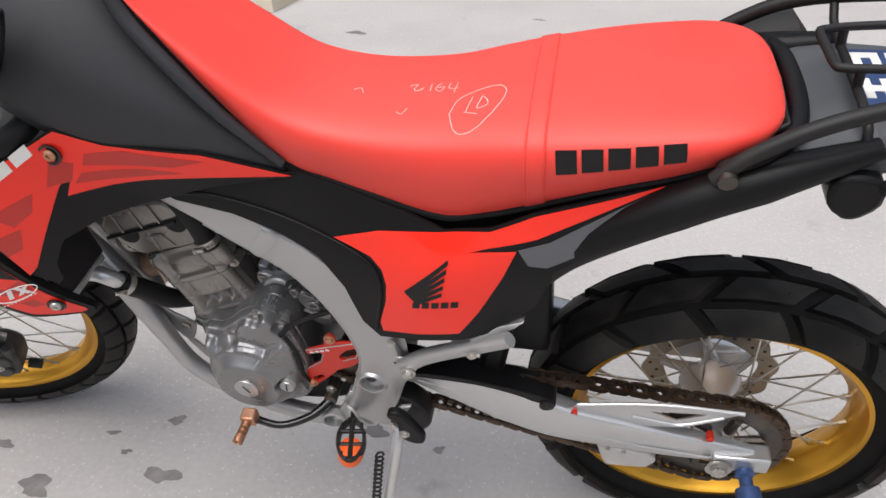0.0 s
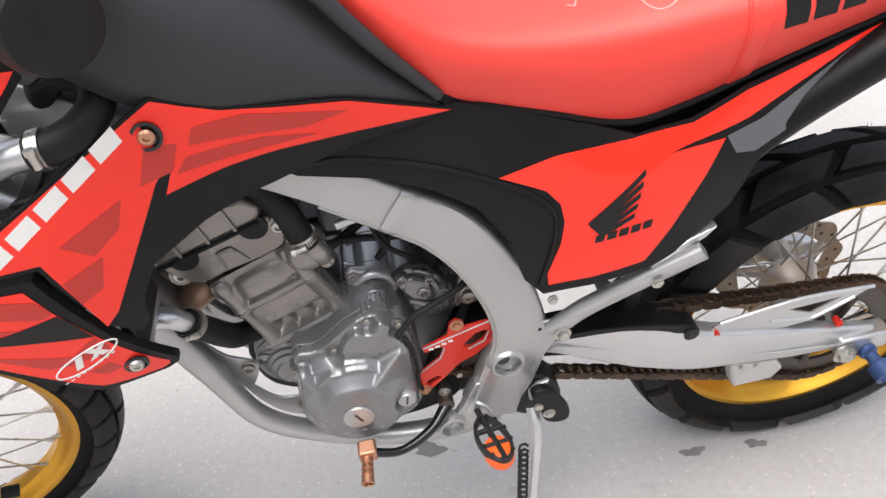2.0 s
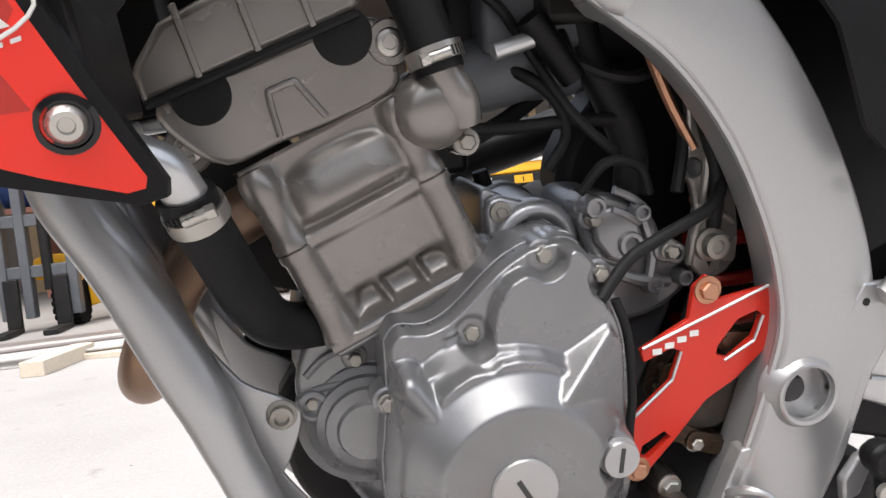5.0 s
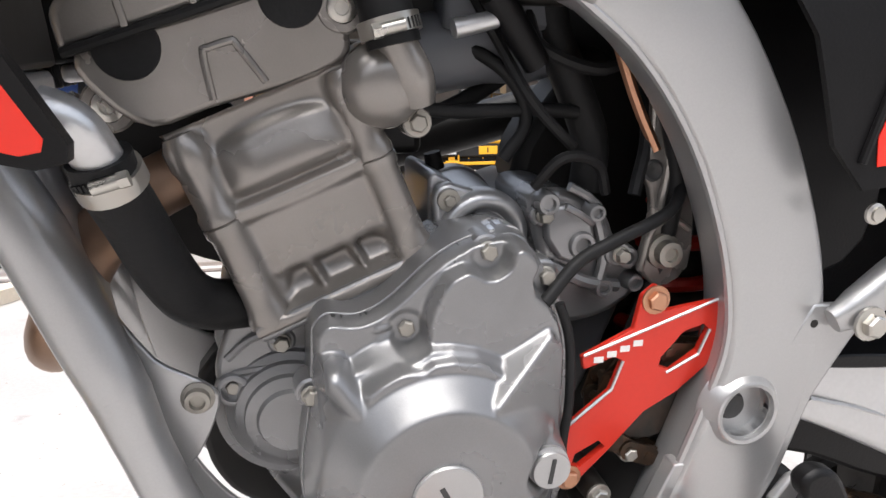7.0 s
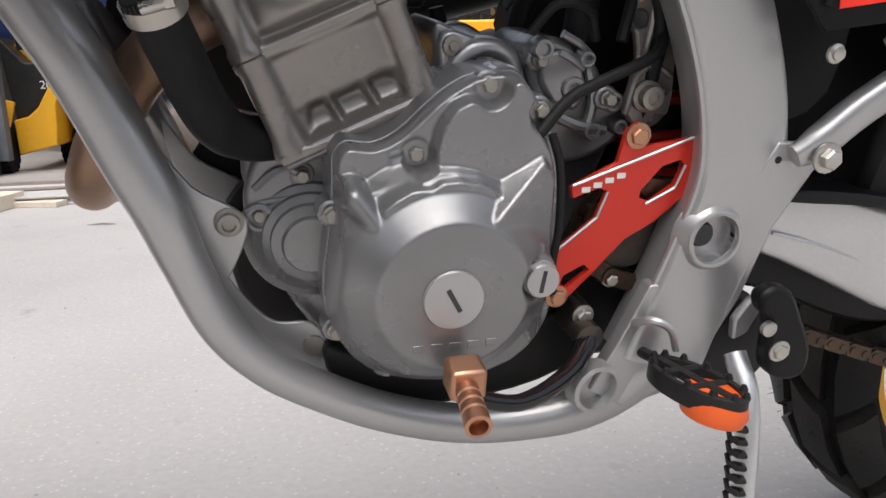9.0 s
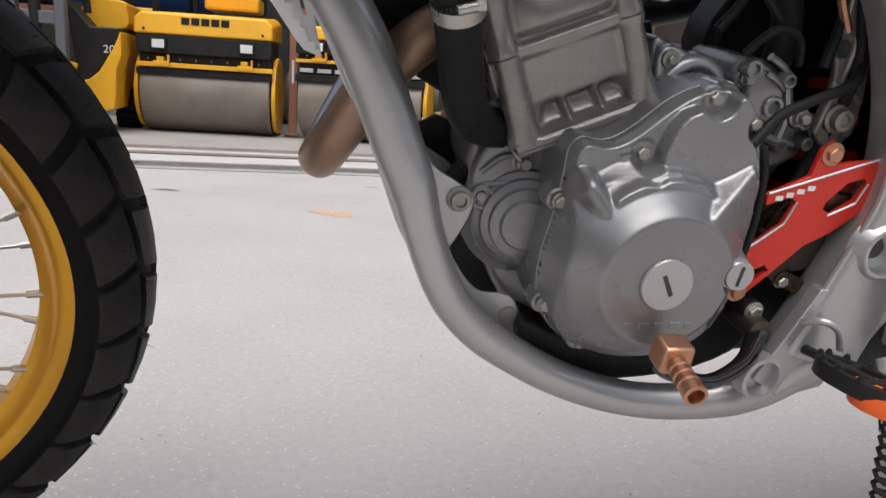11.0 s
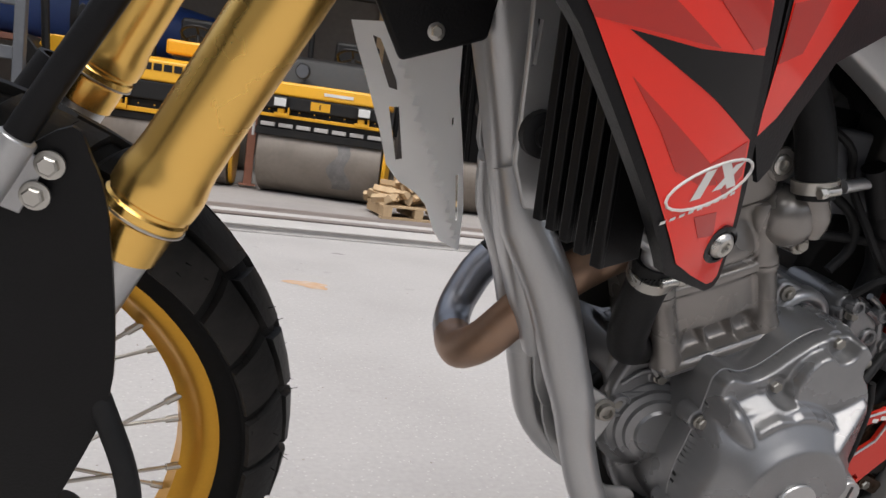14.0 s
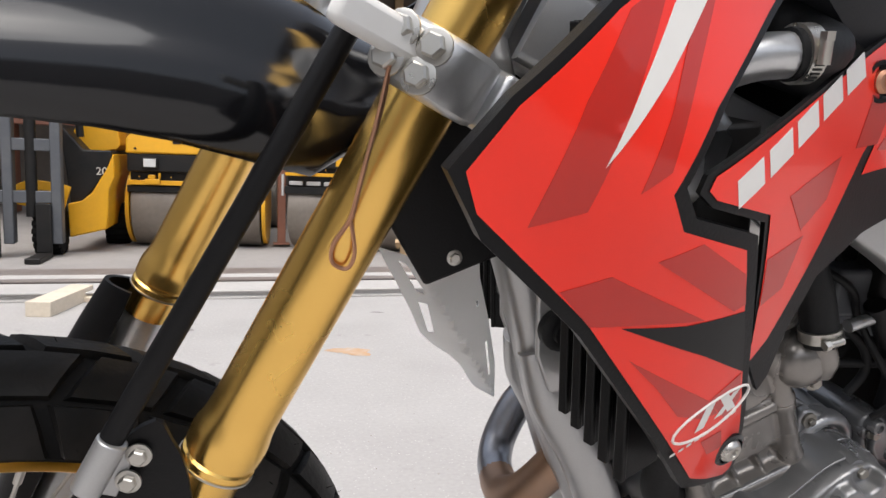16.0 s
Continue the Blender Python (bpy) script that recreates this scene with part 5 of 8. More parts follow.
for pts, r in (([(0.090, -0.050, 0.547), (0.115, -0.052, 0.535), (0.14, -0.050, 0.53)], 0.0045), ([(0.122, -0.050, 0.577), (0.128, -0.051, 0.553), (0.125, -0.050, 0.53)], 0.0042), ([(0.096, -0.056, 0.588), (0.106, -0.0565, 0.583), (0.116, -0.055, 0.576)], 0.0026), ([(0.100, -0.050, 0.600), (0.112, -0.050, 0.594), (0.122, -0.050, 0.586)], 0.0032)):
    bm = bmesh.new()
    tube(bm, pts, r, 8, 4)
    part("case_rib", bm, "engine", rear)

# front sprocket guard plate
bm = bmesh.new()
gd = [(0.096, 0.505), (0.130, 0.521), (0.134, 0.543), (0.143, 0.550), (0.152, 0.543), (0.151, 0.532), (0.188, 0.537), (0.194, 0.528), (0.189, 0.494), (0.165, 0.474), (0.143, 0.462),
      (0.120, 0.437), (0.096, 0.413), (0.084, 0.417), (0.087, 0.456), (0.117, 0.480), (0.124, 0.500), (0.118, 0.503), (0.098, 0.496)]
prism(bm, gd, -0.088, -0.093)
guard = part("sprocket_guard", bm, "guard_red", bike, "red anodised sprocket guard plate", 30, 0.0009)
for hole in ([(0.096, 0.437), (0.112, 0.445), (0.117, 0.44), (0.100, 0.427), (0.094, 0.43)], [(0.150, 0.494), (0.151, 0.500), (0.166, 0.517), (0.180, 0.521), (0.184, 0.517), (0.178, 0.502), (0.160, 0.490)]):
    bm = bmesh.new()
    prism(bm, hole, -0.08, -0.1)
    carve(guard, bm)
bm = bmesh.new()
for a, b in (((0.097, 0.506), (0.190, 0.538)), ((0.088, 0.457), (0.118, 0.481)), ((0.118, 0.481), (0.1245, 0.5)), ((0.156, 0.489), (0.178, 0.5)), ((0.178, 0.5), (0.1845, 0.517))):
    rod(bm, (a[0], -0.0932, a[1]), (b[0], -0.0932, b[1]), 0.0011, n=6)
part("bright_edge", bm, "alu", guard, "bare bright chamfered edge")
bm = bmesh.new()
for i in range(4):
    box(bm, (0.104 + i * 0.0088, -0.0936, 0.5005 + i * 0.003), (0.1105 + i * 0.0088, -0.0932, 0.5045 + i * 0.003))
part("logo_block", bm, "white_film", guard)
bolts(guard, [((0.143, -0.093, 0.540), (0, -1, 0), 0.0065, 0.006), ((0.092, -0.093, 0.421), (0, -1, 0), 0.006, 0.006)], "brass", "brassy plated bolt")
bm = bmesh.new()
turned(bm, [(-0.006, 0.02), (-0.006, 0.030), (0.0, 0.034), (0.006, 0.030), (0.006, 0.02)], (0.155, -0.07, 0.462), (0, -1, 0), 26)
sprocket_f = part("front_sprocket", bm, "chain_clean", bike, "dark front sprocket")

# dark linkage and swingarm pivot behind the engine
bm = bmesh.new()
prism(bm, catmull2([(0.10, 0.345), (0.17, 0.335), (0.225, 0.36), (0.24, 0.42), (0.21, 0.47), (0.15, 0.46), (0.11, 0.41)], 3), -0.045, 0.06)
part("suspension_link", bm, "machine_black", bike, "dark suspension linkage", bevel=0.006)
for x, y, z, r in ((0.118, -0.088, 0.40, 0.010), (0.142, -0.08, 0.425, 0.008)):
    bm = bmesh.new()
    rod(bm, (x, -0.04, z), (x, y, z), r, r * 0.9, 14)
    part("spacer", bm, "chain_clean", bike, "greasy spacer")
    bolts(bike, [((x, y, z), (0, -1, 0), r * 0.6, 0.006)])
# ---- wheels


def tyre_profile(R, hw, lip):
    return [(-hw * 0.62, lip - 0.006), (-hw * 0.78, lip + 0.006), (-hw * 0.97, lip + 0.028), (-hw, R - 0.050), (-hw * 0.93, R - 0.030), (-hw * 0.72, R - 0.0135), (-hw * 0.4, R - 0.0035),
            (0, R), (hw * 0.4, R - 0.0035), (hw * 0.72, R - 0.0135), (hw * 0.93, R - 0.030), (hw, R - 0.050), (hw * 0.97, lip + 0.028), (hw * 0.78, lip + 0.006), (hw * 0.62, lip - 0.006)]


def build_wheel(name, wm, R, hw, lip, label, pitches, disc_side, hub_r, depth, g):
    """A spoked wheel round the local y axis at the pose wm: hub, rim, tyre with tread blocks, spokes, brake disc."""
    bm = bmesh.new()
    w = 0.052
    turned(bm, [(-w - 0.012, 0.014), (-w, hub_r + 0.002), (-w + 0.006, hub_r + 0.004), (-w + 0.012, hub_r), (-w + 0.022, hub_r * 0.85), (0, hub_r * 0.95), (w - 0.028, hub_r * 1.2),
                (w - 0.012, hub_r + 0.016), (w - 0.006, hub_r + 0.018), (w, hub_r + 0.016), (w + 0.012, 0.014)] if hub_r > 0.03 else
           [(-w - 0.012, 0.014), (-w, hub_r + 0.012), (-w + 0.006, hub_r + 0.014), (-w + 0.012, hub_r + 0.012), (-w + 0.022, hub_r * 0.75), (0, hub_r * 0.62), (w - 0.022, hub_r * 0.75),
            (w - 0.012, hub_r + 0.012), (w - 0.006, hub_r + 0.014), (w, hub_r + 0.012), (w + 0.012, 0.014)], (0, 0, 0), (0, 1, 0), 40)
    wheel = part(name, bm, "alu", bike, label, 30, basis=wm)
    prof = tyre_profile(R - depth, hw, lip)
    fine = smooth_path([(y, 0, r) for y, r in prof], 4)
    bm = bmesh.new()
    n = 96
    rings = [[(p.z * math.cos(2 * math.pi * i / n), p.x, p.z * math.sin(2 * math.pi * i / n)) for p in fine] for i in range(n)]
    vs = [[bm.verts.new(p) for p in r] for r in rings]
    for i in range(n):
        for k in range(len(fine) - 1):
            bm.faces.new((vs[i][k], vs[(i + 1) % n][k], vs[(i + 1) % n][k + 1], vs[i][k + 1]))
    part("tyre", bm, "rubber", wheel, "black rubber tyre carcass")
    # rim: gold channel
    rp = [(-hw * 0.60, lip), (-hw * 0.66, lip - 0.002), (-hw * 0.66, lip - 0.011), (-hw * 0.52, lip - 0.018), (-hw * 0.3, lip - 0.022), (-0.010, lip - 0.031), (0.010, lip - 0.031), (hw * 0.3, lip - 0.022),
          (hw * 0.52, lip - 0.018), (hw * 0.66, lip - 0.011), (hw * 0.66, lip - 0.002), (hw * 0.60, lip)]
    bm = bmesh.new()
    vs = [[bm.verts.new((r * math.cos(2 * math.pi * i / 90), y, r * math.sin(2 * math.pi * i / 90))) for y, r in rp] for i in range(90)]
    for i in range(90):
        for k in range(len(rp)):
            bm.faces.new((vs[i][k], vs[(i + 1) % 90][k], vs[(i + 1) % 90][(k + 1) % len(rp)], vs[i][(k + 1) % len(rp)]))
    part("rim", bm, "gold_rim", wheel, "gold anodised alloy rim", 50)
    # tread blocks: one of each row, then round the wheel
    arc_y = [p.x for p in fine]
    arc_r = [p.z for p in fine]
    c0 = len(fine) // 2
    cum = [0.0]
    for k in range(c0 + 1, len(fine)):
        cum.append(cum[-1] + math.hypot(arc_y[k] - arc_y[k - 1], arc_r[k] - arc_r[k - 1]))

    def at(th, s, h):
        q = abs(s)
        y = float(np.interp(q, cum, arc_y[c0:]))
        r = float(np.interp(q, cum, arc_r[c0:]))
        y2 = float(np.interp(q + 0.002, cum, arc_y[c0:]))
        r2 = float(np.interp(q + 0.002, cum, arc_r[c0:]))
        ny, nr = -(r2 - r), (y2 - y)
        k = math.hypot(ny, nr) or 1
        y, r = y + h * ny / k, r + h * nr / k
        return V((r * math.cos(th), y if s >= 0 else -y, r * math.sin(th)))

    def block(corners, h):
        """corners: four (angle, across) of a block, turned into a raised patch."""
        bm = bmesh.new()
        top, low = [], []
        NS, NT = 4, 3
        for grid, hh, shrink in ((low, 0.0, 1.0), (top, h, 0.91)):
            mid = [sum(c[k] for c in corners) / 4 for k in (0, 1)]
            cs = [(mid[0] + (c[0] - mid[0]) * shrink, mid[1] + (c[1] - mid[1]) * shrink) for c in corners]
            for i in range(NS):
                row = []
                for j in range(NT):
                    u, v = i / (NS - 1), j / (NT - 1)
                    a = [cs[0][k] * (1 - u) * (1 - v) + cs[1][k] * u * (1 - v) + cs[2][k] * u * v + cs[3][k] * (1 - u) * v for k in (0, 1)]
                    row.append(bm.verts.new(at(a[0], a[1], hh)))
                grid.append(row)
        for i in range(NS - 1):
            for j in range(NT - 1):
                bm.faces.new((top[i][j], top[i + 1][j], top[i + 1][j + 1], top[i][j + 1]))
        loop = [(i, 0) for i in range(NS)] + [(NS - 1, j) for j in range(1, NT)] + [(i, NT - 1) for i in range(NS - 2, -1, -1)] + [(0, j) for j in range(NT - 2, 0, -1)]
        for a, b in zip(loop, loop[1:] + loop[:1]):
            bm.faces.new((low[a[0]][a[1]], low[b[0]][b[1]], top[b[0]][b[1]], top[a[0]][a[1]]))
        return bm

    P = 2 * math.pi / pitches
    half, edge = cum[-1] * 0.30, cum[-1] * 0.58
    rows = []
    for s in (-1, 1):
        sh = 0.0 if s < 0 else 0.5 * P
        rows.append([(sh + 0.02 * P, s * g * 0.5), (sh + 0.32 * P, s * (half - g * 0.6)), (sh + 1.20 * P, s * (half - g * 0.6)), (sh + 0.90 * P, s * g * 0.5)])
        rows.append([(sh + 0.46 * P, s * (half + g * 0.4)), (sh + 0.22 * P, s * edge), (sh + 1.10 * P, s * edge), (sh + 1.34 * P, s * (half + g * 0.4))])
    for row in rows:
        ob = part("tread_block", block(row, depth), "tread", wheel, angle=40)
        for i in range(1, pitches):
            again(ob, Matrix.Rotation(-i * P, 4, "Y"), wheel)
    # moulding hairs left on the tread shoulders
    rnd = random.Random(pitches)
    bm = bmesh.new()
    for _ in range(150):
        th, sd = rnd.uniform(0, 2 * math.pi), rnd.choice((-1, 1)) * rnd.uniform(0.05, 0.75) * cum[-1]
        p = at(th, sd, depth - 0.001)
        q = at(th + rnd.uniform(-0.008, 0.008), sd, depth + rnd.uniform(0.003, 0.0075))
        rod(bm, p, q, 0.00045, 0.00025, 3)
    tagged(part("moulding_hairs", bm, "rubber", wheel), kind="stuff")
    # spokes with nipples
    for side in (-1, 1):
        for lean in (-1, 1):
            bm = bmesh.new()
            a0, a1 = 0.0, lean * radians(38)
            p = V(((hub_r + 0.008) * math.cos(a1), side * (0.042 if lean > 0 else 0.050), (hub_r + 0.008) * math.sin(a1)))
            q = V(((lip - 0.026) * math.cos(a0), side * 0.008, (lip - 0.026) * math.sin(a0)))
            rod(bm, p, q, 0.0017, 0.0017, 8)
            sp = part("spoke", bm, "steel", wheel, "thin steel spoke")
            bm = bmesh.new()
            t = (q - p).normalized()
            rod(bm, q - t * 0.016, q + t * 0.002, 0.0032, 0.0036, 8)
            ni = part("nipple", bm, "steel", wheel)
            off = (0.25 * (side > 0) + 0.5 * (lean > 0)) * 2 * math.pi / 9
            for k in range(9):
                m = Matrix.Rotation(off + k * 2 * math.pi / 9, 4, "Y")
                if k == 0:
                    sp.matrix_basis, ni.matrix_basis = m, m
                else:
                    again(sp, m, wheel)
                    again(ni, m, wheel)
    # waved brake disc with holes
    r1, r0, n = (0.110, 0.078, 120) if hub_r > 0.03 else (0.128, 0.1, 120)
    bm = bmesh.new()
    yd = disc_side * 0.075
    rings = []
    for y, rr in ((yd - 0.002, r0), (yd - 0.002, r1), (yd + 0.002, r1), (yd + 0.002, r0)):
        rings.append([((rr + (0.005 * math.sin(10 * a) if rr == r1 else 0.003 * math.sin(5 * a))) * math.cos(a), y, (rr + (0.005 * math.sin(10 * a) if rr == r1 else 0.003 * math.sin(5 * a))) * math.sin(a))
                      for a in [2 * math.pi * i / n for i in range(n)]])
    vs = [[bm.verts.new(p) for p in r] for r in rings]
    for k in range(4):
        for i in range(n):
            bm.faces.new((vs[k][i], vs[k][(i + 1) % n], vs[(k + 1) % 4][(i + 1) % n], vs[(k + 1) % 4][i]))
    part("brake_disc", bm, "disc", wheel, "wavy worn steel brake disc")
    bm = bmesh.new()
    for i in range(30):
        a = 2 * math.pi * i / 30
        r = r0 + (r1 - r0) * (0.35 + 0.35 * (i % 2))
        turned(bm, [(-0.0023, 0.0032), (0.0023, 0.0032)], (r * math.cos(a), yd, r * math.sin(a)), (0, 1, 0), 8)
    part("disc_holes", bm, "machine_black", wheel)
    bm = bmesh.new()
    for i in range(5):
        a = 2 * math.pi * i / 5 + 0.3
        tube(bm, [(hub_r * math.cos(a), disc_side * 0.06, hub_r * math.sin(a)), ((r0 + 0.004) * math.cos(a + 0.25), yd, (r0 + 0.004) * math.sin(a + 0.25))], [0.012, 0.007], 8, 2)
    part("disc_carrier", bm, "alu", wheel)
    return wheel


RW = pose(0.744, 0.030, 0.307)
rear_wheel = build_wheel("rear_wheel", RW, 0.317, 0.064, 0.239, "spoked rear wheel with a gold rim and chunky tyre", 15, 1, 0.034, 0.012, 0.0085)
# steered front end: d along the axle to the right, u up the fork, f forward
d = V((-0.24, 0.957, 0.165)).normalized()
u = V((0.43, -0.02, 0.9))
u = (u - d * u.dot(d)).normalized()
f = u.cross(d)
WC = V((-0.726, 0.022, 0.354))
FW = Matrix((( -f.x, d.x, u.x, WC.x), (-f.y, d.y, u.y, WC.y), (-f.z, d.z, u.z, WC.z), (0, 0, 0, 1)))
front_wheel = build_wheel("front_wheel", FW, 0.348, 0.050, 0.279, "spoked front wheel with a gold rim and chunky tyre", 30, -1, 0.024, 0.006, 0.003)

# ---- swingarm, axle, chain
# the rear end is drawn straight back from the pivot and then set to its true line
SET = Matrix(((1.0346, 0, 0, -0.0071), (0.0575, 1, 0, -0.0118), (-0.0307, 0, 1, 0.0063), (0, 0, 0, 1)))


def set_rear(ob):
    for q in [ob] + list(ob.children_recursive):
        q.data.transform(SET)


for s in (-1, 1):
    bm = bmesh.new()
    mid = [(0.215, 0.470, 0.024), (0.27, 0.467, 0.027), (0.323, 0.455, 0.035), (0.403, 0.426, 0.043), (0.48, 0.397, 0.0395), (0.563, 0.378, 0.035), (0.65, 0.358, 0.030), (0.724, 0.345, 0.024), (0.772, 0.337, 0.0185)]
    tube(bm, [(x, s * (0.074 + 0.028 * min(1, (x - 0.2) / 0.3)), z) for x, z, _ in mid], [h for _, _, h in mid], per=5, section=rounded(0.42, 1.0, 3, 0.55))
    arm = part("swingarm", bm, "alu", bike, "bare aluminium swingarm", 34)
    if s < 0:
        bm = bmesh.new()
        tube(bm, [(x, -0.0895 - 0.0275 * min(1, (x - 0.2) / 0.3), z - h * 0.28) for x, z, h in mid[1:]], 0.0016, 6, 4)
        part("crease", bm, "alu", arm)
        bm = bmesh.new()
        prism(bm, catmull2([(0.262, 0.498), (0.30, 0.497), (0.36, 0.489), (0.43, 0.471), (0.464, 0.458), (0.476, 0.444), (0.470, 0.430), (0.454, 0.434), (0.43, 0.456), (0.36, 0.480), (0.265, 0.490)], 3), -0.066, -0.112)
        part("chain_slider", bm, "black", arm, "black plastic chain slider", bevel=0.003)
        bm = bmesh.new()
        turned(bm, [(0, 0.011), (0.003, 0.011), (0.004, 0.007), (0.006, 0.006)], (0.463, -0.112, 0.443), (0, -1, 0), 16)
        part("bolt", bm, "machine_black", arm)
        for x, z in ((0.503, 0.426), (0.622, 0.388), (0.705, 0.386)):
            bm = bmesh.new()
            turned(bm, [(-0.012, 0.005), (0, 0.0062), (0.003, 0.0058), (0.004, 0.0032), (0.002, 0.0028), (0.002, 0.0)], (x, -0.111, z), (0, -1, 0), 16)
            part("bolt", bm, "guard_red", arm, "red anodised bolt")
        # bright folded chain guard with cut-outs
        bm = bmesh.new()
        prism(bm, [(0.492, 0.428), (0.510, 0.444), (0.592, 0.456), (0.651, 0.459), (0.742, 0.452), (0.718, 0.437), (0.664, 0.404), (0.60, 0.400), (0.53, 0.418)], -0.104, -0.107)
        cg = part("chain_guard", bm, "alu", arm, "bright folded chain guard with cut-outs", bevel=0.0006)
        bm = bmesh.new()
        prism(bm, [(0.612, 0.440), (0.694, 0.444), (0.652, 0.422)], -0.09, -0.12)
        carve(cg, bm)
        for pts in ([(0.508, -0.107, 0.443), (0.592, -0.107, 0.456), (0.651, -0.107, 0.459), (0.742, -0.107, 0.452)], [(0.588, -0.107, 0.424), (0.640, -0.107, 0.412), (0.664, -0.107, 0.412), (0.716, -0.107, 0.438)]):
            bm = bmesh.new()
            tube(bm, pts, 0.0032, 8, 4)
            part("folded_edge", bm, "alu", cg)
        bm = bmesh.new()
        prism(bm, [(0.542, 0.341), (0.62, 0.327), (0.637, 0.303), (0.623, 0.281), (0.558, 0.281), (0.549, 0.311)], -0.112, -0.085)
        part("chain_guide", bm, "strip", arm, "pale milky plastic chain guide", bevel=0.005)
        bolts(arm, [((x, -0.112, z), (0, -1, 0), 0.0032, 0.003) for x, z in ((0.56, 0.333), (0.585, 0.328))])
    bm = bmesh.new()
    box(bm, (0.715, min(s * 0.122, s * 0.09), 0.314), (0.80, max(s * 0.122, s * 0.09), 0.350))
    part("axle_block", bm, "alu", arm, "axle adjuster block", bevel=0.004)
    set_rear(arm)
bm = bmesh.new()
rod(bm, (0.726, -0.13, 0.325), (0.726, 0.13, 0.325), 0.011)
hex_bolt(bm, (0.726, -0.124, 0.325), (0, -1, 0), 0.014, 0.012)
set_rear(part("rear_axle", bm, "steel", bike))
bm = bmesh.new()
turned(bm, [(0, 0.009), (0.004, 0.014), (0.012, 0.0145), (0.016, 0.010), (0.03, 0.010), (0.034, 0.0185), (0.056, 0.0185), (0.058, 0.012), (0.05, 0.01)], (0.765, -0.118, 0.318), (0.1, -1, -0.12), 24)
set_rear(part("stand_spool", bm, "blue", bike, "blue anodised stand spool"))
bm = bmesh.new()
teeth = 40
n = teeth * 4
prof = [0.100, 0.109, 0.109, 0.100]
a_ = [[(prof[i % 4] * math.cos(2 * math.pi * i / n), y, prof[i % 4] * math.sin(2 * math.pi * i / n)) for i in range(n)] for y in (-0.077, -0.071)]
b_ = [[(0.07 * math.cos(2 * math.pi * i / n), y, 0.07 * math.sin(2 * math.pi * i / n)) for i in range(n)] for y in (-0.071, -0.077)]
vs = [[bm.verts.new(p) for p in r] for r in a_ + b_]
for k in range(4):
    for i in range(n):
        bm.faces.new((vs[k][i], vs[k][(i + 1) % n], vs[(k + 1) % 4][(i + 1) % n], vs[(k + 1) % 4][i]))
spr = part("rear_sprocket", bm, "chain_clean", bike, "dark rear sprocket", basis=RW)
for i in range(6):
    a = 2 * math.pi * i / 6
    bm = bmesh.new()
    rod(bm, (0.03 * math.cos(a), -0.07, 0.03 * math.sin(a)), (0.074 * math.cos(a + 0.2), -0.074, 0.074 * math.sin(a + 0.2)), 0.008, n=8)
    part("spider_arm", bm, "chain_clean", spr)

CH_Y = -0.074
c1, r1, c2, r2 = V((0.155, 0, 0.462)), 0.037, V((0.744, 0, 0.307)), 0.107
path = []
ax = math.atan2(c2.z - c1.z, c2.x - c1.x)
off = math.acos((r1 - r2) / (c2 - c1).length)
for i in range(61):
    a = ax + off - (2 * off) * i / 60
    path.append(c2 + V((math.cos(a), 0, math.sin(a))) * r2)
for i in range(31):
    a = ax - off - (2 * math.pi - 2 * off) * i / 30
    path.append(c1 + V((math.cos(a), 0, math.sin(a))) * r1)
path.append(path[0])
leng = [0.0]
for a, b in zip(path, path[1:]):
    leng.append(leng[-1] + (b - a).length)
n = 2 * round(leng[-1] / 0.015875 / 2)


def on_chain(q):
    q = (q % n) * leng[-1] / n
    return V([float(np.interp(q, leng, [p[k] for p in path])) for k in range(3)])


def chain_y(p):
    return CH_Y + 0.0555 * max(0.0, p.x - 0.2045)


# steel links: outer and inner plates with a roller
def link(w):
    bm = bmesh.new()
    L = 0.015875
    out = arc(L / 2, 0, 0.0072, -70, 70, 5) + arc(-L / 2, 0, 0.0072, 110, 250, 5)
    for y in (-w, w):
        prism(bm, out, y - 0.0012, y + 0.0012)
    for x in (-L / 2, L / 2):
        rod(bm, (x, -w - 0.002, 0), (x, w + 0.002, 0), 0.0035, n=8)
    return bm


chain_bm = bmesh.new()
rod(chain_bm, on_chain(0) + V((0, chain_y(on_chain(0)) - 0.004, 0)), on_chain(0) + V((0, chain_y(on_chain(0)) + 0.004, 0)), 0.005, n=10)
chain = part("chain", chain_bm, "chain", bike, "rusty brown drive chain")
protos = [part("chain_link", link(0.0085), "chain", chain, angle=30), part("chain_link", link(0.006), "chain", chain, angle=30)]
for i in range(n):
    p, q = on_chain(i), on_chain(i + 1)
    m = Matrix.Translation((p + q) / 2 + V((0, chain_y(p), 0))) @ Matrix.Rotation(-math.atan2(q.z - p.z, q.x - p.x), 4, "Y")
    if i < 2:
        protos[i].matrix_basis = m
    else:
        again(protos[i % 2], m, chain)
bm = bmesh.new()
prism(bm, catmull2([(0.235, 0.455), (0.30, 0.437), (0.36, 0.415), (0.44, 0.378), (0.47, 0.352), (0.44, 0.345), (0.38, 0.36), (0.31, 0.39), (0.25, 0.41)], 3), -0.02, -0.066)
set_rear(part("lower_slider", bm, "black", bike, "black plastic slider under the swingarm", bevel=0.004))
bm = bmesh.new()
box(bm, (0.4, -0.05, 0.50), (0.47, 0.05, 0.66))
prism(bm, [(0.36, 0.46), (0.40, 0.45), (0.425, 0.60), (0.49, 0.72), (0.52, 0.80), (0.44, 0.80), (0.40, 0.66)], -0.075, 0.075)
part("inner_mudguard", bm, "black", bike, "black inner mudguard before the rear tyre", bevel=0.01)
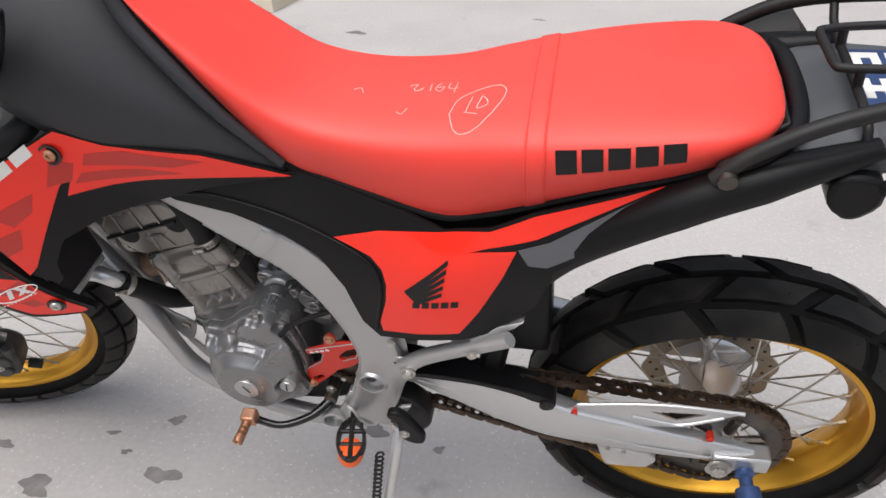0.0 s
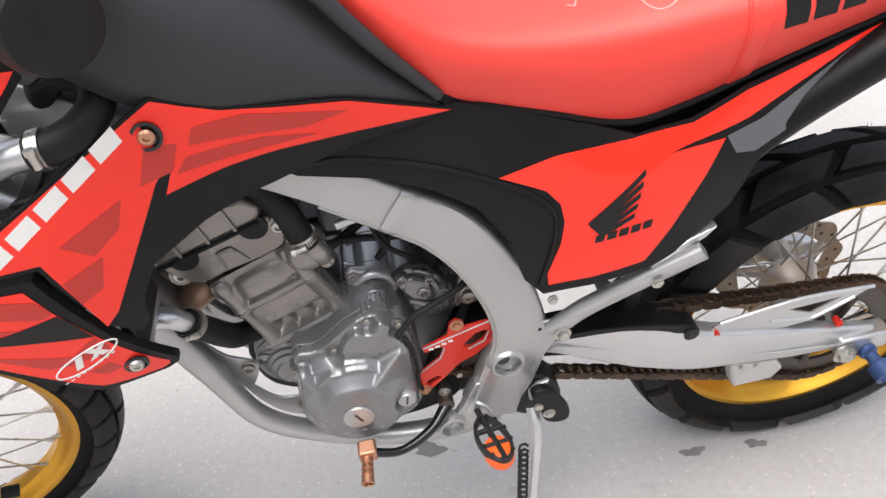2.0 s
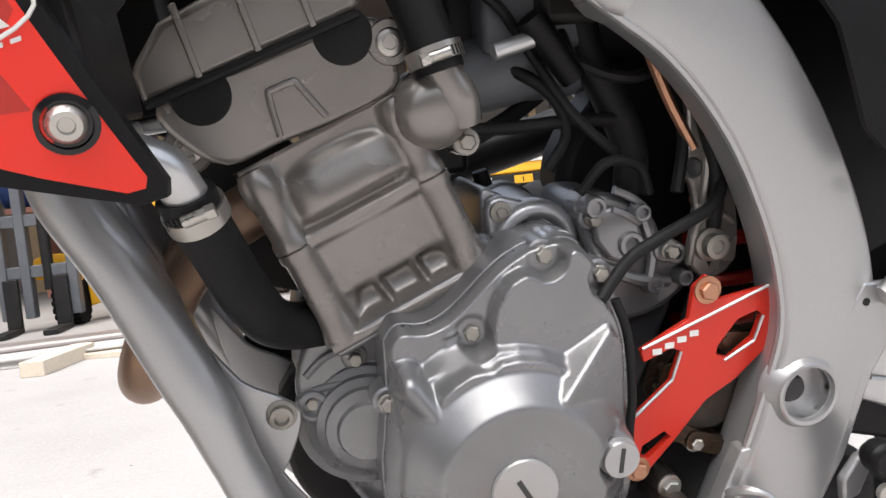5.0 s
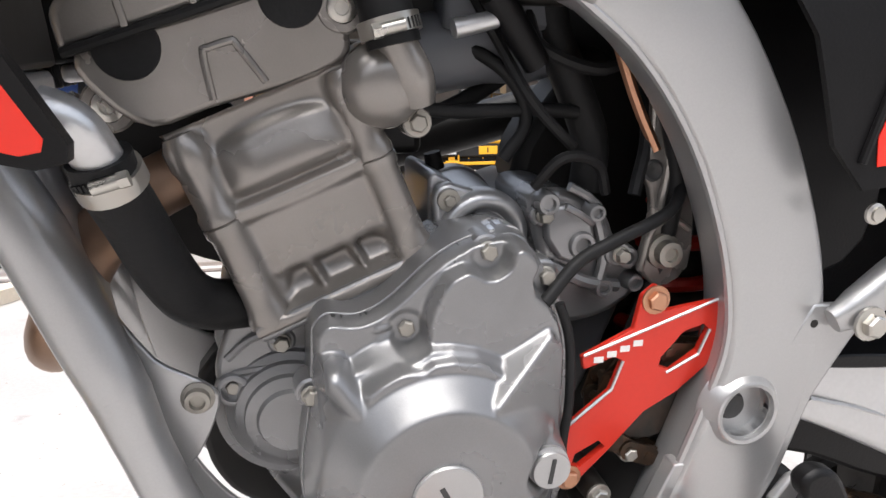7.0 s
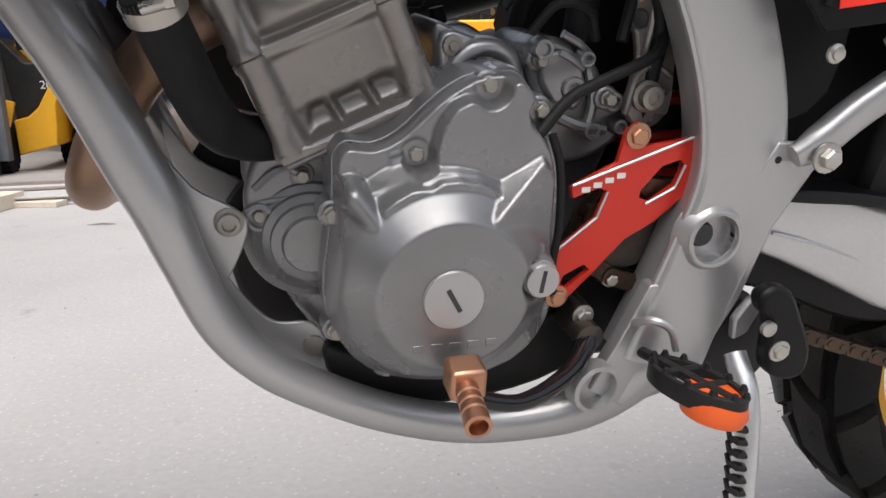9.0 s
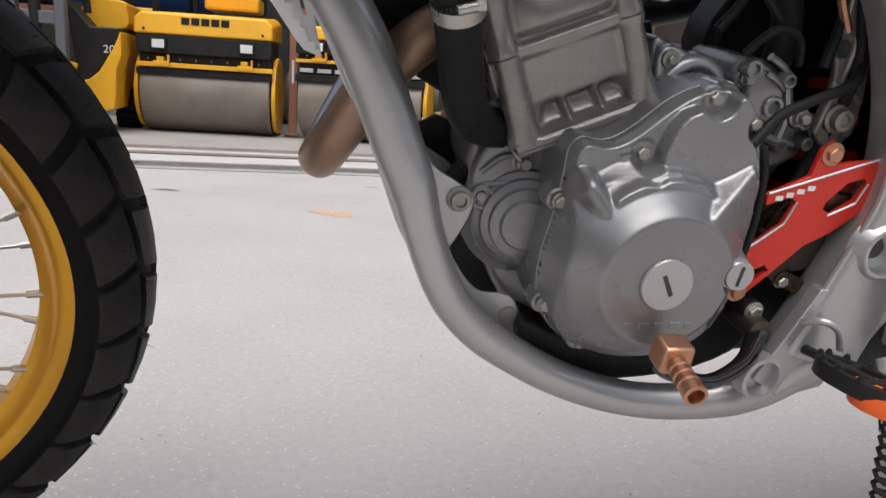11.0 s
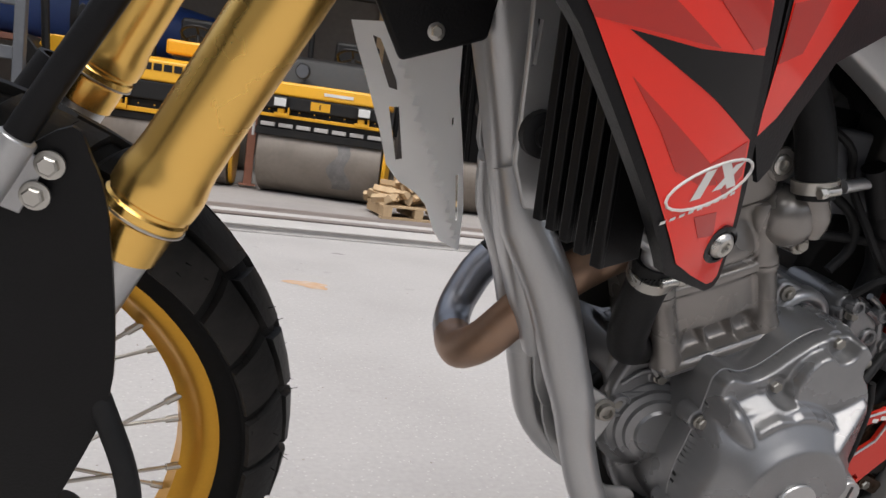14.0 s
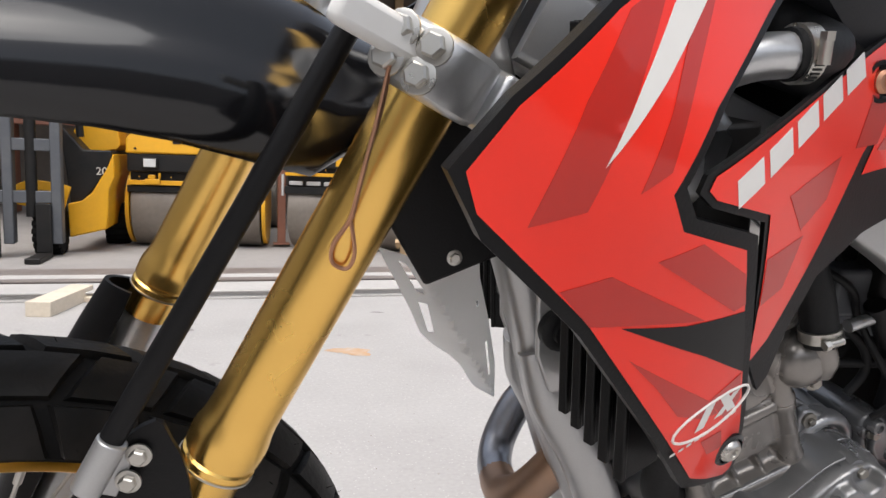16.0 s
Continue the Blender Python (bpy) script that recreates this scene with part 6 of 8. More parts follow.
# ---- seat
SEAT_X = [-0.035, -0.01, 0.04, 0.086, 0.147, 0.195, 0.257, 0.34, 0.40, 0.453, 0.535, 0.60, 0.64, 0.665, 0.685, 0.697, 0.702]
SEAT_TOP = [1.115, 1.08, 1.032, 0.994, 0.951, 0.933, 0.926, 0.931, 0.942, 0.950, 0.960, 0.965, 0.967, 0.966, 0.963, 0.957, 0.950]
SEAT_LOW = [1.115, 1.075, 1.003, 0.941, 0.865, 0.850, 0.832, 0.8100, 0.823, 0.843, 0.875, 0.896, 0.910, 0.921, 0.930, 0.937, 0.944]
SEAT_W = [0.04, 0.06, 0.075, 0.085, 0.094, 0.098, 0.103, 0.112, 0.120, 0.126, 0.131, 0.130, 0.124, 0.113, 0.094, 0.066, 0.025]
SEAT_B = [0.04, 0.058, 0.07, 0.079, 0.084, 0.088, 0.094, 0.100, 0.103, 0.105, 0.108, 0.108, 0.104, 0.096, 0.081, 0.056, 0.02]


def spline1(xs, ys, x):
    i = max(0, min(len(xs) - 2, int(np.searchsorted(xs, x)) - 1))
    t = (x - xs[i]) / (xs[i + 1] - xs[i])
    m0 = (ys[i + 1] - ys[max(i - 1, 0)]) / (xs[i + 1] - xs[max(i - 1, 0)])
    m1 = (ys[min(i + 2, len(ys) - 1)] - ys[i]) / (xs[min(i + 2, len(ys) - 1)] - xs[i])
    h = xs[i + 1] - xs[i]
    return (2 * t ** 3 - 3 * t * t + 1) * ys[i] + (t ** 3 - 2 * t * t + t) * h * m0 + (-2 * t ** 3 + 3 * t * t) * ys[i + 1] + (t ** 3 - t * t) * h * m1


def seat_at(x, v, lift=0.0):
    """A place on the seat: v from 0 (left lower edge) through 0.5 (crown) to 1 (right lower edge)."""
    top, low, w, b = (spline1(SEAT_X, q, x) for q in (SEAT_TOP, SEAT_LOW, SEAT_W, SEAT_B))
    s = -1 if v < 0.5 else 1
    q = (v if v < 0.5 else 1 - v) * 2
    # side, shoulder, crown
    pts = [(b, low), (b + (w - b) * 0.6, low + (top - low) * 0.28), (w, low + (top - low) * 0.6), (w * 0.93, low + (top - low) * 0.84), (w * 0.70, top - (top - low) * 0.045), (w * 0.35, top), (0.0, top + 0.002)]
    p = smooth_path([(a, 0, c) for a, c in pts], 4)
    k = q * (len(p) - 1)
    i = min(int(k), len(p) - 2)
    c = p[i].lerp(p[i + 1], k - i)
    t = (p[i + 1] - p[i]).normalized()
    return V((x, s * (c.x + t.z * lift), c.z - t.x * lift))


bm = bmesh.new()
xs = list(np.linspace(-0.034, 0.62, 44)) + list(np.linspace(0.63, 0.7018, 22))
ring_loft(bm, [[seat_at(x, v / 40) for v in range(41)] for x in xs])
seat = part("seat", bm, "seat", bike, "red vinyl seat with chalk marks and a sewn strap", 50)
for x in (0.440, 0.460):
    bm = bmesh.new()
    tube(bm, [seat_at(x, v / 24, 0.0006) for v in range(25)], 0.0016, 6, 2)
    part("seam", bm, "seat", seat, "sewn seam")
bm = bmesh.new()
ring_loft(bm, [[seat_at(x, v / 30, h) for v in range(31)] for x, h in ((0.4405, 0.0), (0.4415, 0.0022), (0.4585, 0.0022), (0.4595, 0.0))], False, False)
part("strap", bm, "seat", seat, "sewn red strap across the seat", 50)
bm = bmesh.new()
tube(bm, [seat_at(x, 0.004, 0.001) for x in np.linspace(-0.02, 0.700, 60)], 0.0042, 8, 1)
tube(bm, [seat_at(x, 0.996, 0.001) for x in np.linspace(-0.02, 0.700, 60)], 0.0042, 8, 1)
part("seat_base", bm, "black", seat, "black plastic seat base edge")


def seat_patch(pts, lift=0.0007):
    """A flat patch lying on the seat, corners (x, v)."""
    bm = bmesh.new()
    grid = [[bm.verts.new(seat_at(*(np.array(pts[0]) * (1 - a) * (1 - b) + np.array(pts[1]) * a * (1 - b) + np.array(pts[2]) * a * b + np.array(pts[3]) * (1 - a) * b), lift))
             for a in (0, 0.33, 0.67, 1)] for b in (0, 0.5, 1)]
    for i in range(2):
        for j in range(3):
            bm.faces.new((grid[i][j], grid[i][j + 1], grid[i + 1][j + 1], grid[i + 1][j]))
    return bm


def seat_v(x, k, value):
    """The place across the left half of the seat where coordinate k has the value."""
    lo, hi = 0.0, 0.5
    for _ in range(24):
        m_ = (lo + hi) / 2
        lo, hi = (m_, hi) if seat_at(x, m_)[k] < value else (lo, m_)
    return lo


# word mark as five plain dark blocks
for i in range(5):
    x0, z0 = 0.473 + i * 0.0265, 0.905 + i * 0.0057
    q = [(x0, z0), (x0 + 0.022, z0 + 0.004), (x0 + 0.020, z0 + 0.027), (x0 - 0.002, z0 + 0.023)]
    part("logo_block", seat_patch([(q[0][0], seat_v(*q[0][:1], 2, q[0][1])), (q[1][0], seat_v(q[1][0], 2, q[1][1])), (q[2][0], seat_v(q[1][0], 2, q[1][1]) + 0.088), (q[3][0], seat_v(q[0][0], 2, q[0][1]) + 0.088)]), "black_film", seat)
# chalk strokes, (along, across) on the seat's crown
strokes = [[(0.292, -0.004), (0.296, 0.006), (0.302, 0.004), (0.298, -0.010), (0.304, -0.012), (0.310, -0.006)], [(0.318, 0.004), (0.318, -0.014)], [(0.330, 0.002), (0.324, -0.010), (0.331, -0.016), (0.334, -0.008), (0.327, -0.008)],
           [(0.342, 0.002), (0.340, -0.010), (0.352, -0.012)], [(0.350, 0.0), (0.348, -0.020)],
           [(0.349, -0.059), (0.356, -0.036), (0.378, -0.022), (0.402, -0.018), (0.410, -0.032), (0.404, -0.056), (0.388, -0.082), (0.372, -0.092), (0.358, -0.086), (0.349, -0.059)],
           [(0.372, -0.034), (0.368, -0.060)], [(0.384, -0.034), (0.380, -0.056), (0.392, -0.05), (0.386, -0.036)], [(0.366, -0.060), (0.382, -0.066)],
           [(0.225, -0.015), (0.233, -0.01), (0.238, -0.02)], [(0.285, -0.052), (0.292, -0.056), (0.297, -0.046)]]
for k, st_ in enumerate(strokes):
    bm = bmesh.new()
    pts = smooth_path([(a, b, 0) for a, b in st_], 5)
    jit = random.Random(k)
    tube(bm, [seat_at(p.x + jit.uniform(-0.0005, 0.0005), seat_v(p.x, 1, min(p.y, -0.0005)), -0.0002) for p in pts], 0.0007, 5, 1)
    part("chalk_stroke", bm, "chalk", seat, "white chalk stroke")

# ---- fuel tank
TX = [-0.31, -0.27, -0.20, -0.12, -0.05, 0.03, 0.10, 0.155]
TTOP = [1.06, 1.12, 1.15, 1.13, 1.085, 1.01, 0.935, 0.88]
TLOW = [1.045, 1.035, 1.005, 0.936, 0.912, 0.893, 0.872, 0.852]
TW = [0.06, 0.10, 0.135, 0.140, 0.135, 0.118, 0.10, 0.088]
bm = bmesh.new()
rings = []
for x in np.linspace(-0.31, 0.155, 30):
    top, low, w = (spline1(TX, q, x) for q in (TTOP, TLOW, TW))
    h = top - low
    half = smooth_path([(w * 0.96, 0, low), (w, 0, low + h * 0.2), (w * 0.90, 0, low + h * 0.5), (w * 0.62, 0, low + h * 0.8), (w * 0.3, 0, top - h * 0.04), (0, 0, top)], 4)
    rings.append([(x, -p.x, p.z) for p in half] + [(x, p.x, p.z) for p in half[-2::-1]])
ring_loft(bm, rings)
tank_ = part("fuel_tank", bm, "tank", bike, "matt black plastic fuel tank cover", 45)
bm = bmesh.new()
tube(bm, [(-0.02, -0.066, 1.105), (0.0, -0.075, 1.052), (0.045, -0.088, 0.995), (0.09, -0.094, 0.938), (0.148, -0.092, 0.872)], [0.007, 0.009, 0.009, 0.008, 0.006], 10, 5)
part("tank_lip", bm, "tank", tank_, "rounded black lip beside the seat")
# glossy dark shoulder piece and the clutch grip in front of the tank
bm = bmesh.new()
prism(bm, catmull2([(-0.20, 1.02), (-0.13, 1.06), (-0.082, 1.09), (-0.10, 1.05), (-0.13, 1.01), (-0.18, 0.97)], 3), -0.135, -0.150)
part("tank_trim", bm, "gloss_black", bike, "glossy black trim fin", bevel=0.004)
bm = bmesh.new()
turned(bm, [(0, 0.018), (0.02, 0.03), (0.10, 0.034), (0.16, 0.034), (0.172, 0.03), (0.176, 0.022), (0.174, 0.0)], (-0.20, -0.14, 1.075), (0.62, -0.78, -0.05), 28)
part("handlebar_grip", bm, "hose", bike, "black rubber handlebar grip end")

# ---- left body panels
side_y = field([(0.161, 0.861, -0.094), (0.149, 0.869, -0.090), (0.348, 0.823, -0.104), (0.592, 0.896, -0.110), (0.244, 0.634, -0.133), (0.363, 0.66, -0.148), (0.202, 0.776, -0.113),
                (0.431, 0.80, -0.138), (-0.04, 0.82, -0.118), (0.27, 0.72, -0.136), (0.6, 0.86, -0.124), (0.348, 0.772, -0.140), (0.45, 0.70, -0.135)])
arm_y = field([(-0.105, 0.949, -0.136), (0.158, 0.88, -0.098), (-0.04, 0.82, -0.120), (-0.114, 0.912, -0.152), (-0.258, 0.85, -0.222), (-0.22, 0.80, -0.204), (-0.2, 0.68, -0.184), (-0.165, 0.7, -0.172),
               (-0.1, 0.80, -0.150), (0.0, 0.915, -0.128), (-0.30, 0.846, -0.232)])
scoop_y = field([(-0.409, 0.865, -0.220), (-0.302, 0.853, -0.234), (-0.221, 0.829, -0.209), (-0.313, 0.783, -0.224), (-0.254, 0.71, -0.209), (-0.1967, 0.6789, -0.1857), (-0.35, 0.877, -0.240),
                 (-0.266, 0.90, -0.211), (-0.217, 0.947, -0.175), (-0.181, 0.981, -0.150), (-0.341, 0.941, -0.226), (-0.1672, 0.6443, -0.157), (-0.2307, 0.6641, -0.1975)])


def panel(name, outline, y, material, label, thick=0.004, lift=0.0, parent=None, cell=0.025, bevel=0.0012):
    return part(name, sheet(outline, y, thick, lift, cell), material, parent or bike, label, 40, bevel)


side_out = [(0.163, 0.862), (0.21, 0.848), (0.27, 0.828), (0.345, 0.8045), (0.40, 0.8175), (0.453, 0.845), (0.535, 0.872), (0.60, 0.892), (0.645, 0.912), (0.648, 0.885), (0.60, 0.855), (0.537, 0.818), (0.476, 0.768),
            (0.455, 0.705), (0.41, 0.662), (0.368, 0.640), (0.30, 0.622), (0.244, 0.614), (0.222, 0.640), (0.205, 0.70), (0.175, 0.745), (0.13, 0.775), (0.07, 0.802), (0.00, 0.822), (-0.02, 0.835), (0.06, 0.86)]
side = panel("side_cover", side_out, side_y, "black", "black plastic side cover with red graphics", 0.004, cell=0.012)
bm = mirror_y(sheet(side_out, side_y, 0.004, 0, 0.05))
part("side_cover", bm, "black", bike, "black plastic side cover")
red_side = [(0.340, 0.8030), (0.40, 0.8150), (0.453, 0.842), (0.535, 0.869), (0.588, 0.888), (0.52, 0.850), (0.455, 0.815), (0.40, 0.796), (0.375, 0.786), (0.432, 0.797), (0.415, 0.755), (0.385, 0.695), (0.358, 0.652),
            (0.30, 0.636), (0.250, 0.628), (0.248, 0.645), (0.262, 0.69), (0.266, 0.72), (0.262, 0.742), (0.248, 0.758), (0.200, 0.777), (0.26, 0.794)]
panel("decal", red_side, side_y, "red", "red decal", 0.0006, 0.0009, side, 0.012, 0)
panel("decal", [(0.434, 0.799), (0.470, 0.812), (0.588, 0.888), (0.640, 0.906), (0.642, 0.887), (0.598, 0.858), (0.536, 0.822), (0.500, 0.795), (0.468, 0.776), (0.446, 0.778)], side_y, "grey_film", "grey decal", 0.0006, 0.0009, side, 0.02, 0)
# edge line between cover and frame, raised inner panel
bm = bmesh.new()
tube(bm, [(x, side_y(x, z) - 0.0012, z) for x, z in ((-0.03, 0.826), (0.03, 0.832), (0.116, 0.808), (0.19, 0.777), (0.238, 0.752), (0.256, 0.73), (0.254, 0.69), (0.240, 0.63))], 0.0026, 8, 4)
part("panel_bead", bm, "black", side, "moulded bead")
# wing mark: plain dark feather bars and five blocks
for i in range(5):
    bx, bz = 0.290 + i * 0.003, 0.7165 - i * 0.0035
    tx, tz = 0.350 - i * 0.0025, 0.775 - i * 0.0125
    w = 0.0065 - i * 0.0002
    panel("logo_feather", [(bx, bz), (bx + 0.004, bz - w), (tx, tz - w), (tx, tz)], side_y, "black_film", "", 0.0004, 0.0017, side, 0.02, 0)
for i in range(5):
    bx, bz = 0.2985 + i * 0.0128, 0.689 + i * 0.0030
    panel("logo_block", [(bx, bz), (bx + 0.0098, bz + 0.0022), (bx + 0.0112, bz + 0.0125), (bx + 0.0014, bz + 0.0103)], side_y, "black_film", "", 0.0004, 0.0017, side, 0.02, 0)
bm = bmesh.new()
turned(bm, [(0, 0.0065), (0.002, 0.0065), (0.003, 0.0045), (0.005, 0.0045), (0.0055, 0.002)], (0.256, side_y(0.256, 0.604) + 0.004, 0.600), (0, -1, 0), 18)
part("bolt", bm, "steel", side)

arm_out = [(-0.100, 0.9425), (-0.076, 0.931), (-0.050, 0.920), (0.06, 0.899), (0.163, 0.8575), (0.06, 0.845), (-0.02, 0.824), (-0.09, 0.812), (-0.142, 0.79), (-0.163, 0.757), (-0.170, 0.725),
           (-0.178, 0.716), (-0.197, 0.740), (-0.211, 0.79), (-0.221, 0.835), (-0.270, 0.847), (-0.281, 0.855), (-0.277, 0.864)]
arm = panel("tank_shroud", arm_out, arm_y, "black", "black tank shroud with red graphics", cell=0.009)
part("tank_shroud", mirror_y(sheet(arm_out, arm_y, 0.004, 0, 0.05)), "black", bike, "black tank shroud")


def decal(pts, y, material, label, lift, parent):
    return panel("decal", pts, y, material, label, 0.0002, 0.0007 + (lift - 0.0008) * 0.45, parent, 0.009, 0)


decal([(-0.100, 0.9395), (-0.076, 0.928), (-0.050, 0.917), (0.06, 0.8965), (0.158, 0.8575), (0.060, 0.8605), (-0.010, 0.8610), (-0.060, 0.8590), (-0.112, 0.8545), (-0.0905, 0.8980), (-0.117, 0.868), (-0.186, 0.755), (-0.200, 0.742), (-0.208, 0.79), (-0.2175, 0.839),
       (-0.268, 0.851), (-0.2745, 0.856), (-0.271, 0.863)], arm_y, "red", "red decal", 0.0008, arm)
for a in (((-0.075, 0.9080), (-0.030, 0.9085), (0.060, 0.8865), (0.020, 0.8800), (-0.082, 0.8930)), ((-0.115, 0.905), (-0.09, 0.898), (-0.10, 0.874), (-0.128, 0.872)),
          ((-0.20, 0.848), (-0.145, 0.868), (-0.155, 0.842), (-0.18, 0.826)), ((-0.211, 0.812), (-0.175, 0.822), (-0.186, 0.790), (-0.206, 0.782)), ((-0.087, 0.8830), (-0.020, 0.8800), (0.030, 0.8690), (-0.030, 0.8680), (-0.098, 0.8700))):
    decal(list(a), arm_y, "red_dark", "dark red stripe", 0.0016, arm)
for i in range(5):
    # word mark as five plain white blocks
    bx, bz = -0.254 + i * 0.0254, 0.8455 + i * 0.0146
    decal([(bx + 0.004, bz), (bx + 0.0245, bz + 0.0118), (bx + 0.0200, bz + 0.0265), (bx - 0.0005, bz + 0.0147)], arm_y, "white_film", "", 0.0016, arm)
bm = bmesh.new()
for p, r, dep in (((-0.110, 0.913), 0.0135, 0.001),):
    turned(bm, [(0, r), (dep + 0.0015, r), (dep + 0.0015, r * 0.8), (0.0, r * 0.75), (0.0, 0)], (p[0], arm_y(*p) - 0.0005, p[1]), (0.1, -1, 0.1), 26)
rec = part("bolt_recess", bm, "gloss_black", arm, "black bolt recess")
bm = bmesh.new()
turned(bm, [(0, 0.0075), (0.003, 0.0075), (0.005, 0.0055), (0.005, 0.003), (0.003, 0.0025)], (-0.110, arm_y(-0.11, 0.913) - 0.0012, 0.913), (0.1, -1, 0.1), 18)
part("bolt", bm, "brass", rec, "brassy bolt")

sc_out = [(-0.250, 1.012), (-0.168, 0.995), (-0.181, 0.981), (-0.217, 0.947), (-0.262, 0.900), (-0.290, 0.858), (-0.280, 0.842), (-0.228, 0.829), (-0.218, 0.79), (-0.201, 0.735), (-0.183, 0.690), (-0.1665, 0.650), (-0.1675, 0.6425), (-0.178, 0.6405), (-0.207, 0.651),
          (-0.234, 0.6605), (-0.27, 0.705), (-0.335, 0.780), (-0.392, 0.830), (-0.410, 0.862), (-0.385, 0.897), (-0.341, 0.941)]
scoop = panel("radiator_shroud", sc_out, scoop_y, "black", "black radiator shroud with red and dark graphics", 0.012, 0.0, None, 0.009, 0.004)
part("radiator_shroud", mirror_y(sheet(sc_out, scoop_y, 0.012, 0, 0.04)), "black", bike, "black radiator shroud with red and dark graphics")
red_sc = [(-0.250, 1.002), (-0.184, 0.988), (-0.191, 0.980), (-0.227, 0.945), (-0.272, 0.896), (-0.299, 0.855), (-0.288, 0.836), (-0.237, 0.822), (-0.226, 0.785), (-0.208, 0.735), (-0.190, 0.692), (-0.1735, 0.6530), (-0.175, 0.6480), (-0.182, 0.6470), (-0.209, 0.658),
          (-0.230, 0.668), (-0.265, 0.709), (-0.333, 0.788), (-0.3955, 0.843), (-0.402, 0.862), (-0.382, 0.893), (-0.338, 0.937)]
decal(red_sc, scoop_y, "red", "red decal", 0.0012, scoop)
for a in (((-0.372, 0.838), (-0.345, 0.847), (-0.332, 0.885), (-0.308, 0.955), (-0.332, 0.938), (-0.352, 0.897)), ((-0.319, 0.856), (-0.302, 0.866), (-0.287, 0.915), (-0.270, 0.965), (-0.285, 0.965), (-0.305, 0.893)),
          ((-0.351, 0.8055), (-0.325, 0.8135), (-0.258, 0.7835), (-0.331, 0.7855)), ((-0.300, 0.8205), (-0.272, 0.8285), (-0.234, 0.808), (-0.227, 0.789), (-0.236, 0.786)),
          ((-0.303, 0.764), (-0.296, 0.760), (-0.235, 0.727), (-0.224, 0.716), (-0.237, 0.715), (-0.259, 0.722), (-0.278, 0.742)), ((-0.236, 0.727), (-0.212, 0.741), (-0.205, 0.722), (-0.213, 0.708)), ((-0.232, 0.697), (-0.214, 0.700), (-0.207, 0.685), (-0.221, 0.684))):
    decal(list(a), scoop_y, "red_dark", "dark red stripe", 0.0020, scoop)
decal([(-0.312, 0.7835), (-0.27, 0.7815), (-0.226, 0.7845), (-0.221, 0.772), (-0.211, 0.742), (-0.25, 0.760)], scoop_y, "black_film", "black wedge", 0.0021, scoop)
decal([(-0.340, 0.868), (-0.324, 0.905), (-0.306, 0.942), (-0.285, 0.972), (-0.264, 0.972), (-0.284, 0.944), (-0.309, 0.908)], scoop_y, "white_film", "white flash", 0.0024, scoop)
# oval maker's mark as plain shapes
ov = [(-0.228 + 0.032 * math.cos(a) * 0.94 - 0.010 * math.sin(a) * 0.35, 0.716 + 0.032 * math.cos(a) * 0.34 + 0.0105 * math.sin(a)) for a in [2 * math.pi * i / 22 for i in range(22)]]
bm = bmesh.new()
tube(bm, [(x, scoop_y(x, z) - 0.0016, z) for x, z in ov + ov[:1]], 0.0009, 5, 1)
part("logo_oval", bm, "white_film", scoop)
for k, (a, b) in enumerate((((-0.2405, 0.706), (-0.232, 0.725)), ((-0.226, 0.712), (-0.210, 0.730)), ((-0.226, 0.727), (-0.210, 0.716)))):
    decal([(a[0], a[1]), (a[0] + 0.007, a[1] + 0.002), (b[0] + 0.003, b[1]), (b[0] - 0.004, b[1] - 0.002)], scoop_y, "white_film", "", 0.0022, scoop)
for i in range(9):
    x = -0.256 + i * 0.006
    decal([(x, 0.692 + i * 0.0022), (x + 0.0035, 0.6933 + i * 0.0022), (x + 0.0035, 0.6950 + i * 0.0022), (x, 0.6937 + i * 0.0022)], scoop_y, "white_film", "", 0.0022, scoop)
bm = bmesh.new()
y0 = scoop_y(-0.1967, 0.6789)
turned(bm, [(0, 0.0125), (0.002, 0.0125), (0.003, 0.010), (0.001, 0.0095)], (-0.1967, y0 - 0.001, 0.6789), (0.25, -1, -0.2), 24)
rec = part("bolt_recess", bm, "gloss_black", scoop, "black grommet")
bm = bmesh.new()
turned(bm, [(0, 0.0085), (0.003, 0.008), (0.005, 0.006), (0.005, 0.0035), (0.003, 0.003), (0.003, 0)], (-0.1967, y0 - 0.002, 0.6789), (0.25, -1, -0.2), 20)
part("bolt", bm, "steel", rec, "bright button-head bolt")

